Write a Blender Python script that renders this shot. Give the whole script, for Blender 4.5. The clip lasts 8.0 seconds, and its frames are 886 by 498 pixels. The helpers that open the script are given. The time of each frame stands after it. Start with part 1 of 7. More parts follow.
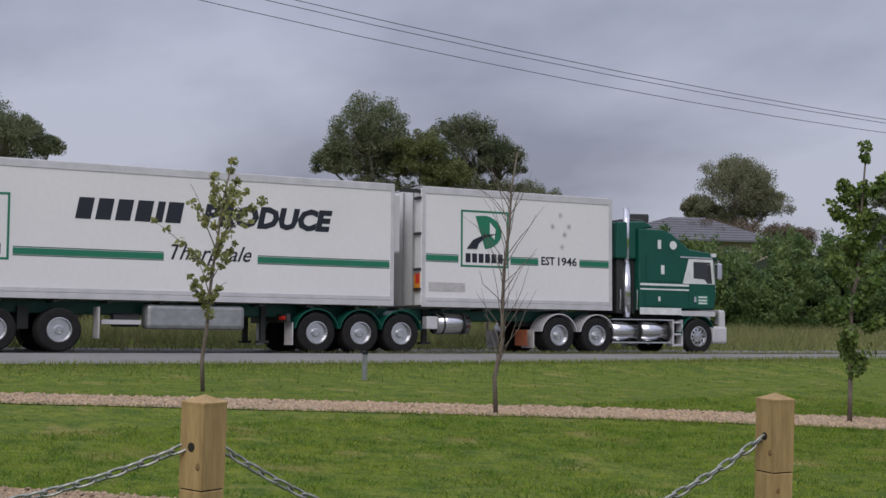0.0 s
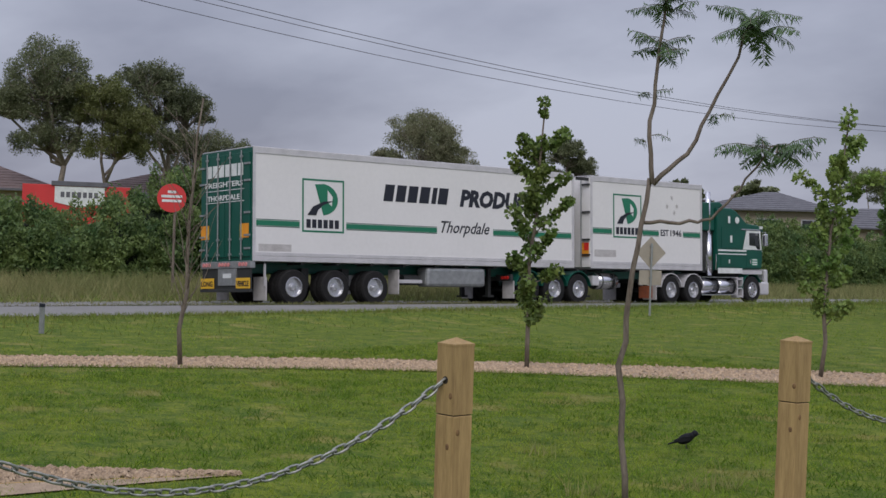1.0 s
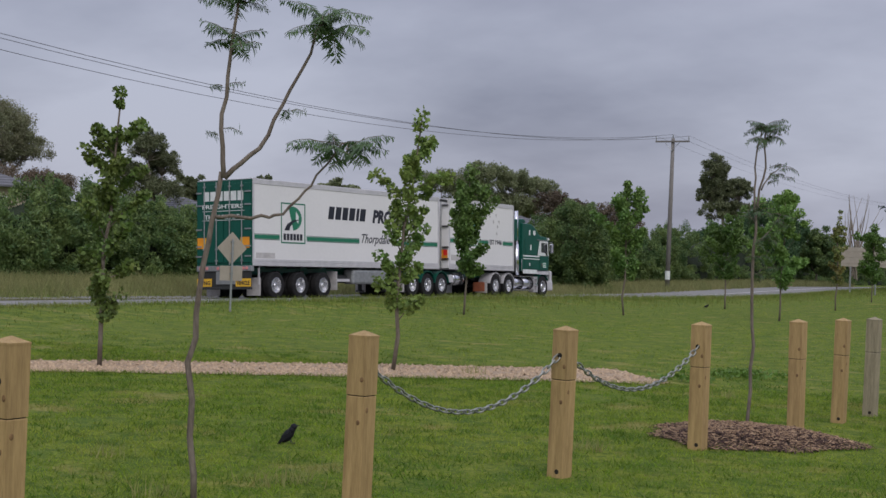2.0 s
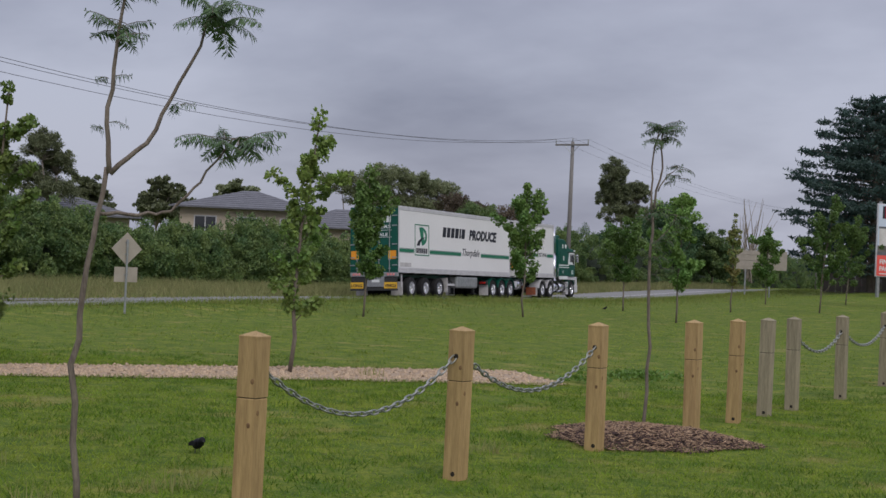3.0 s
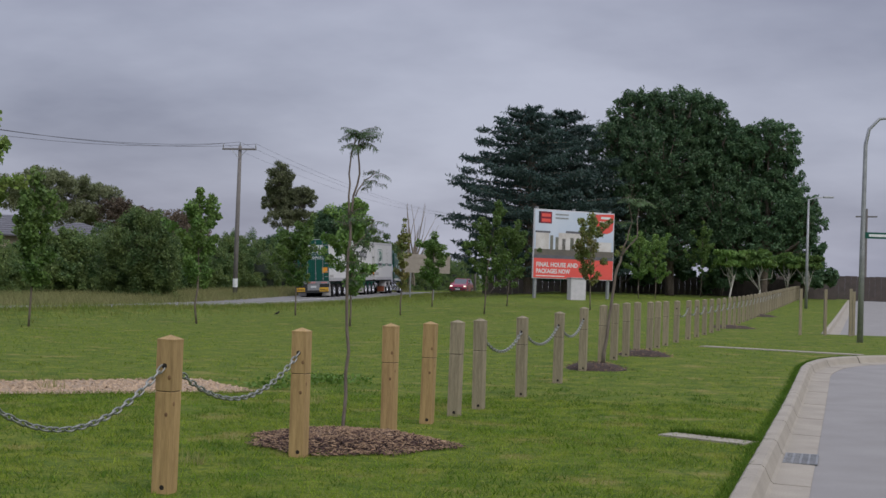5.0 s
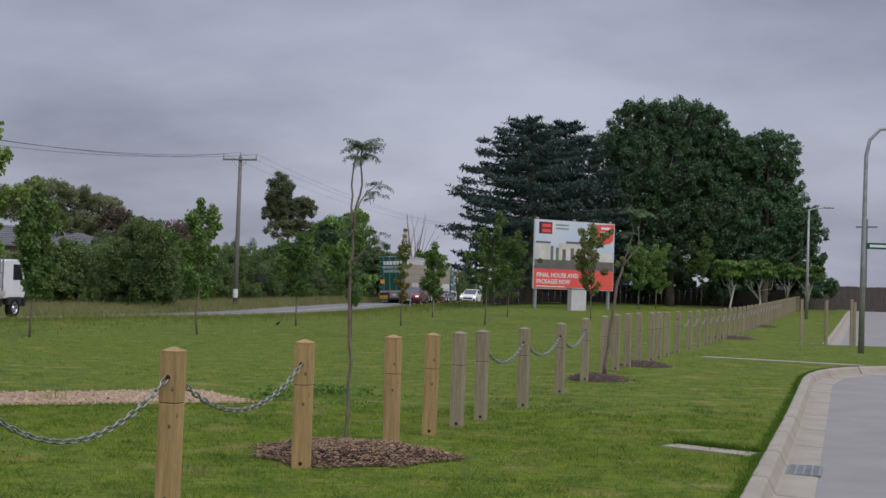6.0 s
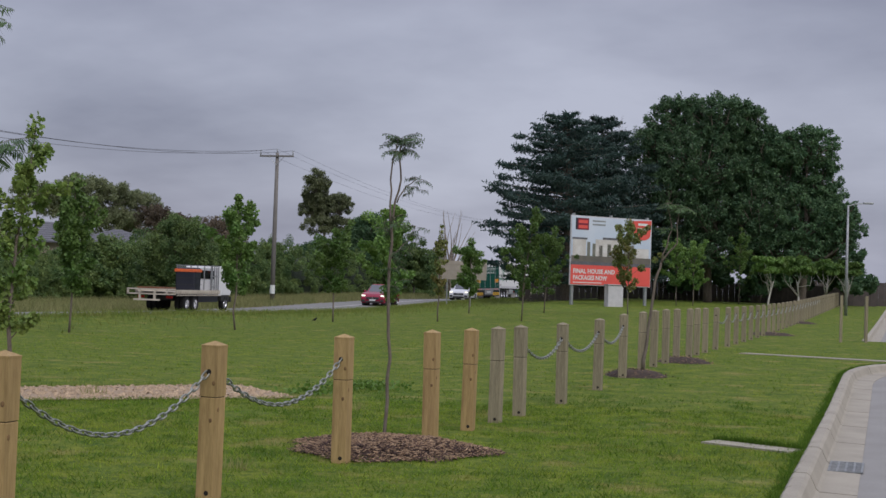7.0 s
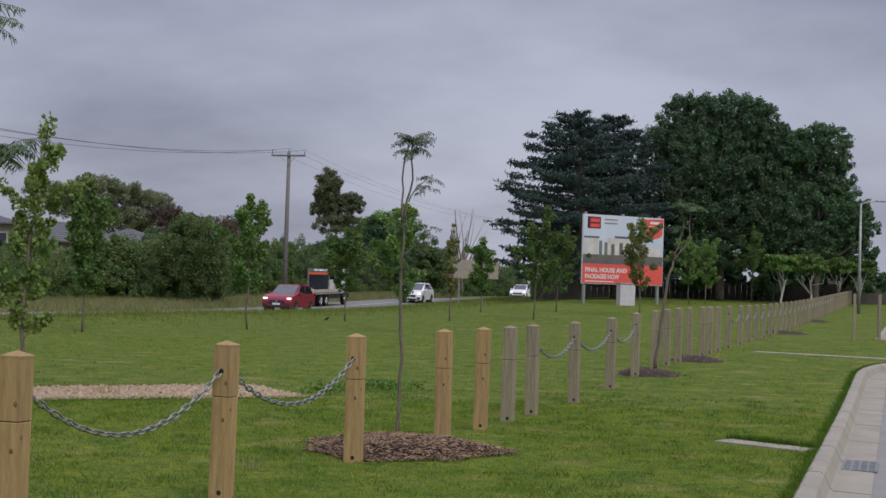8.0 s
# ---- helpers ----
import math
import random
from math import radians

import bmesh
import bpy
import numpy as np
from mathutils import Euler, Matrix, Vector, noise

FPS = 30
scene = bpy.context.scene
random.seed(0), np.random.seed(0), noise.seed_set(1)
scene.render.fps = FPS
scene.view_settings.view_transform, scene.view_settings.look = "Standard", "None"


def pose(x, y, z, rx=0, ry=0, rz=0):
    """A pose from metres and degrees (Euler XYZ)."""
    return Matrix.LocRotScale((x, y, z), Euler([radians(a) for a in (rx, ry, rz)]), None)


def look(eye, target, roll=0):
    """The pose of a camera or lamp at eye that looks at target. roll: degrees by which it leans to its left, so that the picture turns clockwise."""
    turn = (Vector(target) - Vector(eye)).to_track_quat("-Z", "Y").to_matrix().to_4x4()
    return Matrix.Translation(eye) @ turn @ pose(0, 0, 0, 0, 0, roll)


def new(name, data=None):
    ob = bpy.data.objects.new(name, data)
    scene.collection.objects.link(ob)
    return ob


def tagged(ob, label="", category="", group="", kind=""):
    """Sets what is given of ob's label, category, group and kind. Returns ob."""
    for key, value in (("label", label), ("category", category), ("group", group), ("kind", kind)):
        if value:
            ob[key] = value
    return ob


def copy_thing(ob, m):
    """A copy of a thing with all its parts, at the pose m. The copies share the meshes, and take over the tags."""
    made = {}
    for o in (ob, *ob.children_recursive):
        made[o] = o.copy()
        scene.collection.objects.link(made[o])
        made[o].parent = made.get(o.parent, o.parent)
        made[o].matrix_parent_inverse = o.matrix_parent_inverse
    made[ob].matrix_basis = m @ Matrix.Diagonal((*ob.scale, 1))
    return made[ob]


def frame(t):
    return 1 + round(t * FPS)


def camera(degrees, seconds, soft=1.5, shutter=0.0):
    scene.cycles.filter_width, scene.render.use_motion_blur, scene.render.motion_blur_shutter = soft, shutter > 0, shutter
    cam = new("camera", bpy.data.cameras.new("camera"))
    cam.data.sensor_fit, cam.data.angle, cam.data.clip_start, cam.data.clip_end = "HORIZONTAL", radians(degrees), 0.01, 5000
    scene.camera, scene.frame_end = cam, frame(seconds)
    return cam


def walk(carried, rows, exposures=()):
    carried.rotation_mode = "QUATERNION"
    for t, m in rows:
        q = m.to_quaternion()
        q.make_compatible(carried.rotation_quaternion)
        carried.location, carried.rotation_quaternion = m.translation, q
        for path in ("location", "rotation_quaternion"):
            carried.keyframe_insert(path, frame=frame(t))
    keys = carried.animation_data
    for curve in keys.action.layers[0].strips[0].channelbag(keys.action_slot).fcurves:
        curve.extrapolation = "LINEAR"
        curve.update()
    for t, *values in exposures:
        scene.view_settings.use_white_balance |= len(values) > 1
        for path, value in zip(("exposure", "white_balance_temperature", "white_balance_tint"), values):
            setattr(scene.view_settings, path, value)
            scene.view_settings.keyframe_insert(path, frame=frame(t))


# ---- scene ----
cam = camera(35.72, 8.0, soft=1.5)
walk(cam, [
    (0, look((0.634, -6.252, 1.742), (-6.761, 0.475, 1.984), 1.80)),
    (0.5, look((0.622, -6.226, 1.714), (-6.089, 1.188, 1.757), 1.95)),
    (1, look((0.586, -6.158, 1.706), (-5.113, 2.059, 1.678), 1.97)),
    (1.5, look((0.581, -6.087, 1.711), (-3.855, 2.876, 1.724), 2.15)),
    (2, look((0.611, -6.012, 1.704), (-2.406, 3.522, 1.760), 2.40)),
    (2.2, look((0.604, -5.945, 1.683), (-2.205, 3.652, 1.747), 2.50)),
    (3.3, look((0.610, -5.834, 1.685), (-1.537, 3.932, 1.813), 2.53)),
    (3.5, look((0.602, -5.848, 1.694), (-1.402, 3.948, 1.844), 2.57)),
    (4, look((0.503, -5.823, 1.683), (-0.847, 4.083, 1.887), 2.41)),
    (4.5, look((0.335, -5.793, 1.679), (0.111, 4.202, 1.909), 1.95)),
    (4.7, look((0.283, -5.816, 1.676), (0.350, 4.181, 1.902), 1.91)),
    (5.8, look((0.205, -5.818, 1.682), (0.303, 4.177, 1.975), 1.88)),
    (6, look((0.206, -5.808, 1.684), (0.291, 4.187, 1.991), 1.89)),
    (6.5, look((0.181, -5.781, 1.676), (0.100, 4.214, 1.976), 2.00)),
    (7, look((0.174, -5.790, 1.670), (-0.001, 4.205, 1.942), 1.92)),
    (7.5, look((0.169, -5.774, 1.668), (-0.032, 4.220, 1.924), 1.82)),
    (8, look((0.171, -5.775, 1.671), (-0.089, 4.218, 1.933), 1.80)),
])

# world: high overcast, brighter overhead; a broad soft sun behind the cloud
world = bpy.data.worlds.new("overcast")
scene.world = world
world.use_nodes = True
SUN_EL, SUN_ROT = radians(52), radians(140)


def overcast():
    nt = world.node_tree
    N, L = nt.nodes, nt.links
    N.clear()
    out = N.new("ShaderNodeOutputWorld")
    bg = N.new("ShaderNodeBackground")
    sky = N.new("ShaderNodeTexSky")
    sky.sky_type, sky.sun_disc = "NISHITA", False
    sky.sun_elevation, sky.sun_rotation = SUN_EL, SUN_ROT
    sky.dust_density = 3.0
    tc = N.new("ShaderNodeTexCoord")
    sep = N.new("ShaderNodeSeparateXYZ")
    L.new(tc.outputs["Generated"], sep.inputs[0])
    # flatten the direction into a cloud sheet: xy / (z + 0.12)
    add = N.new("ShaderNodeMath")
    add.operation, add.inputs[1].default_value = "ADD", 0.30
    L.new(sep.outputs["Z"], add.inputs[0])
    mx = N.new("ShaderNodeMath")
    mx.operation, mx.inputs[1].default_value = "MAXIMUM", 0.05
    L.new(add.outputs[0], mx.inputs[0])
    div = N.new("ShaderNodeVectorMath")
    div.operation = "DIVIDE"
    comb = N.new("ShaderNodeCombineXYZ")
    for k in "XYZ":
        L.new(mx.outputs[0], comb.inputs[k])
    L.new(tc.outputs["Generated"], div.inputs[0])
    L.new(comb.outputs[0], div.inputs[1])
    mp = N.new("ShaderNodeMapping")
    mp.inputs["Rotation"].default_value = (0, 0, 0.5)
    mp.inputs["Scale"].default_value = (0.8, 1.0, 0.0)
    L.new(div.outputs[0], mp.inputs[0])
    n1 = N.new("ShaderNodeTexNoise")
    n1.inputs["Scale"].default_value, n1.inputs["Detail"].default_value, n1.inputs["Roughness"].default_value = 1.15, 6.0, 0.52
    L.new(mp.outputs[0], n1.inputs[0])
    ramp = N.new("ShaderNodeValToRGB")
    e = ramp.color_ramp.elements
    e[0].position, e[0].color = 0.36, (0.156, 0.161, 0.215, 1)
    e[1].position, e[1].color = 0.62, (0.304, 0.314, 0.386, 1)
    L.new(n1.outputs[0], ramp.inputs[0])
    # the sheet is brighter overhead, as thick cloud is
    up = N.new("ShaderNodeMapRange")
    up.inputs["From Min"].default_value, up.inputs["From Max"].default_value = 0.22, 0.75
    up.inputs["To Min"].default_value, up.inputs["To Max"].default_value = 1.0, 2.5
    L.new(sep.outputs["Z"], up.inputs["Value"])
    mul = N.new("ShaderNodeVectorMath")
    mul.operation = "SCALE"
    L.new(ramp.outputs[0], mul.inputs[0])
    L.new(up.outputs[0], mul.inputs["Scale"])
    sm = N.new("ShaderNodeVectorMath")
    sm.operation = "SCALE"
    sm.inputs["Scale"].default_value = 0.012
    L.new(sky.outputs[0], sm.inputs[0])
    tot = N.new("ShaderNodeVectorMath")
    tot.operation = "ADD"
    L.new(mul.outputs[0], tot.inputs[0])
    L.new(sm.outputs[0], tot.inputs[1])
    L.new(tot.outputs[0], bg.inputs["Color"])
    bg.inputs["Strength"].default_value = 0.90
    L.new(bg.outputs[0], out.inputs[0])


overcast()
sun = new("sun", bpy.data.lights.new("sun", "SUN"))
sun.data.energy, sun.data.angle, sun.data.color = 0.85, radians(40), (1.0, 0.97, 0.93)
sun.matrix_world = look((20, -30, 45), (-5, 10, 0))
scene.view_settings.exposure = 0.62


# ---- materials ----
def mat(name, col, col2=None, rough=0.7, metal=0.0, scale=4.0, bump=0.15, fine=40.0, emit=0.0, spec=0.5, rand=0.0, stretch=(1, 1, 1)):
    """Two colours mixed by a coarse and a fine grain, with relief; rand: how far each object or leaf differs."""
    m = bpy.data.materials.new(name)
    m.use_nodes = True
    nt = m.node_tree
    N, L = nt.nodes, nt.links
    p = N["Principled BSDF"]
    col2 = col2 or tuple(c * 0.75 for c in col)
    tc = N.new("ShaderNodeTexCoord")
    mp = N.new("ShaderNodeMapping")
    mp.inputs["Scale"].default_value = stretch
    L.new(tc.outputs["Object"], mp.inputs[0])
    a, b = N.new("ShaderNodeTexNoise"), N.new("ShaderNodeTexNoise")
    a.inputs["Scale"].default_value, b.inputs["Scale"].default_value = scale, fine
    a.inputs["Detail"].default_value, b.inputs["Detail"].default_value = 4, 3
    L.new(mp.outputs[0], a.inputs[0]), L.new(mp.outputs[0], b.inputs[0])
    s = N.new("ShaderNodeMath")
    s.operation, s.inputs[2].default_value = "MULTIPLY_ADD", 0.0
    s.inputs[1].default_value = 0.6
    L.new(a.outputs[0], s.inputs[0])
    s2 = N.new("ShaderNodeMath")
    s2.operation, s2.inputs[1].default_value = "MULTIPLY_ADD", 0.4
    L.new(b.outputs[0], s2.inputs[0]), L.new(s.outputs[0], s2.inputs[2])
    r = N.new("ShaderNodeMapRange")
    r.inputs["From Min"].default_value, r.inputs["From Max"].default_value = 0.36, 0.64
    L.new(s2.outputs[0], r.inputs["Value"])
    mix = N.new("ShaderNodeMix")
    mix.data_type = "RGBA"
    mix.inputs[6].default_value, mix.inputs[7].default_value = (*col, 1), (*col2, 1)
    L.new(r.outputs[0], mix.inputs[0])
    src = mix.outputs[2]
    if rand:
        g1 = N.new("ShaderNodeNewGeometry")
        oi = N.new("ShaderNodeObjectInfo")
        ad = N.new("ShaderNodeMath")
        ad.operation = "ADD"
        L.new(g1.outputs["Random Per Island"], ad.inputs[0]), L.new(oi.outputs["Random"], ad.inputs[1])
        mr = N.new("ShaderNodeMapRange")
        mr.inputs["From Max"].default_value = 2.0
        mr.inputs["To Min"].default_value, mr.inputs["To Max"].default_value = 1 - rand, 1 + rand
        L.new(ad.outputs[0], mr.inputs["Value"])
        hv = N.new("ShaderNodeHueSaturation")
        L.new(mr.outputs[0], hv.inputs["Value"]), L.new(src, hv.inputs["Color"])
        src = hv.outputs[0]
    L.new(src, p.inputs["Base Color"])
    p.inputs["Roughness"].default_value, p.inputs["Metallic"].default_value = rough, metal
    p.inputs["Specular IOR Level"].default_value = spec
    if bump:
        bn = N.new("ShaderNodeBump")
        bn.inputs["Strength"].default_value, bn.inputs["Distance"].default_value = bump, 0.02
        L.new(b.outputs[0], bn.inputs["Height"]), L.new(bn.outputs[0], p.inputs["Normal"])
    if emit:
        p.inputs["Emission Color"].default_value, p.inputs["Emission Strength"].default_value = (*col, 1), emit
    return m


def thin(m, share=0.35):
    """Lets part of the light through, as a leaf or blade does."""
    nt = m.node_tree
    N, L = nt.nodes, nt.links
    p = N["Principled BSDF"]
    tr, mix = N.new("ShaderNodeBsdfTranslucent"), N.new("ShaderNodeMixShader")
    L.new(p.inputs["Base Color"].links[0].from_socket, tr.inputs["Color"])
    mix.inputs[0].default_value = share
    L.new(p.outputs[0], mix.inputs[1]), L.new(tr.outputs[0], mix.inputs[2])
    L.new(mix.outputs[0], N["Material Output"].inputs["Surface"])
    return m


def leafy(name, col, col2, rand=0.35, scale=0.8):
    return thin(mat(name, col, col2, rough=0.55, scale=scale, bump=0, fine=6, rand=rand, spec=0.35))


def worn(m, col, scale=0.55, lo=0.56, hi=0.70):
    """Straw-coloured and bare patches of uneven outline, over the ground's own colour."""
    nt = m.node_tree
    N, L = nt.nodes, nt.links
    p = N["Principled BSDF"]
    src = p.inputs["Base Color"].links[0].from_socket
    tc, a, r, mix = N.new("ShaderNodeTexCoord"), N.new("ShaderNodeTexNoise"), N.new("ShaderNodeMapRange"), N.new("ShaderNodeMix")
    mp = N.new("ShaderNodeMapping")
    mp.inputs["Rotation"].default_value, mp.inputs["Scale"].default_value = (0, 0, 0.3), (0.9, 1.1, 1)
    L.new(tc.outputs["Object"], mp.inputs[0])
    a.inputs["Scale"].default_value, a.inputs["Detail"].default_value, a.inputs["Roughness"].default_value = scale, 6, 0.65
    L.new(mp.outputs[0], a.inputs[0])
    r.inputs["From Min"].default_value, r.inputs["From Max"].default_value = lo, hi
    r.inputs["To Max"].default_value = 0.75
    L.new(a.outputs[0], r.inputs["Value"])
    mix.data_type = "RGBA"
    mix.inputs[7].default_value = (*col, 1)
    L.new(r.outputs[0], mix.inputs[0]), L.new(src, mix.inputs[6]), L.new(mix.outputs[2], p.inputs["Base Color"])
    return m


GRASS = mat("lawn", (0.050, 0.100, 0.008), (0.172, 0.196, 0.022), rough=0.95, scale=2.2, bump=0.9, fine=24, spec=0.15)
BLADE = mat("grass_blade", (0.135, 0.240, 0.020), (0.27, 0.32, 0.042), rough=0.8, scale=0.4, bump=0, fine=3, rand=0.55, spec=0.2)
worn(GRASS, (0.030, 0.068, 0.007), scale=6.0, lo=0.48, hi=0.62)
worn(BLADE, (0.05, 0.105, 0.012), scale=3.2, lo=0.50, hi=0.60)
worn(GRASS, (0.235, 0.205, 0.065), scale=1.0, lo=0.56, hi=0.66), worn(BLADE, (0.28, 0.24, 0.08), scale=1.0, lo=0.56, hi=0.66)
worn(GRASS, (0.030, 0.062, 0.008), scale=26.0, lo=0.53, hi=0.62)
worn(GRASS, (0.25, 0.27, 0.075), scale=34.0, lo=0.57, hi=0.64)
thin(BLADE, 0.5)
DARKBLADE = thin(mat("dark_grass_blade", (0.068, 0.145, 0.014), (0.105, 0.19, 0.02), rough=0.8, scale=0.6, bump=0, fine=4, rand=0.5, spec=0.2), 0.4)
VERGE = thin(mat("verge_blade", (0.105, 0.165, 0.028), (0.20, 0.205, 0.06), rough=0.85, scale=0.7, bump=0, fine=3, rand=0.5, spec=0.2), 0.4)
STRAW = thin(mat("straw_blade", (0.30, 0.27, 0.11), (0.20, 0.24, 0.07), rough=0.8, scale=3, bump=0, fine=9, rand=0.3, spec=0.2), 0.4)
DRY = mat("tall_grass", (0.285, 0.262, 0.12), (0.165, 0.19, 0.07), rough=0.9, scale=0.5, bump=0, fine=4, rand=0.4, spec=0.2)
thin(DRY, 0.4)
ASPHALT = mat("asphalt", (0.17, 0.166, 0.154), (0.22, 0.214, 0.20), spec=0.3, rough=0.85, scale=0.6, bump=0.4, fine=60)
STREET = mat("street_asphalt", (0.215, 0.205, 0.19), (0.265, 0.255, 0.235), rough=0.9, scale=1.2, bump=0.4, fine=70)
LINE = mat("road_paint", (0.62, 0.62, 0.60), (0.42, 0.42, 0.4), rough=0.8, scale=6)
CONCRETE = mat("concrete", (0.35, 0.315, 0.25), (0.265, 0.238, 0.19), rough=0.9, scale=2.0, bump=0.3, fine=50)
GRAVEL = mat("gravel", (0.40, 0.30, 0.20), (0.26, 0.19, 0.125), rough=0.95, scale=8, bump=0.8, fine=60)
STONE = mat("gravel_stone", (0.44, 0.325, 0.215), (0.26, 0.19, 0.125), rough=0.9, scale=20, bump=0.2, rand=0.45)
MULCH = mat("mulch", (0.055, 0.034, 0.022), (0.035, 0.023, 0.017), rough=0.95, scale=12, bump=0.6)
CHIP = mat("mulch_chip", (0.42, 0.29, 0.18), (0.24, 0.14, 0.075), rough=0.9, scale=25, bump=0.2, rand=0.6)
CHIPDARK = mat("dark_mulch_chip", (0.085, 0.045, 0.034), (0.03, 0.019, 0.016), rough=0.95, scale=25, bump=0.2, rand=0.6)
PINE = mat("treated_pine", (0.42, 0.285, 0.12), (0.27, 0.175, 0.07), rough=0.75, scale=4, bump=0.3, fine=22, stretch=(6, 6, 0.6), rand=0.12)
GREYPOST = mat("weathered_timber", (0.305, 0.258, 0.168), (0.185, 0.158, 0.10), rough=0.9, scale=5, bump=0.4, fine=25, stretch=(6, 6, 0.6), rand=0.15)
# near-black stands in for the shade inside holes, grooves and vents
RECESS_SHADE = mat("recess_shade", (0.02, 0.015, 0.01), rough=0.9, bump=0)
GALV = mat("galvanised_chain", (0.44, 0.43, 0.38), (0.20, 0.22, 0.20), rough=0.5, metal=0.75, scale=20)
STEEL = mat("galvanised_steel", (0.36, 0.37, 0.37), (0.25, 0.26, 0.26), rough=0.55, metal=0.6, scale=6)
SIGNBACK = mat("sign_back_aluminium", (0.41, 0.36, 0.30), (0.33, 0.29, 0.24), rough=0.6, metal=0.4, scale=3)
BARK = mat("bark", (0.205, 0.17, 0.135), (0.10, 0.077, 0.06), rough=0.95, scale=6, bump=0.6, fine=30, stretch=(3, 3, 0.6))
PALEBARK = mat("pale_bark", (0.30, 0.26, 0.21), (0.15, 0.12, 0.095), rough=0.9, scale=3, bump=0.3, fine=20)
GUMLEAF = leafy("gum_leaves", (0.130, 0.160, 0.078), (0.190, 0.205, 0.105), rand=0.5)
GUMBROWN = leafy("gum_leaves_brown", (0.165, 0.155, 0.088), (0.135, 0.155, 0.078), rand=0.5)
GUMOLIVE = leafy("olive_leaves", (0.125, 0.150, 0.045), (0.185, 0.20, 0.07), rand=0.5)
RUSSET = leafy("russet_leaves", (0.115, 0.085, 0.058), (0.165, 0.13, 0.085), rand=0.5)
HEDGE = leafy("hedge_leaves", (0.050, 0.106, 0.038), (0.168, 0.222, 0.066), rand=0.6, scale=0.9)
# near-black green that paints the shade between the hedge's leaves
HEDGE_SHADE = mat("hedge_inside", (0.012, 0.022, 0.009), (0.02, 0.03, 0.012), rough=1, scale=2, bump=0.5)
PEAR = leafy("sapling_leaves", (0.125, 0.230, 0.052), (0.245, 0.295, 0.075), rand=0.6)
PEARPALE = leafy("sapling_leaves_pale", (0.20, 0.22, 0.075), (0.26, 0.26, 0.10), rand=0.5)
WEED = leafy("weed_leaves", (0.11, 0.215, 0.03), (0.15, 0.25, 0.045), rand=0.4)
KNOT = mat("timber_knot", (0.22, 0.125, 0.05), (0.12, 0.065, 0.03), rough=0.8, scale=40, bump=0.2)
PEARDARK = leafy("sapling_leaves_dark", (0.100, 0.200, 0.048), (0.165, 0.245, 0.062), rand=0.6)
PEARRUST = leafy("sapling_leaves_rusty", (0.22, 0.17, 0.06), (0.12, 0.20, 0.05), rand=0.6)
FERN = leafy("fern_leaves", (0.055, 0.11, 0.04), (0.09, 0.145, 0.055), rand=0.5)
CYPRESS = leafy("cypress_foliage", (0.030, 0.060, 0.052), (0.052, 0.084, 0.066), rand=0.4)
OAK = leafy("broadleaf_foliage", (0.050, 0.118, 0.058), (0.135, 0.225, 0.098), rand=0.5, scale=1.5)
WHITEBARK = mat("white_bark", (0.58, 0.55, 0.50), (0.40, 0.37, 0.33), rough=0.85, scale=5)
WHITE = mat("white_panel", (0.71, 0.695, 0.685), (0.66, 0.648, 0.638), rough=0.4, scale=0.6, bump=0.02, fine=8)
ALU = mat("aluminium_rail", (0.62, 0.60, 0.61), (0.50, 0.49, 0.50), rough=0.45, metal=0.3, scale=3, bump=0.05)
GREEN = mat("dark_green_paint", (0.006, 0.080, 0.056), (0.005, 0.066, 0.046), rough=0.38, spec=0.35, scale=2, bump=0.02)
STRIPE = mat("green_stripe", (0.012, 0.17, 0.09), (0.010, 0.15, 0.08), rough=0.4, scale=2, bump=0)
NAVY = mat("navy_lettering", (0.012, 0.014, 0.025), rough=0.45, bump=0)
PALE = mat("white_lettering", (0.72, 0.74, 0.72), rough=0.5, bump=0)
BLACK = mat("black_chassis", (0.016, 0.018, 0.018), (0.03, 0.03, 0.028), rough=0.6, scale=4)
RUBBER = mat("tyre_rubber", (0.012, 0.012, 0.013), (0.022, 0.021, 0.02), rough=0.9, spec=0.2, scale=5)
CHROME = mat("polished_alloy", (0.72, 0.72, 0.73), (0.6, 0.6, 0.62), rough=0.2, metal=1.0, scale=4, bump=0.02)
FLAP = mat("pale_mudflap", (0.50, 0.48, 0.47), (0.36, 0.34, 0.33), rough=0.7, scale=5)
AMBER = mat("amber_marker", (0.75, 0.30, 0.02), (0.65, 0.24, 0.02), rough=0.4, bump=0)
YELLOW = mat("yellow_sign", (0.72, 0.42, 0.03), (0.62, 0.36, 0.03), rough=0.5, bump=0)
REDLAMP = mat("red_lamp", (0.65, 0.03, 0.02), (0.5, 0.02, 0.02), rough=0.3, bump=0)
PINKLAMP = mat("clear_red_lamp", (0.70, 0.28, 0.26), (0.6, 0.2, 0.2), rough=0.3, bump=0)
GLASS = mat("dark_glass", (0.015, 0.018, 0.02), rough=0.06, bump=0, spec=0.8)
# base lifted to grey to help out the pale sky reflected in windscreens
SKYGLASS = mat("sky_reflecting_glass", (0.10, 0.105, 0.115), (0.08, 0.085, 0.09), rough=0.08, bump=0, spec=1.0, metal=0.3)
REDSIGN = mat("red_sign", (0.60, 0.035, 0.035), (0.5, 0.03, 0.03), rough=0.5, bump=0, scale=1)
CORAL = mat("coral_print", (0.72, 0.095, 0.075), (0.66, 0.08, 0.065), rough=0.5, bump=0, scale=1)
CARRED = mat("red_car_paint", (0.26, 0.014, 0.04), (0.22, 0.012, 0.034), rough=0.2, bump=0)
CARWHITE = mat("white_car_paint", (0.76, 0.76, 0.76), rough=0.25, bump=0, col2=(0.7, 0.7, 0.7))
HEADLAMP = mat("lit_headlamp", (1.0, 0.92, 0.75), rough=0.2, bump=0, emit=0.9)
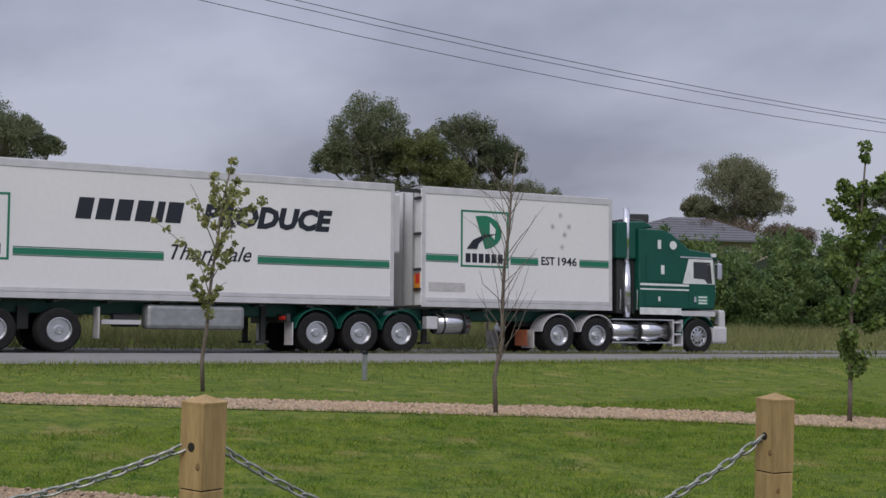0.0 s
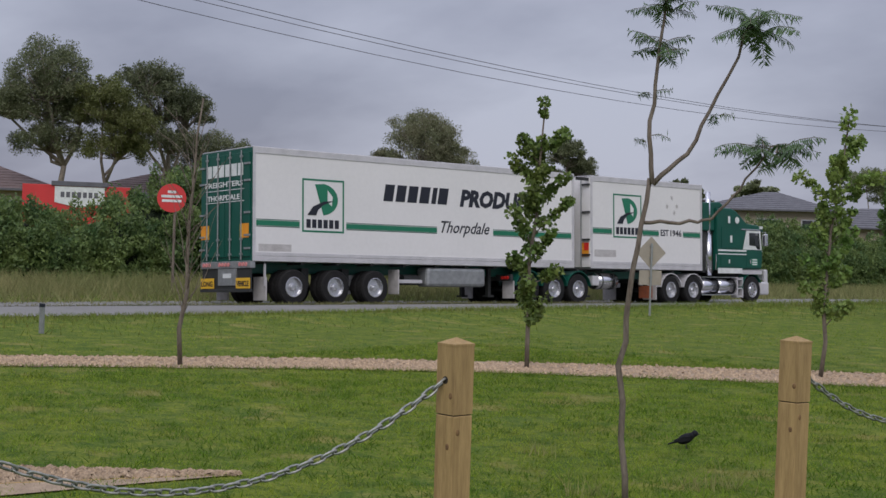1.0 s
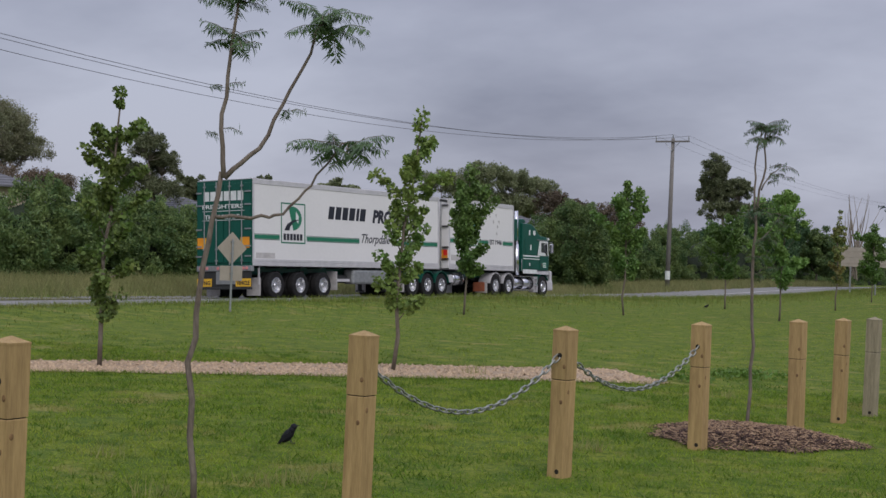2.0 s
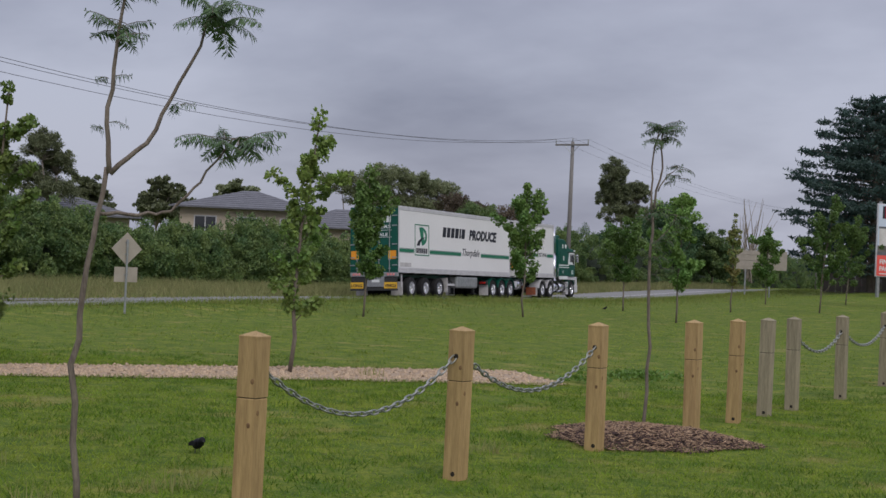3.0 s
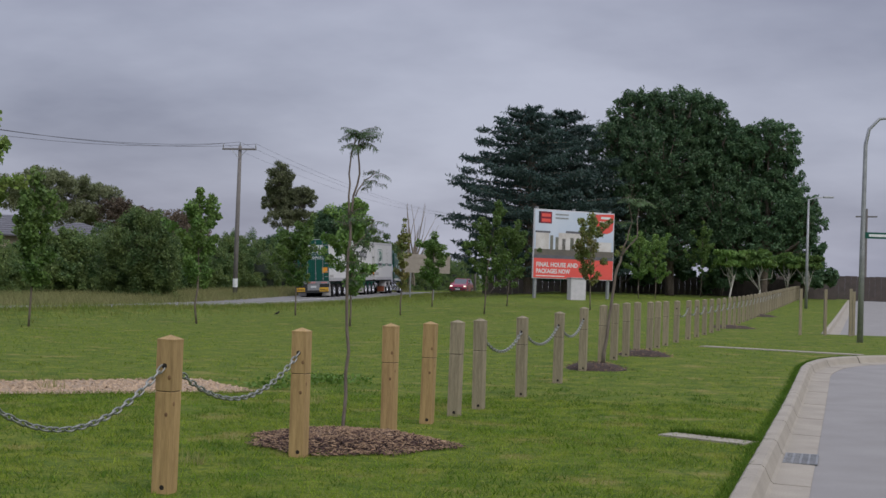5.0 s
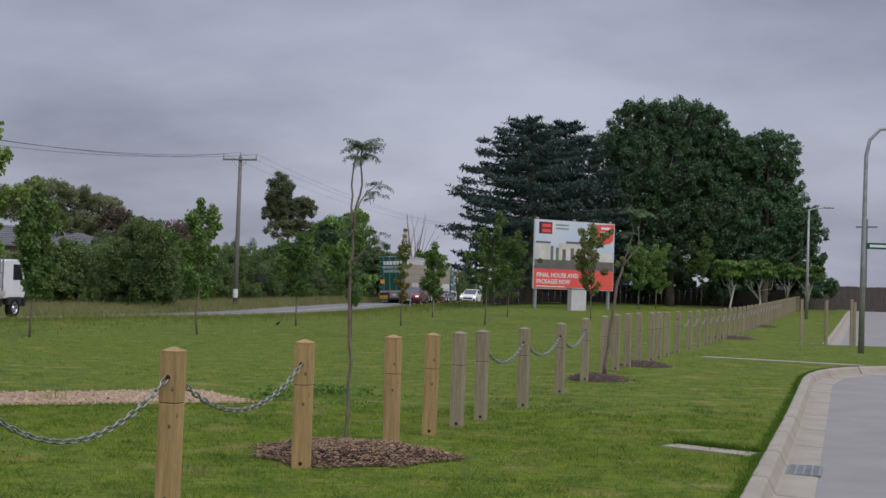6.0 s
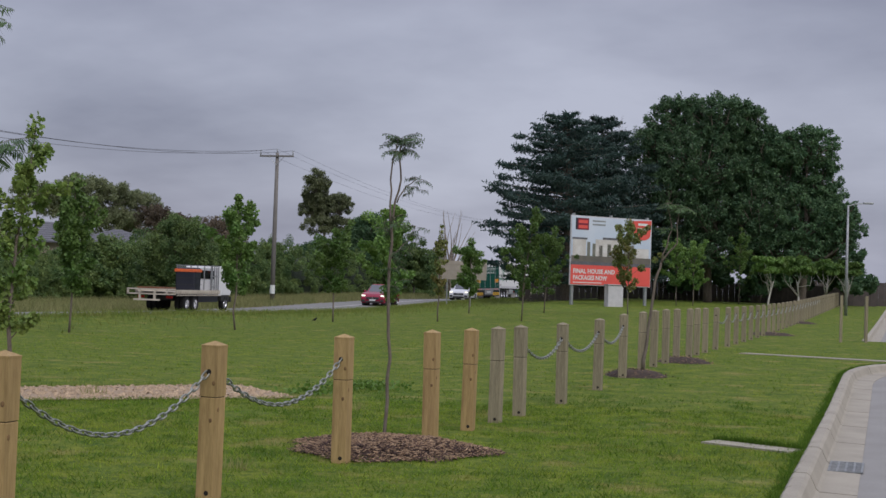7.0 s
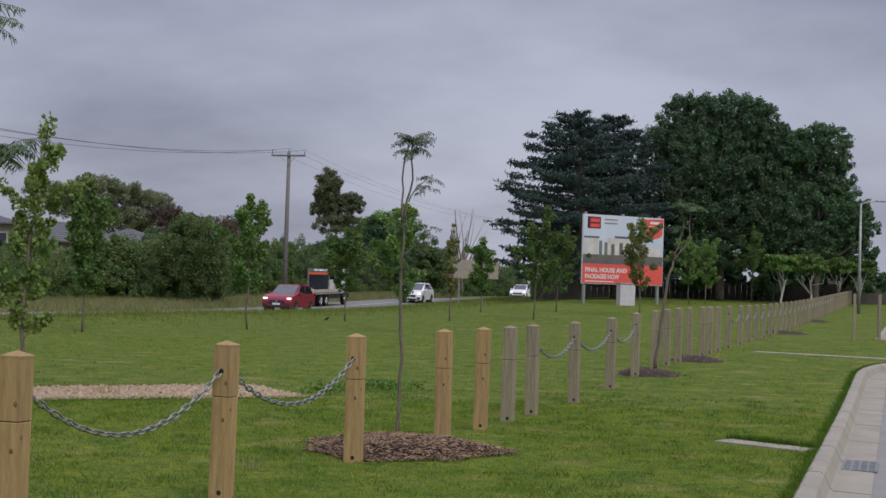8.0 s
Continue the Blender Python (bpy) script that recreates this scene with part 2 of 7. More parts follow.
TAILLAMP = mat("lit_tail_lamp", (0.9, 0.05, 0.04), rough=0.3, bump=0, emit=0.8)
ROOF = mat("grey_roof_tiles", (0.13, 0.13, 0.145), (0.09, 0.09, 0.10), rough=0.8, scale=3, bump=0.3)
ROOFBROWN = mat("brown_roof_tiles", (0.17, 0.12, 0.11), (0.11, 0.08, 0.075), rough=0.85, scale=3, bump=0.3)
CREAM = mat("cream_render", (0.48, 0.40, 0.31), (0.42, 0.35, 0.27), rough=0.9, scale=1, bump=0.2)
# paling brown, taken darker for the shade under the large trees
FENCEWALL = mat("shaded_brown_paling", (0.085, 0.068, 0.06), (0.055, 0.046, 0.042), rough=0.9, scale=2)
TRAYCREAM = mat("cream_tray_paint", (0.52, 0.47, 0.38), (0.4, 0.35, 0.28), rough=0.6, scale=3)
ORANGE = mat("orange_tie", (0.72, 0.13, 0.03), (0.5, 0.1, 0.03), rough=0.6, bump=0)
FEATHER = mat("black_feather", (0.008, 0.008, 0.010), (0.014, 0.014, 0.018), rough=0.75, bump=0, spec=0.2)
RIM = mat("wheel_alloy", (0.66, 0.66, 0.67), (0.5, 0.5, 0.52), rough=0.25, metal=0.9, scale=6, bump=0.03)
POLEWOOD = mat("grey_pole_timber", (0.20, 0.185, 0.17), (0.13, 0.12, 0.11), rough=0.9, scale=4, bump=0.3, stretch=(4, 4, 0.5))
WIRE = mat("power_cable", (0.06, 0.06, 0.065), rough=0.7, bump=0)


# ---- mesh helpers ----
def mesh_of(name, bm, material, smooth=False):
    me = bpy.data.meshes.new(name)
    bmesh.ops.recalc_face_normals(bm, faces=bm.faces[:])
    bm.to_mesh(me)
    bm.free()
    me.materials.append(material)
    if smooth:
        for p in me.polygons:
            p.use_smooth = len(p.vertices) <= 4
    return me


def part(name, bm, material, parent=None, label="", smooth=False):
    ob = new(name, mesh_of(name, bm, material, smooth))
    if parent:
        ob.parent = parent
    if label:
        ob["label"] = label
    return ob


def thing(name, label, category, at=None, group="", kind=""):
    ob = new(name)
    ob.empty_display_size = 0.2
    if at is not None:
        ob.matrix_basis = at
    return tagged(ob, label, category, group, kind)


def box(bm, x0, x1, y0, y1, z0, z1, bev=0.0):
    v = [bm.verts.new(c) for c in ((x0, y0, z0), (x1, y0, z0), (x1, y1, z0), (x0, y1, z0), (x0, y0, z1), (x1, y0, z1), (x1, y1, z1), (x0, y1, z1))]
    f = [bm.faces.new([v[i] for i in q]) for q in ((3, 2, 1, 0), (4, 5, 6, 7), (0, 1, 5, 4), (1, 2, 6, 5), (2, 3, 7, 6), (3, 0, 4, 7))]
    if bev:
        bmesh.ops.bevel(bm, geom=list({e for q in f for e in q.edges}), offset=bev, segments=2, affect="EDGES", profile=0.5)
    return bm


def B(*a, **k):
    return box(bmesh.new(), *a, **k)


def tube(bm, pts, radii, n=8, caps=True):
    """A tapered round tube through the points."""
    rings = []
    for i, p in enumerate(pts):
        p = Vector(p)
        d = (Vector(pts[min(i + 1, len(pts) - 1)]) - Vector(pts[max(i - 1, 0)])).normalized()
        a = d.orthogonal().normalized() if i == 0 else (rings_a - d * rings_a.dot(d)).normalized()
        rings_a = a
        b = d.cross(a)
        rings.append([bm.verts.new(p + (a * math.cos(t) + b * math.sin(t)) * radii[i]) for t in [2 * math.pi * k / n for k in range(n)]])
    for r, s in zip(rings, rings[1:]):
        for k in range(n):
            bm.faces.new((r[k], r[(k + 1) % n], s[(k + 1) % n], s[k]))
    if caps:
        bm.faces.new(rings[0][::-1]), bm.faces.new(rings[-1])
    return bm


def T(pts, radii, n=8):
    radii = [radii] * len(pts) if not hasattr(radii, "__len__") else radii
    return tube(bmesh.new(), pts, radii, n)


def prism(bm, profile, y0, y1, bev=0.0):
    """A side profile of (x, z) drawn out from y0 to y1."""
    a = [bm.verts.new((x, y0, z)) for x, z in profile]
    b = [bm.verts.new((x, y1, z)) for x, z in profile]
    n = len(a)
    f = [bm.faces.new(a), bm.faces.new(b[::-1])]
    f += [bm.faces.new((a[i], b[i], b[(i + 1) % n], a[(i + 1) % n])) for i in range(n)]
    if bev:
        bmesh.ops.recalc_face_normals(bm, faces=f)
        bmesh.ops.bevel(bm, geom=list({e for q in f for e in q.edges}), offset=bev, segments=2, affect="EDGES", profile=0.5)
    return bm


def lathe(bm, profile, n=24, axis="y", caps=True):
    """Rings of (radius, offset) turned about the axis."""
    rings = []
    for r, o in profile:
        ring = []
        for k in range(n):
            t = 2 * math.pi * k / n
            c = {"y": (r * math.cos(t), o, r * math.sin(t)), "z": (r * math.cos(t), r * math.sin(t), o)}[axis]
            ring.append(bm.verts.new(c))
        rings.append(ring)
    for r, s in zip(rings, rings[1:]):
        for k in range(n):
            bm.faces.new((r[k], r[(k + 1) % n], s[(k + 1) % n], s[k]))
    if caps:
        bm.faces.new(rings[0][::-1]), bm.faces.new(rings[-1])
    return bm


def lettering(name, text, size, material, parent, m, shear=0.0, width=None, bold=0.0, depth=0.003, label=""):
    """Words as a thin raised mesh; local x runs along the words, local y up them."""
    cu = bpy.data.curves.new("words", "FONT")
    cu.body, cu.size, cu.shear, cu.extrude, cu.offset = text, size, shear, depth, bold
    cu.resolution_u = 2
    tmp = bpy.data.objects.new("words", cu)
    me = bpy.data.meshes.new_from_object(tmp)
    bpy.data.objects.remove(tmp)
    if width:
        xs = [v.co.x for v in me.vertices]
        k, lo = width / (max(xs) - min(xs)), min(xs)
        for v in me.vertices:
            v.co.x = (v.co.x - lo) * k
    me.materials.clear()
    me.materials.append(material)
    ob = new(name, me)
    ob.parent = parent
    ob.matrix_basis = m
    if label:
        ob["label"] = label
    return ob


def quads(name, verts, faces_n, material, parent=None):
    """A mesh from an array of corners, faces_n corners to a face."""
    me = bpy.data.meshes.new(name)
    verts = np.asarray(verts, np.float32).reshape(-1, 3)
    nv, nf = len(verts), len(verts) // faces_n
    me.vertices.add(nv), me.loops.add(nv), me.polygons.add(nf)
    me.vertices.foreach_set("co", verts.ravel())
    me.loops.foreach_set("vertex_index", np.arange(nv, dtype=np.int32))
    me.polygons.foreach_set("loop_start", np.arange(0, nv, faces_n, dtype=np.int32))
    me.update(calc_edges=True)
    me.materials.append(material)
    ob = new(name, me)
    if parent:
        ob.parent = parent
    return ob


def leaf_corners(rng, pts, size, droop=0.0, long=1.6):
    """A pointed four-cornered leaf at every point, turned at random."""
    n = len(pts)
    a = rng.normal(size=(n, 3))
    a[:, 2] -= droop
    a /= np.linalg.norm(a, axis=1)[:, None]
    b = np.cross(a, rng.normal(size=(n, 3)))
    b /= np.linalg.norm(b, axis=1)[:, None] + 1e-9
    s = size * rng.uniform(0.6, 1.35, (n, 1))
    a, b = a * s * long * 0.5, b * s * 0.5
    return np.stack([pts - a, pts + b * 0.9 - a * 0.1, pts + a, pts - b * 0.9 - a * 0.1], 1)


def leaf_tris(rng, pts, size, droop=0.0, long=1.7):
    """A small three-cornered leaf at every point, turned at random."""
    n = len(pts)
    a = rng.normal(size=(n, 3))
    a[:, 2] -= droop
    a /= np.linalg.norm(a, axis=1)[:, None]
    b = np.cross(a, rng.normal(size=(n, 3)))
    b /= np.linalg.norm(b, axis=1)[:, None] + 1e-9
    s = size * rng.uniform(0.6, 1.4, (n, 1))
    a, b = a * s * long, b * s * 0.55
    return np.stack([pts - b, pts + b, pts + a], 1)


def puff(rng, n, inner=0.3):
    """Points filling a ball of radius 1, thicker towards its skin, none far outside."""
    d = rng.normal(size=(n, 3))
    d /= np.linalg.norm(d, axis=1)[:, None] + 1e-9
    return d * (rng.uniform(inner ** 3, 1.0, (n, 1)) ** (1 / 3)) * rng.uniform(0.82, 1.06, (n, 1))


def blob(rng, centre, radii, n, inner=0.55):
    """Points in the outer part of an ellipsoid."""
    d = rng.normal(size=(n, 3))
    d /= np.linalg.norm(d, axis=1)[:, None]
    r = rng.uniform(inner, 1.0, (n, 1)) ** 0.6
    return np.asarray(centre) + d * r * np.asarray(radii)


# ---- the lie of the land ----
def smooth(s):
    s = min(max(s, 0.0), 1.0)
    return s * s * (3 - 2 * s)


KERB = [(-80, -23.16), (22.6, 7.98), (23.8, 8.4), (25.3, 9.05), (26.5, 9.7), (27.4, 10.35), (28.3, 11.25), (29.2, 12.5), (30.2, 14.2), (31.2, 16.4), (33.0, 21.0), (36, 18.5), (44.6, 14.66), (200, 64.1)]


def kerb_x(y):
    """The lawn's edge along the side street: straight, then swinging away at the corner, and on again past it."""
    for (a, xa), (b, xb) in zip(KERB, KERB[1:]):
        if y <= b:
            return xa + (xb - xa) * (y - a) / (b - a)
    return KERB[-1][1]


def land(x, y):
    """Height of the ground: level lawn, rising to a low crest; a little higher along the post fence."""
    off = (x + 28.36 - 0.22 * y) / 1.024
    k = smooth((off - 5) / 11)
    low = 0.40 * smooth((y - 80) / 38) - 0.15 * smooth((y - 42) / 22) * (1 - smooth((y - 72) / 24))
    low -= 0.16 * math.exp(-(((off + 1.6) / 2.9) ** 4)) * (1 - smooth((y - 40) / 16))
    rise = 1.15 * smooth((y - 35) / 90) * k + low * (1 - k)
    bank = (0.03 + 0.15 * smooth((y - 8) / 14) + 0.05 * smooth((y - 25) / 10)) * math.exp(-(((off - 6.0) / 1.1) ** 2))
    return rise + bank + 0.15 * smooth((y - 13) / 13) * smooth((x + 4) / 8) * (1 - smooth((y - 40) / 60))


def lane_x(y, off):
    """A line along the highway, off metres right of the lorry's right side."""
    return -28.36 + off * 1.024 + 0.22 * y


def street(y):
    return y < 33.0 or y > 44.6


def ground():
    us = sorted(set([-900, -500, -300, -200, -150, -110, -80, -60] + [-50 + 1.5 * i for i in range(33)] + [-0.10, 0.06, 0.16, 1, 2, 4, 6, 9, 14, 20, 40, 80, 200, 500, 900]))
    ys = [-900, -500, -300, -150, -80, -50, -35] + sorted(set([-28 + 1.5 * i for i in range(112)] + [k for k, _ in KERB[1:-1]] + [27.9, 28.8, 32.0, 32.9, 33.1, 44.5, 44.7])) + [145, 155, 170, 190, 220, 260, 320, 400, 550, 800, 1300, 2200]
    bm = bmesh.new()
    rows = []
    for y in ys:
        row = []
        for u in us:
            x = kerb_x(max(min(y, 200), -80)) + u
            z = land(x, y)
            if 0.1 < u < 8.5 and street(y):
                z -= 0.30
            row.append(bm.verts.new((x, y, z)))
        rows.append(row)
    for r, s in zip(rows, rows[1:]):
        for i in range(len(r) - 1):
            bm.faces.new((r[i], r[i + 1], s[i + 1], s[i]))
    g = part("ground", bm, GRASS, smooth=True)
    tagged(g, "mown green lawn rising gently to a low crest", "lawn", kind="structure")


def ribbon(name, rows, material, lift, label, category, kind="structure", thick=0.0):
    """A strip between pairs of (x, y) that lies on the land."""
    bm = bmesh.new()
    prev = None
    for pts in rows:
        cur = [bm.verts.new((x, y, land(x, y) + lift)) for x, y in pts]
        if prev:
            for i in range(len(cur) - 1):
                bm.faces.new((prev[i], prev[i + 1], cur[i + 1], cur[i]))
        prev = cur
    ob = part(name, bm, material, smooth=True)
    return tagged(ob, label, category, kind=kind)


def highway():
    ys = [-120 + 4 * i for i in range(100)]
    bm = bmesh.new()
    prev = None
    for y in ys:
        # crowned along the middle, falling to both sides
        cur = [bm.verts.new((lane_x(y, o), y, land(lane_x(y, o), y) + z)) for o, z in ((-3.9, -0.01), (-1.6, 0.045), (0.1, 0.09), (0.95, 0.12), (2.4, 0.08), (4.4, 0.03))]
        for k in range(5) if prev else ():
            bm.faces.new((prev[k], prev[k + 1], cur[k + 1], cur[k]))
        prev = cur
    tagged(part("road", bm, ASPHALT, smooth=True), "worn brownish-grey two-lane asphalt highway", "road", kind="structure")
    ribbon("centre_line", [[(lane_x(y, o), y) for o in (1.02, 1.10, 1.18)] for y in ys], LINE, 0.128, "worn white painted line along the middle of the highway", "road marking")


def side_street():
    """Asphalt street with gutter and kerb, parallel to the post fence."""
    bm = bmesh.new()
    for a, b in ((-30, 33.0), (44.65, 150)):
        n = int((b - a) / 0.6)
        prev = None
        for i in range(n + 1):
            y = a + (b - a) * i / n
            cur = [bm.verts.new((kerb_x(y) + u, y, land(kerb_x(y) + u, y) + z)) for u, z in ((0.575, -0.155), (4.0, -0.10), (8.6, -0.155))]
            if prev:
                for k in (0, 1):
                    bm.faces.new((prev[k], prev[k + 1], cur[k + 1], cur[k]))
            prev = cur
    tagged(part("street", bm, STREET, smooth=True), "grey asphalt side street beside the lawn", "street", kind="structure")
    prof = [(-0.02, -0.3), (-0.02, 0.015), (0.0, 0.03), (0.11, 0.03), (0.145, 0.005), (0.20, -0.115), (0.23, -0.14), (0.57, -0.148), (0.57, -0.3)]
    d = Vector((0.312, 1, 0)).normalized()
    side = Vector((d.y, -d.x, 0))
    kerb = tagged(thing("kerb", "pale concrete kerb and gutter in cast lengths", "kerb", kind="structure"), kind="structure")

    def length(pts, name="kerb_stone"):
        bm = bmesh.new()
        rings = []
        for i, p in enumerate(pts):
            q = (Vector(pts[min(i + 1, len(pts) - 1)]) - Vector(pts[max(i - 1, 0)])).normalized()
            s = Vector((q.y, -q.x, 0))
            z = land(p[0], p[1])
            rings.append([bm.verts.new((p[0] + s.x * o, p[1] + s.y * o, z + h)) for o, h in prof])
        for r, t in zip(rings, rings[1:]):
            for k in range(len(prof)):
                bm.faces.new((r[k], r[(k + 1) % len(prof)], t[(k + 1) % len(prof)], t[k]))
        bm.faces.new(rings[0][::-1]), bm.faces.new(rings[-1])
        part(name, bm, CONCRETE, kerb)

    def cast(y0, y1, step):
        """Lengths of about one step along the lawn's edge, with open joints."""
        run, y = [], y0
        while y < y1:
            run.append((kerb_x(y), y, 0))
            y += 0.02
        cur, far = [run[0]], 0.0
        for p, q in zip(run, run[1:]):
            far += math.hypot(q[0] - p[0], q[1] - p[1])
            if far > step:
                length(cur[:-1:24] + [cur[-1]])
                cur, far = [], 0.0
            else:
                cur.append(q)

    cast(-27.2, 32.9, 2.4)
    cast(44.7, 118, 4.0)
    # drain grate in the gutter
    gx, gy = kerb_x(9.3) + 0.245, 9.3
    gr = thing("drain_grate", "rusty steel drain grate set in the gutter", "drain grate", pose(gx, gy, land(gx, gy) - 0.150, 0, 0, -16.9))
    # dark plate painted as the shade of the pit below the bars
    part("backing", B(0, 0.36, -0.46, 0.46, 0.0, 0.006), RECESS_SHADE, gr)
    for k in range(15):
        part("bar", B(0.0, 0.36, -0.455 + k * 0.0635, -0.435 + k * 0.0635, 0.004, 0.018), STEEL, gr)
    for k in range(5):
        part("cross_bar", B(0.0 + 0.0845 * k, 0.022 + 0.0845 * k, -0.46, 0.46, 0.004, 0.016), STEEL, gr)
    # concrete strips across the verge
    for nm, (ax, ay), (bx, by), w in (("edging_slab", (3.0, 9.93), (3.80, 9.22), 0.36), ("footpath", (7.6, 31.0), (11.15, 28.75), 0.5)):
        v = Vector((bx - ax, by - ay, 0)).normalized()
        s = Vector((-v.y, v.x, 0)) * w / 2
        bm = bmesh.new()
        c = [Vector((ax, ay, 0)) + s, Vector((ax, ay, 0)) - s, Vector((bx, by, 0)) - s, Vector((bx, by, 0)) + s]
        lo = [bm.verts.new((p.x, p.y, land(p.x, p.y) - 0.1)) for p in c]
        hi = [bm.verts.new((p.x, p.y, land(p.x, p.y) + 0.022)) for p in c]
        bm.faces.new(hi), bm.faces.new(lo[::-1])
        for k in range(4):
            bm.faces.new((lo[k], lo[(k + 1) % 4], hi[(k + 1) % 4], hi[k]))
        tagged(part(nm, bm, CONCRETE), "pale concrete strip let into the lawn", "footpath", kind="structure")


PATH = [(-23.0, -9.0), (-20.4, -4.2), (-17.3, 1.4), (-14.2, 5.35), (-12.0, 8.1), (-9.9, 10.2), (-6.35, 12.8), (-2.75, 14.9)]
WIDE = [0.8, 0.8, 0.75, 0.75, 0.8, 0.85, 1.05, 1.2]


def path_point(s):
    i = min(int(s), len(PATH) - 2)
    f = s - i
    p = [PATH[i][k] * (1 - f) + PATH[i + 1][k] * f for k in (0, 1)]
    d = Vector((PATH[i + 1][0] - PATH[i][0], PATH[i + 1][1] - PATH[i][1], 0)).normalized()
    return p, Vector((-d.y, d.x, 0)), WIDE[i] * (1 - f) + WIDE[i + 1] * f


def stones(name, pts, size, material, parent=None, flat=0.6, seed=3, slim=0.6):
    """Small five-sided chips, all in one mesh."""
    rng = np.random.default_rng(seed)
    n = len(pts)
    s = size * rng.uniform(0.5, 1.3, (n, 1))
    a = rng.uniform(0, 6.28, (n, 1))
    out = []
    u = np.concatenate([np.cos(a), np.sin(a), rng.normal(0, 0.25, (n, 1))], 1) * s
    v = np.concatenate([-np.sin(a), np.cos(a), rng.normal(0, 0.25, (n, 1))], 1) * s * slim
    w = np.concatenate([rng.normal(0, 0.2, (n, 2)), np.ones((n, 1))], 1) * s * flat
    p = np.asarray(pts)
    base = [p - u - v * 0.5, p + u * 0.4 - v, p + u, p - u * 0.2 + v]
    tip = [p + w + u * 0.2, p + w - u * 0.4]
    tri = [(0, 1, 4), (1, 2, 4), (2, 3, 4), (3, 5, 4), (3, 0, 5), (0, 4, 5)]
    allp = base + tip
    for t in tri:
        out.append(np.stack([allp[i] for i in t], 1))
    return quads(name, np.concatenate(out, 0), 3, material, parent)


def gravel_path():
    rng = np.random.default_rng(11)
    rows, pts = [], []
    n = 70
    for i in range(n + 1):
        p, s, w = path_point(i / n * (len(PATH) - 1) * 0.9999)
        w1, w2 = w * (1 + 0.06 * math.sin(i * 1.7)), w * (1 + 0.06 * math.sin(i * 2.3))
        rows.append([(p[0] + s.x * k, p[1] + s.y * k) for k in (w1, 0, -w2)])
    ribbon("gravel_path", rows, GRAVEL, 0.012, "pinkish gravel path curving across the lawn", "path")
    for _ in range(9000):
        p, s, w = path_point(rng.uniform(1.2, len(PATH) - 1.001))
        k = rng.uniform(-1, 1) * w
        x, y = p[0] + s.x * k, p[1] + s.y * k
        pts.append((x, y, land(x, y) + 0.012))
    tagged(stones("path_gravel", pts, 0.035, STONE), "loose pinkish gravel stones on the path", "gravel", kind="stuff")
    # the near gravel bed with its timber edging, coming to a point
    tip, far, near = (-6.2, 1.15), (-13.5, -4.2), (-10.2, -5.6)
    ribbon("gravel_bed", [[far, near], [(-9.8, -1.5), (-7.8, -2.4)], [(-7.9, -0.08), (-6.75, -0.75)], [tip, (tip[0] + 0.01, tip[1])]], GRAVEL, 0.012, "pinkish gravel bed narrowing to a point", "path")
    pts = []
    for _ in range(5000):
        a, b = rng.uniform(0, 1, 2)
        x = tip[0] + a * ((far[0] - tip[0]) * b + (near[0] - tip[0]) * (1 - b))
        y = tip[1] + a * ((far[1] - tip[1]) * b + (near[1] - tip[1]) * (1 - b))
        pts.append((x, y, 0.014))
    tagged(stones("bed_gravel", pts, 0.035, STONE, seed=5), "loose pinkish gravel stones in the bed", "gravel", kind="stuff")
    for q in (far, near):
        d = Vector((q[0] - tip[0], q[1] - tip[1], 0))
        a = math.degrees(math.atan2(d.y, d.x))
        ob = part("edging_board", B(0, d.length, -0.012, 0.012, -0.03, 0.016, bev=0.004), PINE)
        ob.matrix_basis = pose(tip[0], tip[1], 0, 0, 0, a)
        tagged(ob, "thin pale timber edging board beside the gravel", "edging board", kind="structure")


ground()
highway()
side_street()
gravel_path()


# ---- the post and chain fence ----
FENCE_TURN = -17.0


def post_mesh(material, h=1.2, w=0.072):
    lo = bmesh.new()
    box(lo, -w, w, -w, w, -0.3, 0.770, bev=0.006)
    mid = bmesh.new()
    box(mid, -w + 0.007, w - 0.007, -w + 0.007, w - 0.007, 0.765, 0.782)
    hi = bmesh.new()
    z0, z1 = 0.777, h - 0.045
    v = [hi.verts.new(c) for c in ((-w, -w, z0), (w, -w, z0), (w, w, z0), (-w, w, z0), (-w, -w, z1), (w, -w, z1), (w, w, z1), (-w, w, z1))]
    for q in ((3, 2, 1, 0), (0, 1, 5, 4), (1, 2, 6, 5), (2, 3, 7, 6), (3, 0, 4, 7)):
        hi.faces.new([v[i] for i in q])
    e = 0.002
    t = [hi.verts.new(c) for c in ((-w - e, -w - e, z1), (w + e, -w - e, z1), (w + e, w + e, z1), (-w - e, w + e, z1))]
    s = [hi.verts.new(c) for c in ((-w - e, -w - e, z1 + 0.012), (w + e, -w - e, z1 + 0.012), (w + e, w + e, z1 + 0.012), (-w - e, w + e, z1 + 0.012))]
    apex = hi.verts.new((0, 0, h))
    hi.faces.new(t[::-1])
    for k in range(4):
        hi.faces.new((t[k], t[(k + 1) % 4], s[(k + 1) % 4], s[k]))
        hi.faces.new((s[k], s[(k + 1) % 4], apex))
    return lo, mid, hi


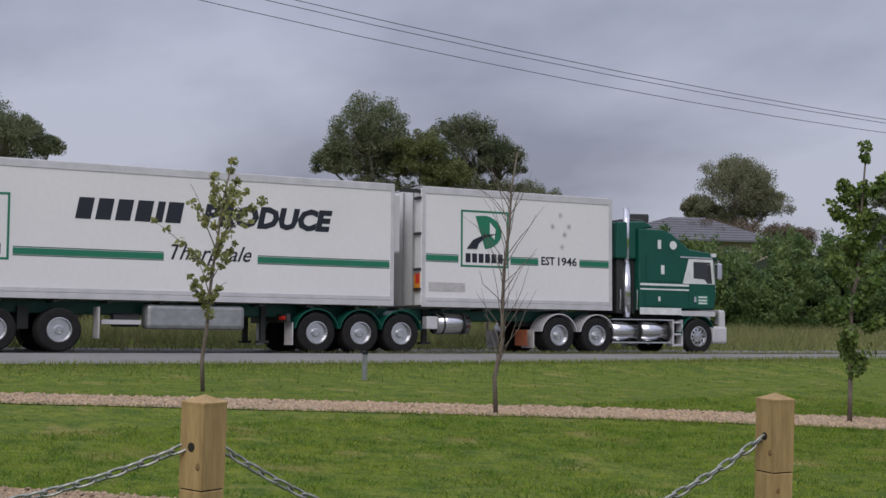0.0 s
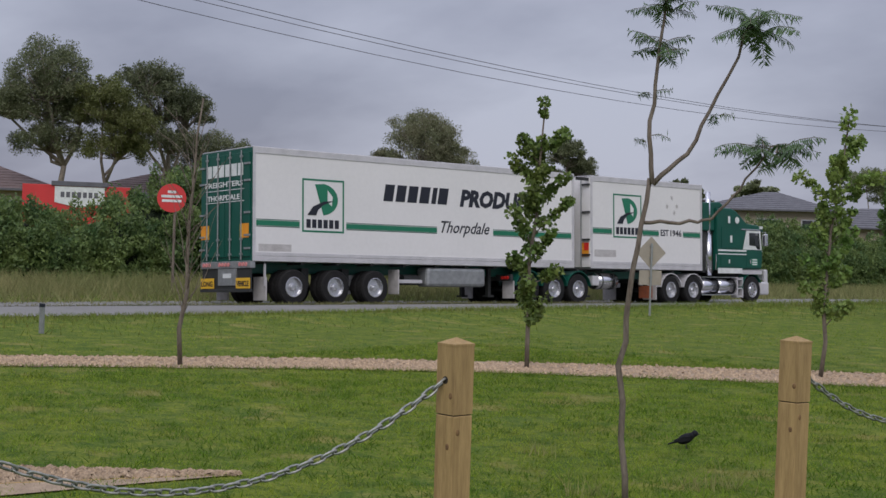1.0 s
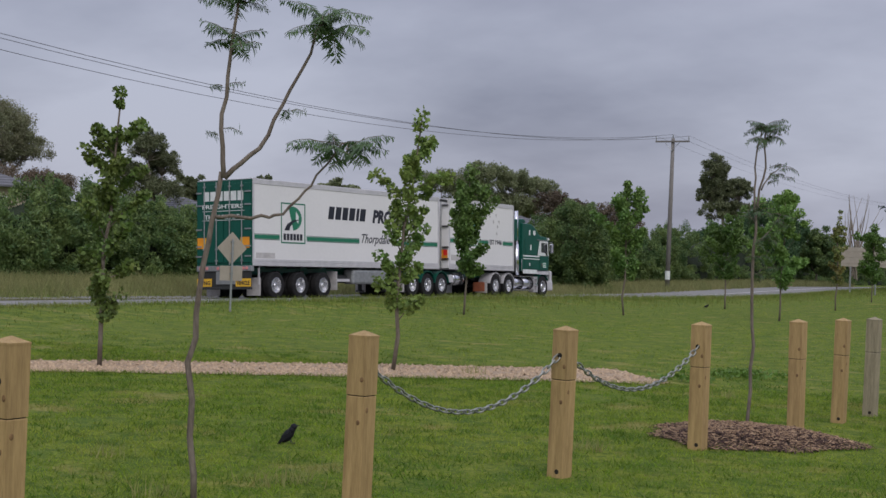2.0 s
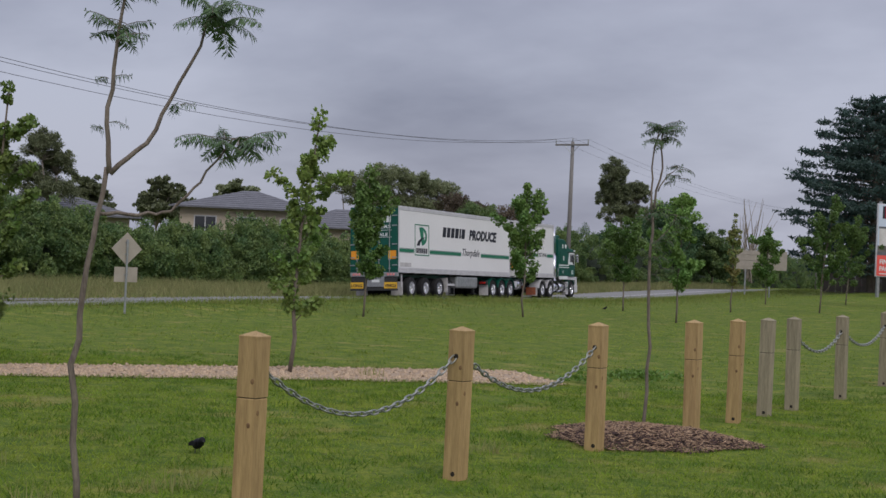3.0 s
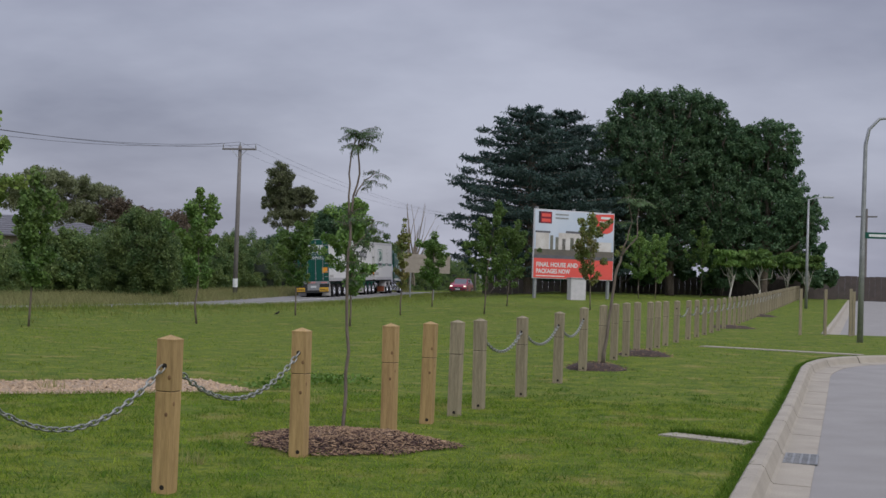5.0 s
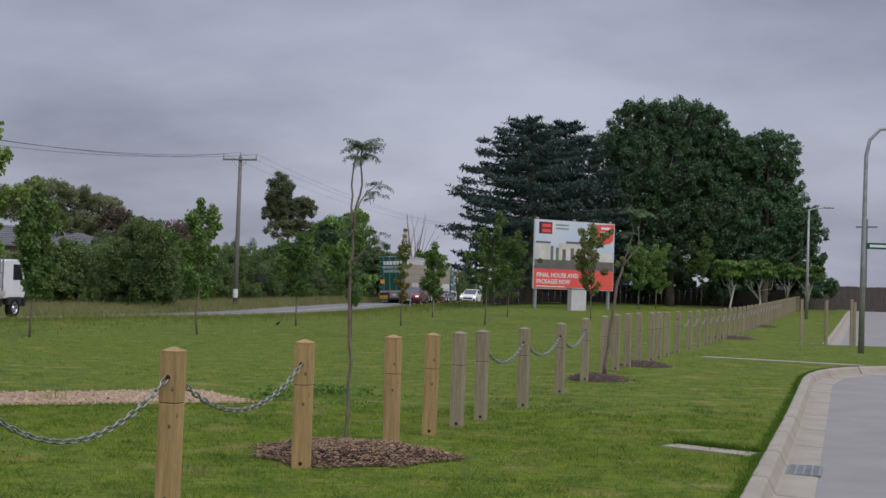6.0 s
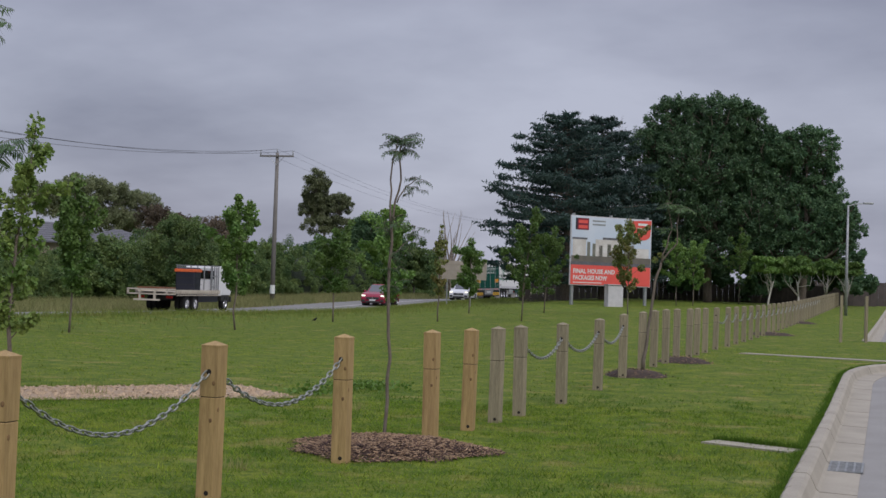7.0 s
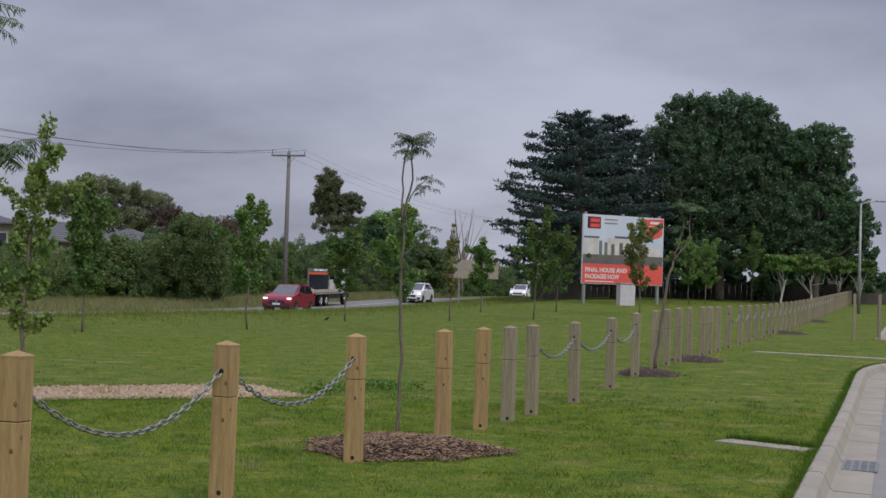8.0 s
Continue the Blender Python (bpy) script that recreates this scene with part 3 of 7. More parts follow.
def build_post(material, label, holes=(-1, 1)):
    p = thing("fence_post", label, "fence post", pose(0, 0, -50), group="posts of the chain fence")
    lo, mid, hi = post_mesh(material)
    part("shaft", lo, material, p), part("groove", mid, RECESS_SHADE, p), part("head", hi, material, p)
    for s in holes or ():
        part("chain_hole", T([(0, s * 0.0735, 0.965), (0, s * 0.056, 0.965)], 0.022, 10), RECESS_SHADE, p)
    for k, (u, z) in enumerate(((0.03, 0.60), (-0.035, 0.68), (0.045, 0.88)) if material == PINE else ()):
        bm = bmesh.new()
        lathe(bm, [(0.016, -0.002), (0.013, 0.0012), (0.006, 0.002)], n=10, axis="y")
        for v in bm.verts:
            v.co.z = v.co.z * 1.25 + z
            v.co.x += u
            if k % 2:
                v.co = Vector((0.0725 + v.co.y, v.co.x, v.co.z))
            else:
                v.co.y = -0.0725 - v.co.y
        part("knot", bm, KNOT, p, "dark round knot in the timber", smooth=True)
    part("bolt_hole", T([(0.02, -0.0735, 0.05), (0.02, -0.056, 0.05)], 0.02, 8), RECESS_SHADE, p)
    return p


POSTS = [(-4.72, -2.82), (-3.68, 0.16), (-2.59, 2.45), (-1.73, 4.68), (-0.935, 7.02), (-0.16, 9.15), (0.25, 10.35), (0.59, 11.35), (0.93, 12.4), (1.63, 14.5), (2.42, 17.2),
         (3.15, 20.0), (3.73, 21.8), (4.16, 23.2), (4.6, 24.5), (5.05, 25.9), (5.6, 27.5), (6.03, 29.0), (6.52, 30.6), (7.23, 33.0)]


def fence():
    pine = build_post(PINE, "square yellow treated-pine post with pyramid top")
    grey = build_post(GREYPOST, "square weathered grey timber post with pyramid top")
    plain = build_post(GREYPOST, "square weathered grey timber post with pyramid top", holes=False)
    pine_end = build_post(PINE, "square yellow treated-pine post with pyramid top", holes=(1,))
    pine_plain = build_post(PINE, "square yellow treated-pine post with pyramid top", holes=False)
    spots = list(POSTS)
    y = 35.7
    while y < 112:
        spots.append((7.23 + 0.313 * (y - 33.0), y))
        y += 2.2
    rng = random.Random(5)
    for i, (x, y) in enumerate(spots):
        src = pine_end if i == 2 else pine if i < 5 else pine_plain if i < 7 else plain if i in (7, 8) or 12 <= i <= 18 else grey
        copy_thing(src, pose(x, y, land(x, y), rng.uniform(-0.6, 0.6), rng.uniform(-0.6, 0.6), FENCE_TURN + rng.uniform(-4, 4) + (26 if i == 0 else 0)))
    for src in (pine, grey, plain, pine_plain, pine_end):
        for o in [*src.children, src]:
            bpy.data.objects.remove(o)
    # chains of welded links hang between some of the posts
    link = bmesh.new()
    n, m, r, a, b = 12, 5, 0.0075, 0.019, 0.030
    rings = []
    for i in range(n):
        t = 2 * math.pi * i / n
        c = Vector((b * math.cos(t) + 0.016 * (1 if math.cos(t) > 0.01 else -1 if math.cos(t) < -0.01 else 0), a * math.sin(t), 0))
        d = Vector((math.cos(t), math.sin(t), 0))
        rings.append([link.verts.new(c + d * r * math.cos(u) + Vector((0, 0, r * math.sin(u)))) for u in [2 * math.pi * k / m for k in range(m)]])
    for i in range(n):
        for k in range(m):
            link.faces.new((rings[i][k], rings[(i + 1) % n][k], rings[(i + 1) % n][(k + 1) % m], rings[i][(k + 1) % m]))
    link_me = mesh_of("link", link, GALV, smooth=True)
    pairs = [(0, 1, 0.50), (2, 3, 0.375), (3, 4, 0.335), (8, 9, 0.25), (9, 10, 0.25), (10, 11, 0.25)]
    pairs += [(i, i + 1, 0.25) for i in range(19, 42)]
    pairs.insert(0, (-1, 0, 0.3))
    for i, j, sag in pairs:
        p = Vector((-5.9, -5.6, 0)) if i < 0 else Vector((*spots[i], 0))
        q = Vector((*spots[j], 0))
        d = (q - p).normalized()
        a, b = p + d * 0.07, q - d * 0.07
        a.z, b.z = land(a.x, a.y) + 0.965, land(b.x, b.y) + 0.965
        chain = thing("chain", "grey galvanised welded-link chain hanging between posts", "chain", Matrix.Translation(a), group="chains of the fence")
        pitch = 0.072 if j < 20 else 0.16
        n = int((b - a).length * 1.05 / pitch)
        for k in range(n):
            t0, t1 = k / n, (k + 1) / n
            c0 = a.lerp(b, t0) - Vector((0, 0, sag * 4 * t0 * (1 - t0)))
            c1 = a.lerp(b, t1) - Vector((0, 0, sag * 4 * t1 * (1 - t1)))
            ob = new("link", link_me)
            ob.parent = chain
            x = (c1 - c0).normalized()
            y = x.cross(Vector((0, 0, 1))).normalized()
            z = x.cross(y)
            rot = Matrix((x, y, z)).transposed().to_4x4() @ pose(0, 0, 0, 45 if k % 2 else -45)
            k1 = (c1 - c0).length / 0.072
            ob.matrix_basis = Matrix.Translation((c0 + c1) / 2 - a) @ rot @ Matrix.Diagonal((max(k1, 1.0), 1, 1, 1))


fence()


# ---- trees ----
def wander(rng, p, d, length, n, wob):
    pts = [Vector(p)]
    d = Vector(d).normalized()
    for _ in range(n):
        d = (d + Vector(rng.normal(0, wob, 3))).normalized()
        pts.append(pts[-1] + d * length / n)
    return pts


def lobed_tree(at, turn, lobes, seed, label, name="gum_tree", leaf=0.05, material=None, bark=None, clumps=1.0, per=110, depth=0.85, under=-0.45, fork=0.45, r0=None, hang=0.9, size=0.27, shell=(0.68, 1.05)):
    """A tree whose crown is a few domes (sideways, height, half-width, half-height), each a shell of many small clumps over bare limbs."""
    rng = np.random.default_rng(seed)
    x, y = at
    t = thing(name, label, "tree", pose(x, y, land(x, y) - 0.05, 0, 0, turn))
    top = max(z + b for _, z, _, b in lobes)
    r0 = r0 or top * 0.02
    tr = bmesh.new()
    stem = wander(rng, (0, 0, 0), (rng.normal(0, 0.04), rng.normal(0, 0.04), 1), top * fork, 5, 0.05)
    tube(tr, stem, [r0 * (1 - 0.09 * i) for i in range(6)], 8)
    leaves = []
    for u, z, a, b in lobes:
        ctr = np.array([u, rng.normal(0, 0.25) * a, z])
        hub = Vector(ctr - np.array([0, 0, b * 0.55]))
        base = stem[-1 - int(rng.integers(0, 2))]
        tube(tr, [base, (base + hub) / 2 + Vector(rng.normal(0, 0.15, 3)), hub], [r0 * 0.5, r0 * 0.36, r0 * 0.24], 7)
        m = (a * a * b) ** (1 / 3)
        n = int(clumps * 46 * max(1.0, (a * b) / 3.0))
        for c in range(n):
            d = rng.normal(size=3)
            d /= np.linalg.norm(d)
            if d[2] < under:
                d[2] = -d[2] * 0.8
            q = ctr + d * np.array([a, a * depth, b]) * (rng.uniform(*shell) if c % 4 else rng.uniform(0.25, 0.7))
            if c % 3 == 0:
                mid = hub.lerp(Vector(q), 0.5) + Vector(rng.normal(0, 0.08 * m, 3))
                tube(tr, [hub, mid, Vector(q)], [r0 * 0.2, r0 * 0.12, r0 * 0.05], 5)
            k = rng.uniform(0.7, 1.35) * size * max(m, 0.9) ** 0.7
            leaves.append(q + puff(rng, int(per * rng.uniform(0.5, 1.1)), 0.1) * k * np.array([1, 1, hang]) - np.array([0, 0, k * 0.2]))
    part("trunk", tr, bark or PALEBARK, t, "pale forking limbs" if bark is None else "", smooth=True)
    quads("crown", leaf_tris(rng, np.concatenate(leaves), leaf * 1.1, droop=0.5), 3, material or GUMLEAF, t)
    return t


def gum(at, height, spread, seed, label, clumps=9, leaf=0.115, material=None, bark=None, bare=0.28, per=620, name="gum_tree", flat=0.6):
    """A eucalypt: forking pale limbs and separate drooping clumps with sky between them."""
    rng = np.random.default_rng(seed)
    x, y = at
    t = thing(name, label, "tree", pose(x, y, land(x, y) - 0.05))
    tr = bmesh.new()
    r0 = height * 0.022
    stem = wander(rng, (0, 0, 0), (rng.normal(0, 0.05), rng.normal(0, 0.05), 1), height * 0.5, 5, 0.06)
    tube(tr, stem, [r0 * (1 - 0.1 * i) for i in range(6)], 8)
    leaves = []
    low, high = height * bare, height
    half = (high - low) / 2
    for c in range(clumps * 2):
        d = rng.normal(size=3)
        d /= np.linalg.norm(d)
        if d[2] < -0.55:
            d[2] = -d[2]
        rad = rng.uniform(0.5, 0.95) if c % 3 else rng.uniform(0.1, 0.5)
        wide = spread * (1.0 if d[2] < 0.3 else 0.92)
        ctr = np.array([d[0] * rad * wide, d[1] * rad * wide, low + half * 0.96 + d[2] * rad * half])
        if c % 2 == 0:
            base = stem[2 + c % 4]
            mid = (base + Vector(ctr)) / 2 + Vector(rng.normal(0, 0.2, 3))
            tube(tr, [base, mid, Vector(ctr)], [r0 * 0.4, r0 * 0.24, r0 * 0.07], 6)
        size = (spread * spread * half) ** (1 / 3) * rng.uniform(0.20, 0.36)
        fine = leaf < 0.16 or name == "gum_tree"
        for _ in range(11 if fine else 6):
            sub = ctr + np.clip(rng.normal(0, 0.72 if fine else 0.5, 3), -1.2, 1.2) * size * np.array([1, 1, flat])
            n = int(per * 0.12)
            leaves.append(sub + puff(rng, n) * size * (rng.uniform(0.34, 0.60) if fine else rng.uniform(0.42, 0.66)) * np.array([1, 1, flat]))
    part("trunk", tr, bark or PALEBARK, t, "pale forking limbs", smooth=True)
    quads("crown", leaf_corners(rng, np.concatenate(leaves), leaf, droop=0.3, long=1.7), 4, material or GUMLEAF, t)
    return t


def sapling(at, height, seed, label, kind="pear", lean=(0, 0), leaf=0.075, width=0.55, n=1500, bare=0.32, material=None, name="young_tree", tuft=0.105):
    """A young street tree: thin stem, upswept twigs, round tufts of leaves along them."""
    rng = np.random.default_rng(seed)
    x, y = at
    t = thing(name, label, "young tree", pose(x, y, land(x, y) - 0.02), group="young trees on the lawn")
    tr = bmesh.new()
    stem = [Vector((lean[0] * f * f + rng.normal(0, 0.02), lean[1] * f * f + rng.normal(0, 0.02), height * 0.97 * f)) for f in np.linspace(0, 1, 8)]
    tube(tr, stem, [0.031 * (1 - 0.11 * i) + 0.004 for i in range(8)], 7)
    tips = []
    nb = 17 if kind != "bare" else 34
    for b in range(nb):
        f = bare + (0.86 - bare) * b / nb
        i = f * 7
        p = stem[int(i)].lerp(stem[min(int(i) + 1, 7)], i - int(i))
        ang = b * 2.4 + rng.uniform(-0.5, 0.5)
        prof = {"pear": math.sin(math.pi * min(1, max(0.08, (f - bare) / (1 - bare)) ** 0.75)) * 0.9 + 0.25, "cone": 1.15 - (f - bare) / (1 - bare), "bare": 0.9 - 0.4 * f}[kind]
        ln = width * max(prof, 0.15) * rng.uniform(0.6, 1.35)
        up = 1.25 if kind != "bare" else 1.7
        pts = wander(rng, p, (math.cos(ang), math.sin(ang), up), ln * 1.35, 5, 0.14)
        tube(tr, pts, [0.011, 0.009, 0.007, 0.006, 0.004, 0.003] if kind != "bare" else [0.008, 0.006, 0.005, 0.004, 0.003, 0.002], 5)
        for k, q in enumerate(pts[1:] if kind != "bare" else []):
            if k > 0 or rng.uniform() < 0.35:
                tips.append(np.array(q) + rng.normal(0, 0.02, 3))
    part("trunk", tr, BARK, t, smooth=True)
    if kind == "bare":
        return t
    for f in np.linspace(0.86, 1.02, 4):
        tips.append(np.array(stem[-1]) * f + rng.normal(0, 0.03, 3))
    tips = np.array(tips)
    tips = tips[rng.uniform(size=len(tips)) < 0.86]
    k = max(4, n // len(tips))
    pts = np.concatenate([c + puff(rng, int(k * rng.uniform(0.5, 1.5)) + 1, 0.1) * tuft * rng.uniform(0.65, 1.35) * np.array([1, 1, 0.9]) for c in tips])
    quads("crown", leaf_corners(rng, pts, leaf, droop=0.5, long=1.15), 4, material or PEAR, t)
    return t


def fern_tree(at, seed, label, stems, tufts, radius=0.03, name="feathery_tree"):
    """A thin young tree with fern-like fronds only at the ends of its limbs. stems and tufts are offsets from the foot."""
    rng = np.random.default_rng(seed)
    x, y = at
    t = thing(name, label, "young tree", pose(x, y, land(x, y) - 0.02))
    tr = bmesh.new()
    for pts, r0, r1 in stems:
        fine = []
        for p, q in zip(pts, pts[1:]):
            for k in range(4):
                fine.append(Vector(p).lerp(Vector(q), k / 4) + Vector(rng.normal(0, 0.008, 3)))
        fine.append(Vector(pts[-1]))
        tube(tr, fine, list(np.linspace(r0, r1, len(fine))), 8)
    part("trunk", tr, BARK, t, smooth=True)
    out = []
    stalk = bmesh.new()
    for c, size, count in tufts:
        for k in range(count):
            ang = k * 2.4 + rng.uniform(-0.5, 0.5)
            d = Vector((math.cos(ang), math.sin(ang), rng.uniform(-0.15, 0.95))).normalized()
            pts = []
            p = Vector(c) + Vector((rng.normal(0, 0.03), rng.normal(0, 0.03), -rng.uniform(0, 0.14)))
            ln = 0.82 * size * rng.uniform(0.7, 1.15)
            for s in range(9):
                pts.append(p.copy())
                p = p + d * ln / 8
                d = (d + Vector((rng.normal(0, 0.04), rng.normal(0, 0.04), -0.125))).normalized()
            tube(stalk, pts[::2], [0.004, 0.003, 0.003, 0.002, 0.001], 4)
            side = d.cross(Vector((0, 0, 1))).normalized()
            for s in range(2, 25):
                f = s / 25
                q = pts[min(int(f * 8), 7)].lerp(pts[min(int(f * 8) + 1, 8)], f * 8 - int(f * 8))
                w = ln * 0.29 * math.sin(math.pi * min(0.97, f * 0.85 + 0.12)) * rng.uniform(0.55, 1.15)
                for g in (-1, 1):
                    e = q + side * g * w + d * w * 0.35 + Vector((0, 0, -w * 0.55 + rng.normal(0, 0.02)))
                    nrm = d * ln * 0.019
                    out.append([q - nrm, q.lerp(e, 0.5) - nrm * 1.2, e, q.lerp(e, 0.5) + nrm * 1.2])
    part("frond_stalk", stalk, BARK, t)["kind"] = "stuff"
    quads("crown", np.array([[list(v) for v in q] for q in out]), 4, FERN, t)
    return t


def young_trees():
    P = "young tree with bright green tufted leaves on a thin stem"
    sapling((-17.0, 5.0), 3.5, 1, "young tree with sparse yellowish leaf tufts and thin twigs", width=0.62, n=1500, bare=0.3, leaf=0.065, lean=(0.35, 0.15), tuft=0.085, material=PEARPALE)
    sapling((-12.5, 6.75), 3.65, 2, "bare young tree with upswept leafless twigs", kind="bare", width=0.9, bare=0.18, lean=(0.15, 0.1))
    sapling((-9.5, 10.55), 3.85, 3, P, width=0.38, n=4300, bare=0.2, lean=(0.12, 0.12), leaf=0.064, tuft=0.115)
    sapling((-6.1, 13.05), 3.85, 4, P, width=0.42, n=4300, bare=0.2, lean=(0.22, 0.2), leaf=0.064, tuft=0.115)
    far = [((-11.07, 33.3), 4.4, 5, 0.62), ((-7.4, 39.4), 4.4, 6, 0.85), ((-5.3, 51.3), 3.8, 7, 1.0), ((-2.4, 41.0), 4.3, 8, 0.85), ((-0.97, 53), 4.1, 9, 0.35), ((0.4, 66), 3.8, 10, 0.7),
           ((2.67, 55), 5.0, 11, 0.8), ((4.4, 68), 4.6, 12, 0.9), ((8.6, 66), 5.0, 13, 1.15), ((15.4, 94), 4.8, 14, 1.1), ((16.8, 95), 4.7, 15, 1.1), ((22.3, 106), 6.3, 16, 1.2)]
    for i, (at, h, s, w) in enumerate(far):
        kind = "cone" if i in (6, 7, 11) else "pear"
        sapling(at, h, s, "young rusty-leaved tree on the lawn" if i in (4, 8) else "leafy young tree with a dense green crown on the lawn", kind=kind, width=w * (1.6 if kind == "cone" else 1.0), lean=(0.5, 0) if i in (6, 7) else (0, 0), n=7200 if w > 0.5 else 1700, leaf=0.09, tuft=0.20 if w > 0.5 else 0.12, bare=0.26 if kind == "pear" else 0.16,
                material=PEARRUST if i in (4, 8) else PEARDARK)
    for at, h in (((24.2, 104), 4.1), ((26.6, 104), 4.1), ((29.0, 105), 4.0), ((30.7, 105.5), 3.9)):
        gum(at, h, 1.7, int(at[0] * 7), "small spreading tree with white forked limbs", clumps=8, leaf=0.2, material=PEARDARK, bark=WHITEBARK, bare=0.55, per=420, flat=0.5, name="small_tree")
    # near feathery tree, all limbs bare but for fronds at their ends
    fern_tree((-3.6, 2.1), 21, "thin young tree with feathery fronds on bare limbs", [
        ([(0, 0, 0), (-0.05, -0.02, 0.95), (0.0, 0.0, 1.6), (0.08, 0.05, 2.22)], 0.023, 0.016),
        ([(0.1, 0.05, 2.18), (0.07, 0.04, 2.6), (0.12, 0.06, 3.1), (0.16, 0.07, 3.45)], 0.018, 0.008),
        ([(0.1, 0.05, 2.18), (0.3, 0.14, 2.38), (0.48, 0.22, 2.78), (0.69, 0.31, 3.30)], 0.018, 0.008),
        ([(0.04, 0.02, 1.92), (0.28, 0.12, 1.93), (0.47, 0.21, 1.97), (0.62, 0.28, 2.16), (0.80, 0.36, 2.45)], 0.013, 0.006)],
        [((0.12, 0.06, 3.15), 0.30, 10), ((0.16, 0.07, 3.45), 0.34, 12), ((0.69, 0.31, 3.30), 0.40, 16), ((0.80, 0.36, 2.45), 0.40, 16), ((0.09, 0.05, 2.85), 0.17, 2), ((0.47, 0.22, 2.74), 0.2, 2), ((0.07, 0.04, 2.52), 0.15, 2)])
    fern_tree((-0.63, 8.8), 22, "thin young tree with a feathery top in a mulch bed", [
        ([(0, 0, 0), (0.01, 0.0, 0.9), (-0.01, 0.0, 1.9), (-0.01, 0, 2.32)], 0.019, 0.014),
        ([(-0.01, 0, 2.32), (0.06, 0.02, 2.8), (0.08, 0.02, 3.22)], 0.013, 0.007), ([(-0.01, 0, 2.32), (-0.04, 0.0, 2.8), (0.03, 0.0, 3.27)], 0.012, 0.006),
        ([(0.03, 0, 2.58), (0.14, 0.05, 2.74), (0.24, 0.06, 2.83)], 0.008, 0.004),
        ([(0.0, 0, 2), (0.12, 0.02, 2.11), (0.25, 0.02, 2.32)], 0.007, 0.003), ([(0.02, 0, 2.16), (-0.06, 0.02, 2.28), (-0.09, 0.02, 2.36)], 0.006, 0.003)],
        [((0.05, 0.01, 3.27), 0.30, 15), ((0.10, 0.01, 3.21), 0.26, 8), ((0.24, 0.06, 2.83), 0.18, 9), ((0.14, 0.04, 2.72), 0.14, 4), ((0.04, 0, 2.41), 0.2, 9), ((0.25, 0.02, 2.32), 0.19, 9), ((0.12, 0.02, 2.13), 0.2, 9), ((0.05, 0, 1.95), 0.2, 9), ((-0.07, 0.02, 2.36), 0.16, 7), ((0.08, 0.0, 1.74), 0.18, 7)])
    fern_tree((3.75, 21.7), 23, "thin leaning young tree with a feathery top", [
        ([(0, 0, 0), (0.1, 0, 1.0), (0.2, 0.0, 1.8), (0.3, 0, 2.2)], 0.035, 0.022), ([(0.3, 0, 2.2), (0.6, 0, 2.6), (0.62, 0, 3.3)], 0.018, 0.008), ([(0.3, 0, 2.2), (0.5, 0.05, 2.9), (0.4, 0, 3.4)], 0.016, 0.008)],
        [((0.62, 0, 3.35), 0.42, 8), ((0.4, 0, 3.4), 0.4, 8), ((0.3, 0, 2.9), 0.3, 4)])


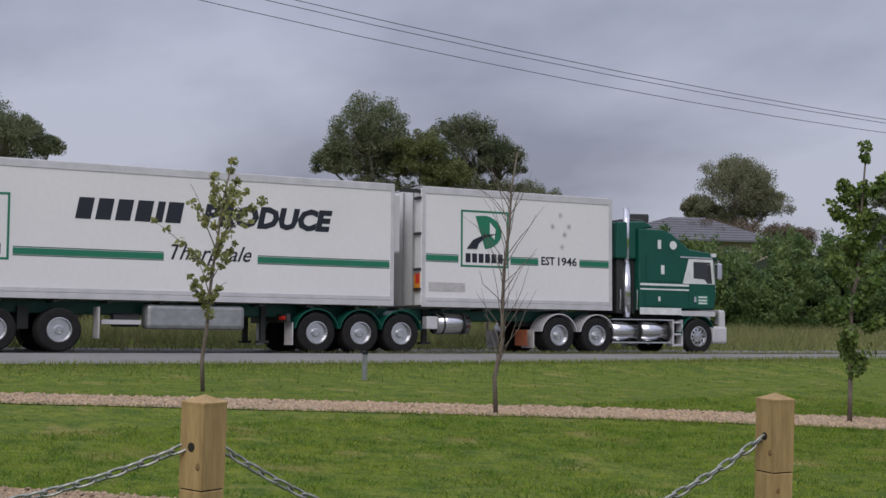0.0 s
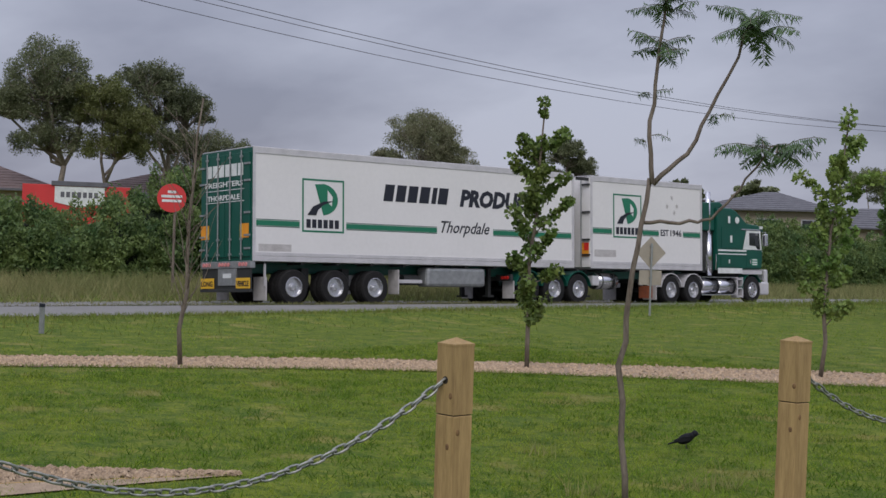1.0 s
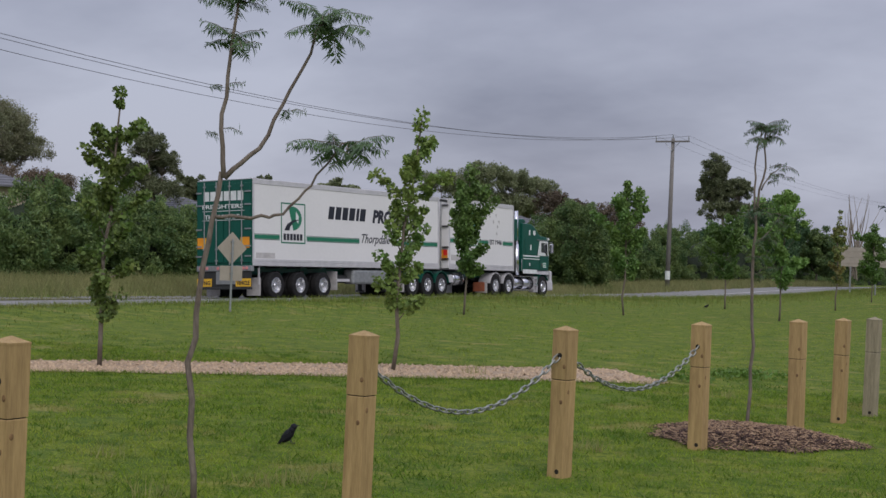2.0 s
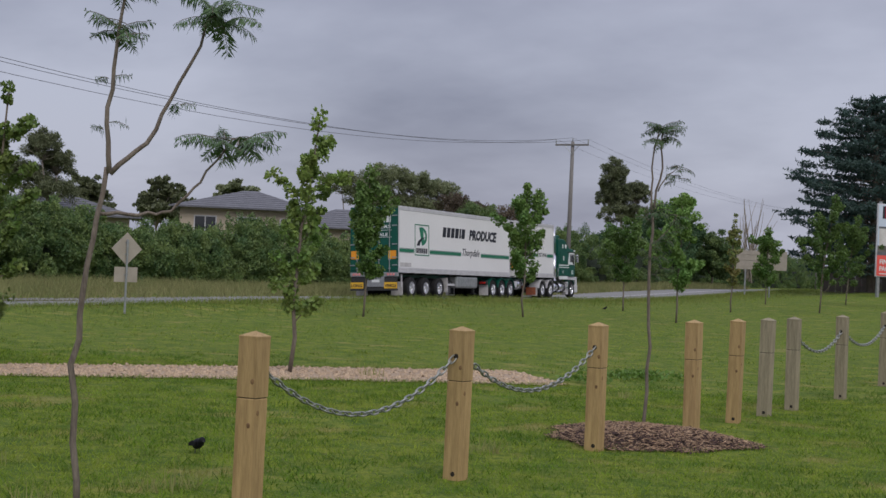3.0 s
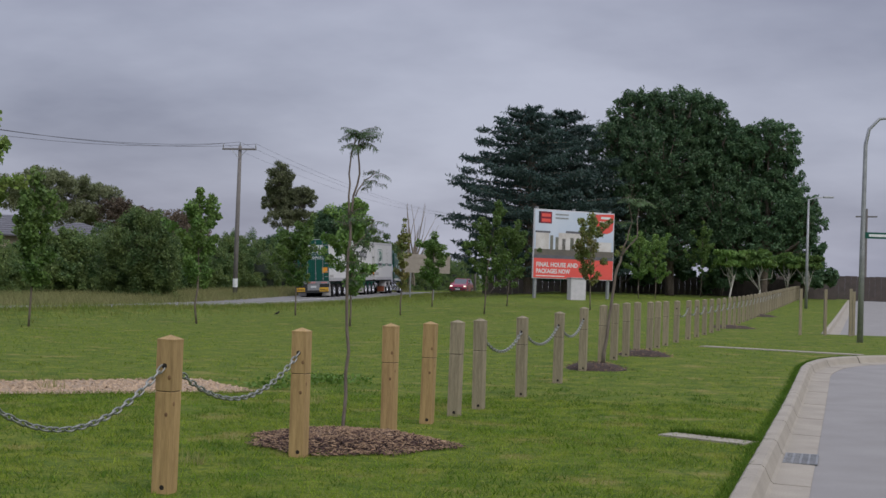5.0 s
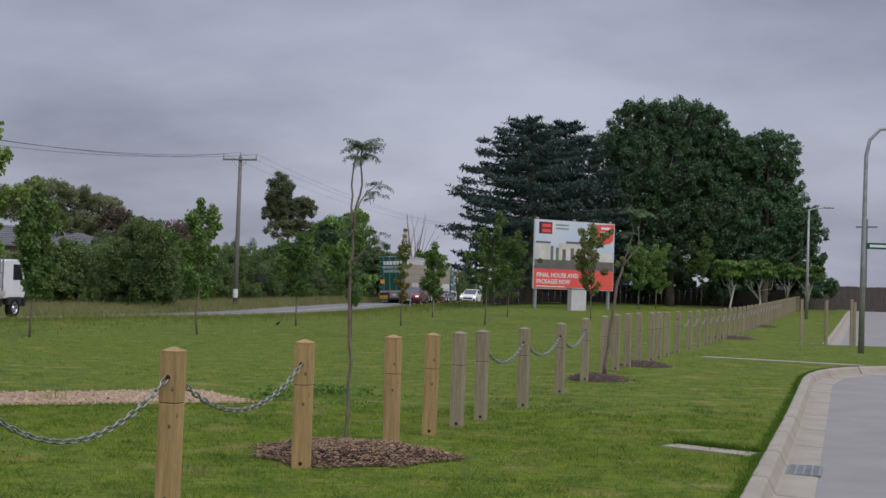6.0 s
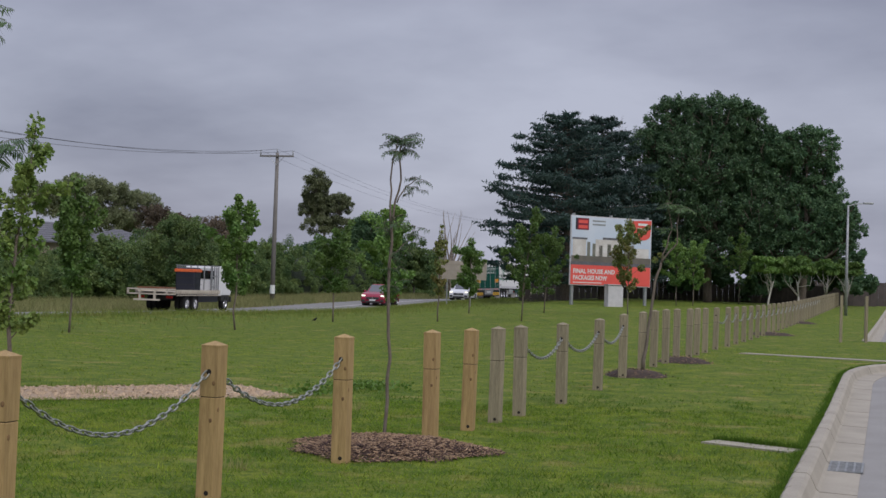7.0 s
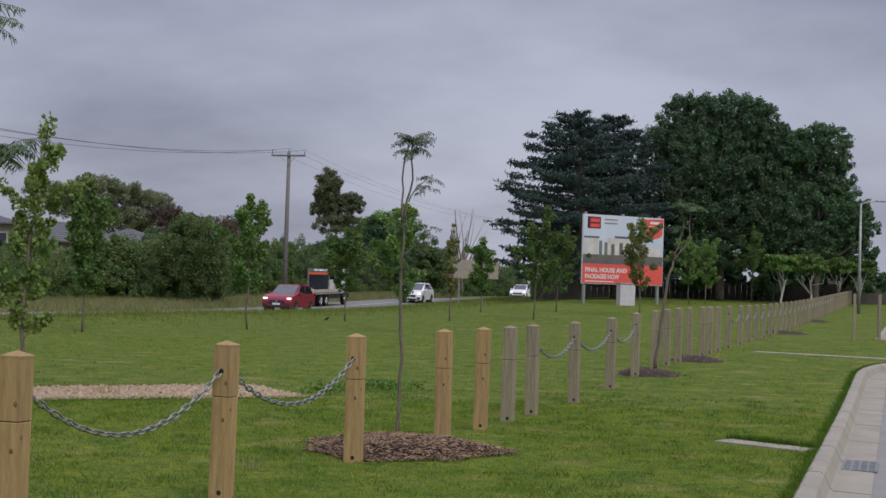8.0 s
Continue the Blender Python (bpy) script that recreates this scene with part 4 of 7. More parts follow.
def background_trees():
    G1 = "tall eucalypt with pale forking limbs and grey-green clumps"
    lobed_tree((-53.4, 38.2), 51, [(-0.4, 9.2, 2.2, 2.0), (-2.1, 7.7, 1.1, 1.0), (1.1, 7.7, 1.3, 1.1), (-0.4, 8.1, 2.5, 1.7), (-0.3, 6.2, 2.3, 1.0)], 31, G1, clumps=1.58, per=190)
    lobed_tree((-50.1, 39.0), 48, [(-0.6, 8.0, 1.3, 1.4), (0.7, 7.1, 1.3, 0.9), (0.2, 5.9, 1.6, 1.0)], 32, "olive-green bushy tree between taller eucalypts", clumps=1.78, per=190, material=GUMOLIVE)
    lobed_tree((-51.7, 43.2), 47, [(-0.5, 9.5, 1.9, 1.1), (1.5, 8.0, 1.4, 1.4), (-1.1, 7.6, 1.3, 0.8), (0.3, 8.5, 2.4, 1.5), (0.6, 6.5, 2.2, 0.9)], 33, G1, clumps=1.47, per=190)
    lobed_tree((-68.3, 25.7), 65, [(0.0, 8.9, 1.9, 1.3), (-2.0, 9.1, 2.2, 1.9), (1.7, 8.3, 0.9, 0.6), (-0.6, 8.4, 2.4, 1.6), (-0.5, 7.0, 2.4, 1.2)], 34, G1, clumps=1.37, per=168)
    lobed_tree((-49.0, 62.8), 36, [(-0.1, 8.8, 2.2, 1.6), (1.6, 7.2, 1.6, 1.2), (-2.2, 6.8, 1.1, 1.0), (-0.1, 7.8, 2.6, 1.9), (-0.3, 6.4, 1.9, 0.9)], 35, G1, clumps=1.7, per=168, material=GUMBROWN)
    lobed_tree((-46.4, 60.9), 35, [(-1.7, 5.3, 2.9, 0.8), (1.9, 5.1, 1.8, 0.8), (0.2, 4.0, 3.2, 1.1)], 36, "low reddish-brown bushy tree below a eucalypt", clumps=1.58, per=168, material=RUSSET)
    lobed_tree((-51.9, 48.8), 44, [(-0.3, 6.2, 1.9, 1.5), (-1.9, 5.6, 1.7, 1.6), (0.4, 4.6, 2.0, 1.2)], 37, G1, clumps=1.37, per=168)
    lobed_tree((-38.8, 63.6), 30, [(-0.4, 7.3, 1.0, 1.2), (0.4, 6.4, 1.0, 1.0), (-1.2, 5.9, 1.1, 0.8), (0.0, 5.0, 1.6, 1.0)], 38, "dark eucalypt behind the hedge", clumps=1.68, per=190)
    lobed_tree((-31.1, 115.2), 15, [(-2.9, 8.7, 2.3, 1.6), (-0.5, 8.3, 2.3, 1.4), (2.0, 7.8, 2.0, 1.3), (-2.1, 6.4, 3.1, 1.4), (1.2, 5.8, 3.0, 1.6)], 41, "broad rounded eucalypt beyond the roofs", leaf=0.085, clumps=1.26, per=145, r0=0.16)
    lobed_tree((-37.2, 114.0), 15, [(-0.5, 8.0, 2.4, 1.4), (1.6, 7.0, 2.0, 1.3)], 42, "broad rounded eucalypt beyond the roofs", leaf=0.085, clumps=1.26, per=123, r0=0.14)
    lobed_tree((-26.7, 113.2), 13, [(-0.2, 6.4, 1.8, 1.3), (1.5, 5.9, 1.6, 1.2), (0.4, 4.8, 2.3, 1.2)], 43, "small reddish-brown eucalypt beyond the hedge", leaf=0.08, clumps=1.26, per=123, material=RUSSET)
    lobed_tree((-21.4, 110.2), 11, [(-0.3, 5.5, 2.0, 1.3), (-1.3, 4.5, 1.5, 1.0), (1.3, 4.5, 1.6, 1.1)], 44, "small reddish-brown eucalypt beyond the hedge", leaf=0.08, clumps=1.05, per=112, material=RUSSET)
    lobed_tree((-15.2, 143.4), 6, [(-1.2, 11.6, 1.6, 2.0), (-1.5, 9.3, 1.5, 1.7), (1.4, 9.5, 1.5, 1.6), (-0.6, 9.6, 1.8, 2.2), (0.1, 7.5, 2.7, 1.4)], 45, "tall narrow eucalypt with separate dark clumps", leaf=0.095, clumps=1.37, per=145, r0=0.2, fork=0.6)
    lobed_tree((-9.5, 128.9), 4, [(0.0, 6.7, 2.1, 1.6), (-1.3, 5.4, 2.2, 1.5), (1.8, 5.0, 1.9, 1.5), (0.0, 3.6, 2.8, 1.8)], 46, "dense dark-green tree beyond the hedge", name="broadleaf_tree", leaf=0.09, clumps=1.89, per=134, material=OAK, bark=BARK, under=-0.7)
    lobed_tree((-17.8, 80.4), 12, [(-0.2, 3.6, 2.2, 2.2), (1.1, 2.5, 1.4, 1.9), (-1.5, 2.1, 1.5, 1.6), (0.0, 1.4, 2.2, 1.4)], 47, "dense dark-green shrub rising out of the hedge", name="large_shrub", leaf=0.065, clumps=2.52, per=190, material=HEDGE, bark=BARK, under=-0.9)
    for k, (x, y, h, s) in enumerate(((-55, 133, 9.8, 3.2), (-59, 121, 8.8, 3.4), (-66, 118, 8.4, 3))):
        gum((x, y), h, s, 50 + k, "small distant tree on the skyline", clumps=8, leaf=0.3, per=420)
    for k, (x, y, h, s, m) in enumerate(((-15, 128, 5.6, 3.2, OAK), (-20.5, 97, 4.4, 2.6, HEDGE), (-23.5, 82, 4.0, 2.0, HEDGE), (-5, 132, 5.6, 3.4, HEDGE))):
        gum((x, y), h, s, 60 + k, "dense dark shrub rising out of the hedge", clumps=14, leaf=0.12, per=900, bare=0.02, material=m, name="large_shrub", flat=0.9)
    # made-up shrubs that fill the gap with dark green, for the shade there
    for k, (x, y) in enumerate(((17.5, 118), (22, 118.5), (26.5, 118), (30.5, 117.5), (33.5, 117))):
        gum((x, y), 5.2, 3.0, 75 + k, "filler shrub added for the dark shade below the large trees", clumps=9, leaf=0.28, per=480, bare=0.02, material=OAK, bark=BARK, name="large_shrub", flat=0.9)
    # leafless grey tree on the skyline
    t = thing("bare_tree", "leafless grey tree on the skyline", "tree", pose(-2.0, 153, land(-2, 153)))
    rng = np.random.default_rng(70)
    bm = bmesh.new()
    for k in range(26):
        a = k * 2.4
        tube(bm, wander(rng, (rng.normal(0, 0.3), rng.normal(0, 0.3), rng.uniform(0, 3.5)), (math.cos(a) * 0.28, math.sin(a) * 0.28, 1), rng.uniform(5, 7.4), 6, 0.07), [0.12, 0.09, 0.07, 0.05, 0.035, 0.025, 0.015], 5)
    part("crown", bm, PALEBARK, t)
    # two dark conifers: flat fans of foliage in storeys, drooping a little at their tips
    for (x, y), h, w, s in (((8.2, 104), 15.4, 6.9, 71), ((11.6, 108.5), 15.6, 6.2, 72)):
        rng = np.random.default_rng(s)
        t = thing("conifer", "large dark cypress with layered spreading boughs", "tree", pose(x, y, land(x, y)))
        part("trunk", T([(0, 0, 0), (0, 0, h * 0.6), (-0.6, 0, h * 0.96)], [0.5, 0.3, 0.05]), BARK, t)
        pts, limbs = [], bmesh.new()
        for k in range(150):
            f = (k + rng.uniform()) / 150
            z = h * (0.10 + 0.86 * f)
            ln = w * np.interp(f, [0, 0.35, 0.7, 0.88, 1.0], [0.86, 1.0, 0.74, 0.5, 0.14]) * rng.uniform(0.66, 1.1)
            a = k * 2.4 + rng.uniform(-0.35, 0.35)
            out, across = np.array([math.cos(a), math.sin(a), 0]), np.array([-math.sin(a), math.cos(a), 0])
            foot = np.array([-0.6 * f, 0, z - ln * 0.10])
            rise = rng.uniform(0.04, 0.20)
            tube(limbs, [Vector(foot), Vector(foot + out * ln * 0.9 + np.array([0, 0, ln * rise]))], [0.08, 0.015], 5)
            m = int(330 * (ln / w + 0.15))
            q = rng.uniform(0.15, 1.0, m) ** 0.8
            spread = 0.30 * ln * np.sin(np.pi * np.clip(q * 0.9 + 0.06, 0, 1)) ** 0.8 + 0.06
            lat = np.clip(rng.normal(0, 0.55, m), -1, 1) * spread
            p = foot + out * (q * ln)[:, None] + across * lat[:, None]
            p[:, 2] += q * ln * rise - 0.10 * np.abs(lat) - 0.22 * np.clip(q - 0.75, 0, 1) * ln * 0.5 + rng.normal(0, 0.055, m)
            pts.append(p)
            # thin sprays that break the outline at the end of a bough
            for e in range(5):
                c = foot + out * ln * rng.uniform(0.8, 1.0) + across * rng.normal(0, 0.12) * ln + np.array([0, 0, ln * rise * 0.9])
                g = np.linspace(0, 1, 14)[:, None]
                pts.append(c + (out + across * rng.normal(0, 0.4)) * g * rng.uniform(0.3, 0.8) + rng.normal(0, 0.04, (14, 3)) + np.array([0, 0, 0.12]) * g)
        for k in range(9):
            a = rng.uniform(0, 6.28)
            tube(limbs, wander(rng, (0.2, 0, h * 0.84), (math.cos(a) * 0.7, math.sin(a) * 0.7, 1), rng.uniform(1.6, 2.9), 5, 0.18), [0.03, 0.025, 0.02, 0.015, 0.01, 0.006], 4)
        part("boughs", limbs, BARK, t)
        quads("crown", leaf_tris(rng, np.concatenate(pts), 0.115, droop=0.0, long=2.4), 3, CYPRESS, t)
    # two large broadleaf trees whose crowns have grown together
    BL = "large dense dark-green broadleaf tree"
    lobed_tree((20.7, 111.4), -10, [(-2.7, 15.2, 2.8, 2.4), (0.4, 15.1, 3.2, 2.6), (3.0, 14.8, 2.1, 2.2), (-4.6, 12.7, 2.5, 2.6), (-0.9, 11.6, 4.2, 3.2), (2.6, 11.7, 3.0, 3.0), (-3.9, 8.2, 3.3, 3.3), (0.6, 7.3, 4.2, 3.2), (-1.4, 4.3, 4.5, 2.0), (3.9, 7.2, 2.8, 3.2), (4.5, 12.6, 1.9, 2.0)],
               81, BL, name="broadleaf_tree", leaf=0.105, clumps=2.1, per=78, material=OAK, bark=BARK, under=-0.75, r0=0.4, fork=0.3, size=0.185, depth=0.8, shell=(0.8, 1.12))
    lobed_tree((28.0, 109.2), -14, [(0.3, 13.1, 2.4, 1.9), (-1.3, 11.0, 3.1, 2.8), (1.4, 10.0, 1.8, 2.7), (2.6, 7.2, 1.7, 2.3), (-0.1, 7.0, 3.5, 3.0), (2.3, 4.9, 1.8, 1.8), (3.5, 6.4, 1.6, 2.0), (-2.4, 12.8, 2.2, 2.0), (-1.6, 4.4, 3.3, 2.0)],
               82, BL, name="broadleaf_tree", leaf=0.105, clumps=2.1, per=78, material=OAK, bark=BARK, under=-0.75, r0=0.36, fork=0.3, size=0.185, depth=0.8, shell=(0.8, 1.12))


def hedge():
    """A long overgrown hedge beyond the highway; dense small leaves over a core painted near-black for inner shade."""
    rng = np.random.default_rng(90)
    pts = []
    bm = bmesh.new()
    prev = None
    for i in range(0, 212):
        y = -30 + i * 1.1
        off = -12.5 + 4.6 * smooth((y - 78) / 30)
        x = lane_x(y, off - 1.9)
        h = 3.25 + 0.35 * math.sin(i * 0.37) + 0.3 * math.sin(i * 0.93 + 1) + 0.2 * math.sin(i * 2.1)
        h += 0.4 * smooth((y - 32) / 3) * (1 - smooth((y - 46) / 6)) - 0.3 * smooth((y - 46) / 6) + 0.9 * smooth((y - 78) / 12) - 0.9 * smooth((30 - y) / 4)
        z0 = land(x, y)
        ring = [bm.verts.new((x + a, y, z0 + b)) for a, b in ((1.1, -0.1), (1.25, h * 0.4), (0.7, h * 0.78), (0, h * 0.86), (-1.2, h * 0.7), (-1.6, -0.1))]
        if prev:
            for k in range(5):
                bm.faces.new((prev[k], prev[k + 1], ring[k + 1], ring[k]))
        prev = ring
        for _ in range(24 if 6 < y < 105 else 5):
            c = np.array([x + rng.uniform(0.2, 1.85), y + rng.uniform(-0.6, 0.6), 0])
            f = rng.uniform(0.04, 1.0)
            c[0] = x + 1.9 * (1 - max(0, f - 0.45) ** 2 * 2.2) + rng.normal(0, 0.22)
            c[2] = z0 + f * h + rng.normal(0, 0.1)
            s = rng.uniform(0.3, 0.62)
            pts.append(blob(rng, c, (s * 0.8, s, s * 0.75), 190, 0.4))
        for _ in range(8 if 6 < y < 105 else 3):
            c = np.array([x + rng.uniform(-1.0, 1.2), y + rng.uniform(-0.6, 0.6), z0 + h * rng.uniform(0.86, 1.06)])
            s = rng.uniform(0.25, 0.5)
            pts.append(blob(rng, c, (s * 0.7, s * 0.7, s * 1.3), 150, 0.2))
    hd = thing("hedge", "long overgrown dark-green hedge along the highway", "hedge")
    part("hedge_inside", bm, HEDGE_SHADE, hd)
    quads("hedge_leaves", leaf_tris(rng, np.concatenate(pts), 0.068, droop=-0.7, long=1.9), 3, HEDGE, hd)


def blades(rng, xy, h, w, zoff=0.0, lean=0.35):
    n = len(xy)
    z = np.array([land(a, b) for a, b in xy]) + zoff
    p = np.concatenate([xy, z[:, None]], 1)
    a = rng.uniform(0, 6.28, n)
    hh = h * rng.uniform(0.5, 1.3, n)
    ww = w * rng.uniform(0.6, 1.4, n)
    u = np.stack([np.cos(a), np.sin(a), 0 * a], 1) * ww[:, None]
    tip = np.stack([rng.normal(0, lean, n) * hh, rng.normal(0, lean, n) * hh, hh], 1)
    return np.stack([p - u, p + u, p + tip], 1)


def grasses():
    rng = np.random.default_rng(100)

    def clear(x, y):
        """False on paths, beds, roads and street."""
        if x > kerb_x(y) - 0.04:
            return False
        for (a, b), (c, d), w in zip(PATH, PATH[1:], WIDE):
            vx, vy = c - a, d - b
            f = max(0, min(1, ((x - a) * vx + (y - b) * vy) / (vx * vx + vy * vy)))
            if math.hypot(x - a - f * vx, y - b - f * vy) < w * 0.93:
                return False
        return not (-13 < x < -6.2 and (y - 1.15) < (x + 6.2) * 0.73 and (y - 1.15) > (x + 6.2) * 1.7)

    def sow(n, x0, x1, y0, y1, test):
        a = np.stack([rng.uniform(x0, x1, n), rng.uniform(y0, y1, n)], 1)
        return a[[test(*q) for q in a]]

    def patchy(xy, size, seed):
        """Smooth uneven patches between 0 and 1, about one size across."""
        lat = np.random.default_rng(seed).uniform(0, 1, (64, 64))
        p = xy / size
        i = np.floor(p).astype(int)
        f = p - i
        f = f * f * (3 - 2 * f)
        g = lambda a, b: lat[(i[:, 0] + a) % 64, (i[:, 1] + b) % 64]
        return (g(0, 0) * (1 - f[:, 0]) + g(1, 0) * f[:, 0]) * (1 - f[:, 1]) + (g(0, 1) * (1 - f[:, 0]) + g(1, 1) * f[:, 0]) * f[:, 1]

    near = sow(260000, -13, 5.5, -3.5, 14, lambda x, y: clear(x, y) and x + 0.9 * y > -15)
    grow = 0.55 * patchy(near, 0.32, 1) + 0.45 * patchy(near, 1.3, 2)
    near, grow = near[grow > 0.30], grow[grow > 0.30]
    mid = sow(70000, -26, 10, 2, 34, lambda x, y: clear(x, y) and x > lane_x(y, 5.0))
    gm = 0.5 * patchy(mid, 0.6, 3) + 0.5 * patchy(mid, 2.2, 4)
    mid, gm = mid[gm > 0.34], gm[gm > 0.34]
    farther = sow(24000, -14, 26, 30, 95, lambda x, y: clear(x, y) and x > lane_x(y, 5.0))
    tri = np.concatenate([blades(rng, near, 0.012 + 0.045 * grow, 0.0034, lean=0.8), blades(rng, mid, 0.008 + 0.05 * gm, 0.006, lean=0.9), blades(rng, farther, 0.025, 0.014, lean=1.0)])
    tagged(quads("lawn_grass", tri, 3, BLADE), "short green grass blades of the lawn in uneven patches", "grass", kind="stuff")
    deep = sow(110000, -13, 5.5, -3.5, 16, lambda x, y: clear(x, y) and x + 0.9 * y > -15)
    gd = 0.6 * patchy(deep, 0.24, 7) + 0.4 * patchy(deep, 0.9, 8)
    deep, gd = deep[gd > 0.56], gd[gd > 0.56]
    tagged(quads("clover_grass", blades(rng, deep, 0.035 + 0.03 * gd, 0.0045, lean=0.8), 3, DARKBLADE), "darker, thicker clumps of grass in the lawn", "grass", kind="stuff")
    # longer fringe where the mower cannot reach, along the slab and the kerb
    f = rng.uniform(0, 1, 1500)
    slab = np.stack([3.12 + 0.80 * f + rng.normal(0, 0.03, 1500), 10.12 - 0.71 * f + rng.normal(0, 0.03, 1500)], 1)
    yk = rng.uniform(-2, 28, 9000)
    edge = np.stack([np.array([kerb_x(v) for v in yk]) - 0.03 - np.abs(rng.normal(0, 0.05, 9000)), yk], 1)
    rag = []
    for _ in range(7000):
        p, sd, w = path_point(rng.uniform(1.0, len(PATH) - 1.001))
        k = rng.choice((-1, 1)) * w * (1 + rng.normal(0.0, 0.05))
        rag.append((p[0] + sd.x * k, p[1] + sd.y * k))
    tagged(quads("path_fringe", blades(rng, np.array(rag), 0.05, 0.008, lean=0.9), 3, VERGE), "ragged grass growing over the edges of the gravel path", "grass", kind="stuff")
    tagged(quads("grass_fringe", np.concatenate([blades(rng, slab, 0.085, 0.005, lean=0.6), blades(rng, edge, 0.05, 0.005, lean=0.7)]), 3, DARKBLADE), "longer uncut grass fringe along the concrete", "grass", kind="stuff")
    pale = sow(9000, -14, 6, -3, 20, lambda x, y: clear(x, y) and x + 0.9 * y > -15)
    tagged(quads("dry_grass", blades(rng, pale, 0.04, 0.0035, lean=0.9), 3, STRAW), "scattered dry straw-coloured blades in the lawn", "grass", kind="stuff")
    # tufts that the mower missed
    t = []
    for k in range(240):
        c = np.array([rng.uniform(-16, 6), rng.uniform(-1, 22)])
        if clear(*c):
            t.append(blades(rng, c + rng.normal(0, 0.06, (16, 2)), 0.045, 0.005, lean=0.9))
    tagged(quads("grass_tuft", np.concatenate(t), 3, BLADE), "longer uneven grass tufts in the lawn", "grass", kind="stuff")
    t = []
    for c, h in (((-3.95, 2.3), 0.24), ((-5.2, 3.7), 0.2), ((-1.83, 6.35), 0.26), ((-3.37, 3.3), 0.26), ((-3.6, 3.15), 0.2), ((-4.95, 13.25), 0.34), ((-1.2, 12.5), 0.2)):
        t.append(blades(rng, np.array(c) + rng.normal(0, 0.09, (46, 2)), h * 0.6, 0.005))
    tagged(quads("grass_tuft", np.concatenate(t), 3, STRAW), "pale straw-coloured grass tufts in the lawn", "grass", kind="stuff")
    c = []
    for (wx, wy), n, r in (((-1.55, 15.9), 330, 0.36), ((-1.3, 16.6), 160, 0.25), ((-2.0, 14.6), 110, 0.2)):
        q = np.stack([wx + rng.normal(0, r, n), wy + rng.normal(0, r * 0.7, n)], 1)
        z = np.array([land(a, b) for a, b in q]) + rng.uniform(0.02, 0.09, n)
        c.append(leaf_corners(rng, np.concatenate([q, z[:, None]], 1), 0.06, long=1.2))
    tagged(quads("lawn_weeds", np.concatenate(c), 4, WEED), "low bright green broad-leaved weeds in the lawn", "weeds", kind="stuff")
    # rough verges
    y = rng.uniform(-25, 125, 60000)
    o = 4.1 + rng.gamma(1.6, 0.8, 60000)
    v = np.stack([-28.36 + o * 1.024 + 0.22 * y, y], 1)
    tagged(quads("near_verge_grass", blades(rng, v, 0.10 + 0.15 * np.clip((y - 18) / 25, 0, 1), 0.011, lean=0.5), 3, VERGE), "rough green grass along the highway edge", "grass", kind="stuff")
    y = rng.uniform(12, 36, 9000)
    o = 0.2 + rng.uniform(0, 1, 9000) * 0.75
    keep = rng.uniform(size=9000) < np.clip((36 - y) / 8, 0, 1) * np.clip((y - 12) / 8, 0, 1)
    v = np.stack([-28.36 + o * 1.024 + 0.22 * y, y], 1)[keep]
    tagged(quads("median_grass", blades(rng, v, 0.12, 0.014, zoff=0.07), 3, DRY), "low dry grass strip along the middle of the highway", "grass", kind="stuff")
    y = rng.uniform(-25, 135, 90000)
    o = -2.6 - rng.uniform(0, 1, 90000) ** 0.8 * (8.6 - 4.0 * np.clip((y - 78) / 30, 0, 1))
    v = np.stack([-28.36 + o * 1.024 + 0.22 * y, y], 1)
    tagged(quads("far_verge_grass", blades(rng, v, 0.50, 0.016, lean=0.5), 3, DRY), "tall dry seeding grass between highway and hedge", "grass", kind="stuff")


def mulch_beds():
    for (x, y), rx, ry, n, s in (((-0.55, 8.1), 0.94, 0.88, 13000, 1), ((3.45, 20.6), 0.62, 0.75, 420, 2), ((5.1, 25.3), 0.62, 0.85, 330, 3), ((12.1, 48.0), 1.0, 0.9, 200, 4), ((17.2, 65.0), 1.1, 1.0, 160, 5)):
        rng = np.random.default_rng(s)
        bm = bmesh.new()
        z0 = land(x, y)
        ring0 = [bm.verts.new((rx * 1.02 * math.cos(a) * (1 + 0.08 * math.sin(3 * a + s)), ry * math.sin(a) * (1 + 0.08 * math.cos(2 * a)), -0.02)) for a in np.linspace(0, 6.283, 29)[:-1]]
        ring1 = [bm.verts.new((v.co.x * 0.6, v.co.y * 0.6, 0.09)) for v in ring0]
        top = bm.verts.new((0, 0, 0.12))
        for k in range(28):
            bm.faces.new((ring0[k], ring0[(k + 1) % 28], ring1[(k + 1) % 28], ring1[k])), bm.faces.new((ring1[k], ring1[(k + 1) % 28], top))
        m = thing("mulch_bed", "low mound of reddish-brown bark mulch round a tree", "mulch bed", pose(x, y, z0), group="mulch beds")
        part("mound", bm, MULCH, m, smooth=True)
        a, r = rng.uniform(0, 6.28, n), np.sqrt(rng.uniform(0, 1.15, n))
        ragged = 1 + 0.10 * np.sin(3 * a + s) + 0.07 * np.sin(7 * a + 2 * s) + rng.normal(0, 0.04, n)
        p = np.stack([rx * r * np.cos(a) * ragged, ry * r * np.sin(a) * ragged, np.interp(r, [0, 0.6, 1, 1.1], [0.125, 0.095, 0.004, 0.012]) + rng.uniform(0, 0.02, n)], 1)
        stones("bark_mulch", p[: int(n * 0.63)], 0.025, CHIPDARK, m, flat=0.22, seed=s + 20, slim=0.33)["kind"] = "stuff"
        stones("pale_bark_mulch", p[int(n * 0.63):] + np.array([0, 0, 0.008]), 0.026, CHIP, m, flat=0.22, seed=s + 40, slim=0.26)["kind"] = "stuff"


young_trees()
background_trees()
hedge()
grasses()
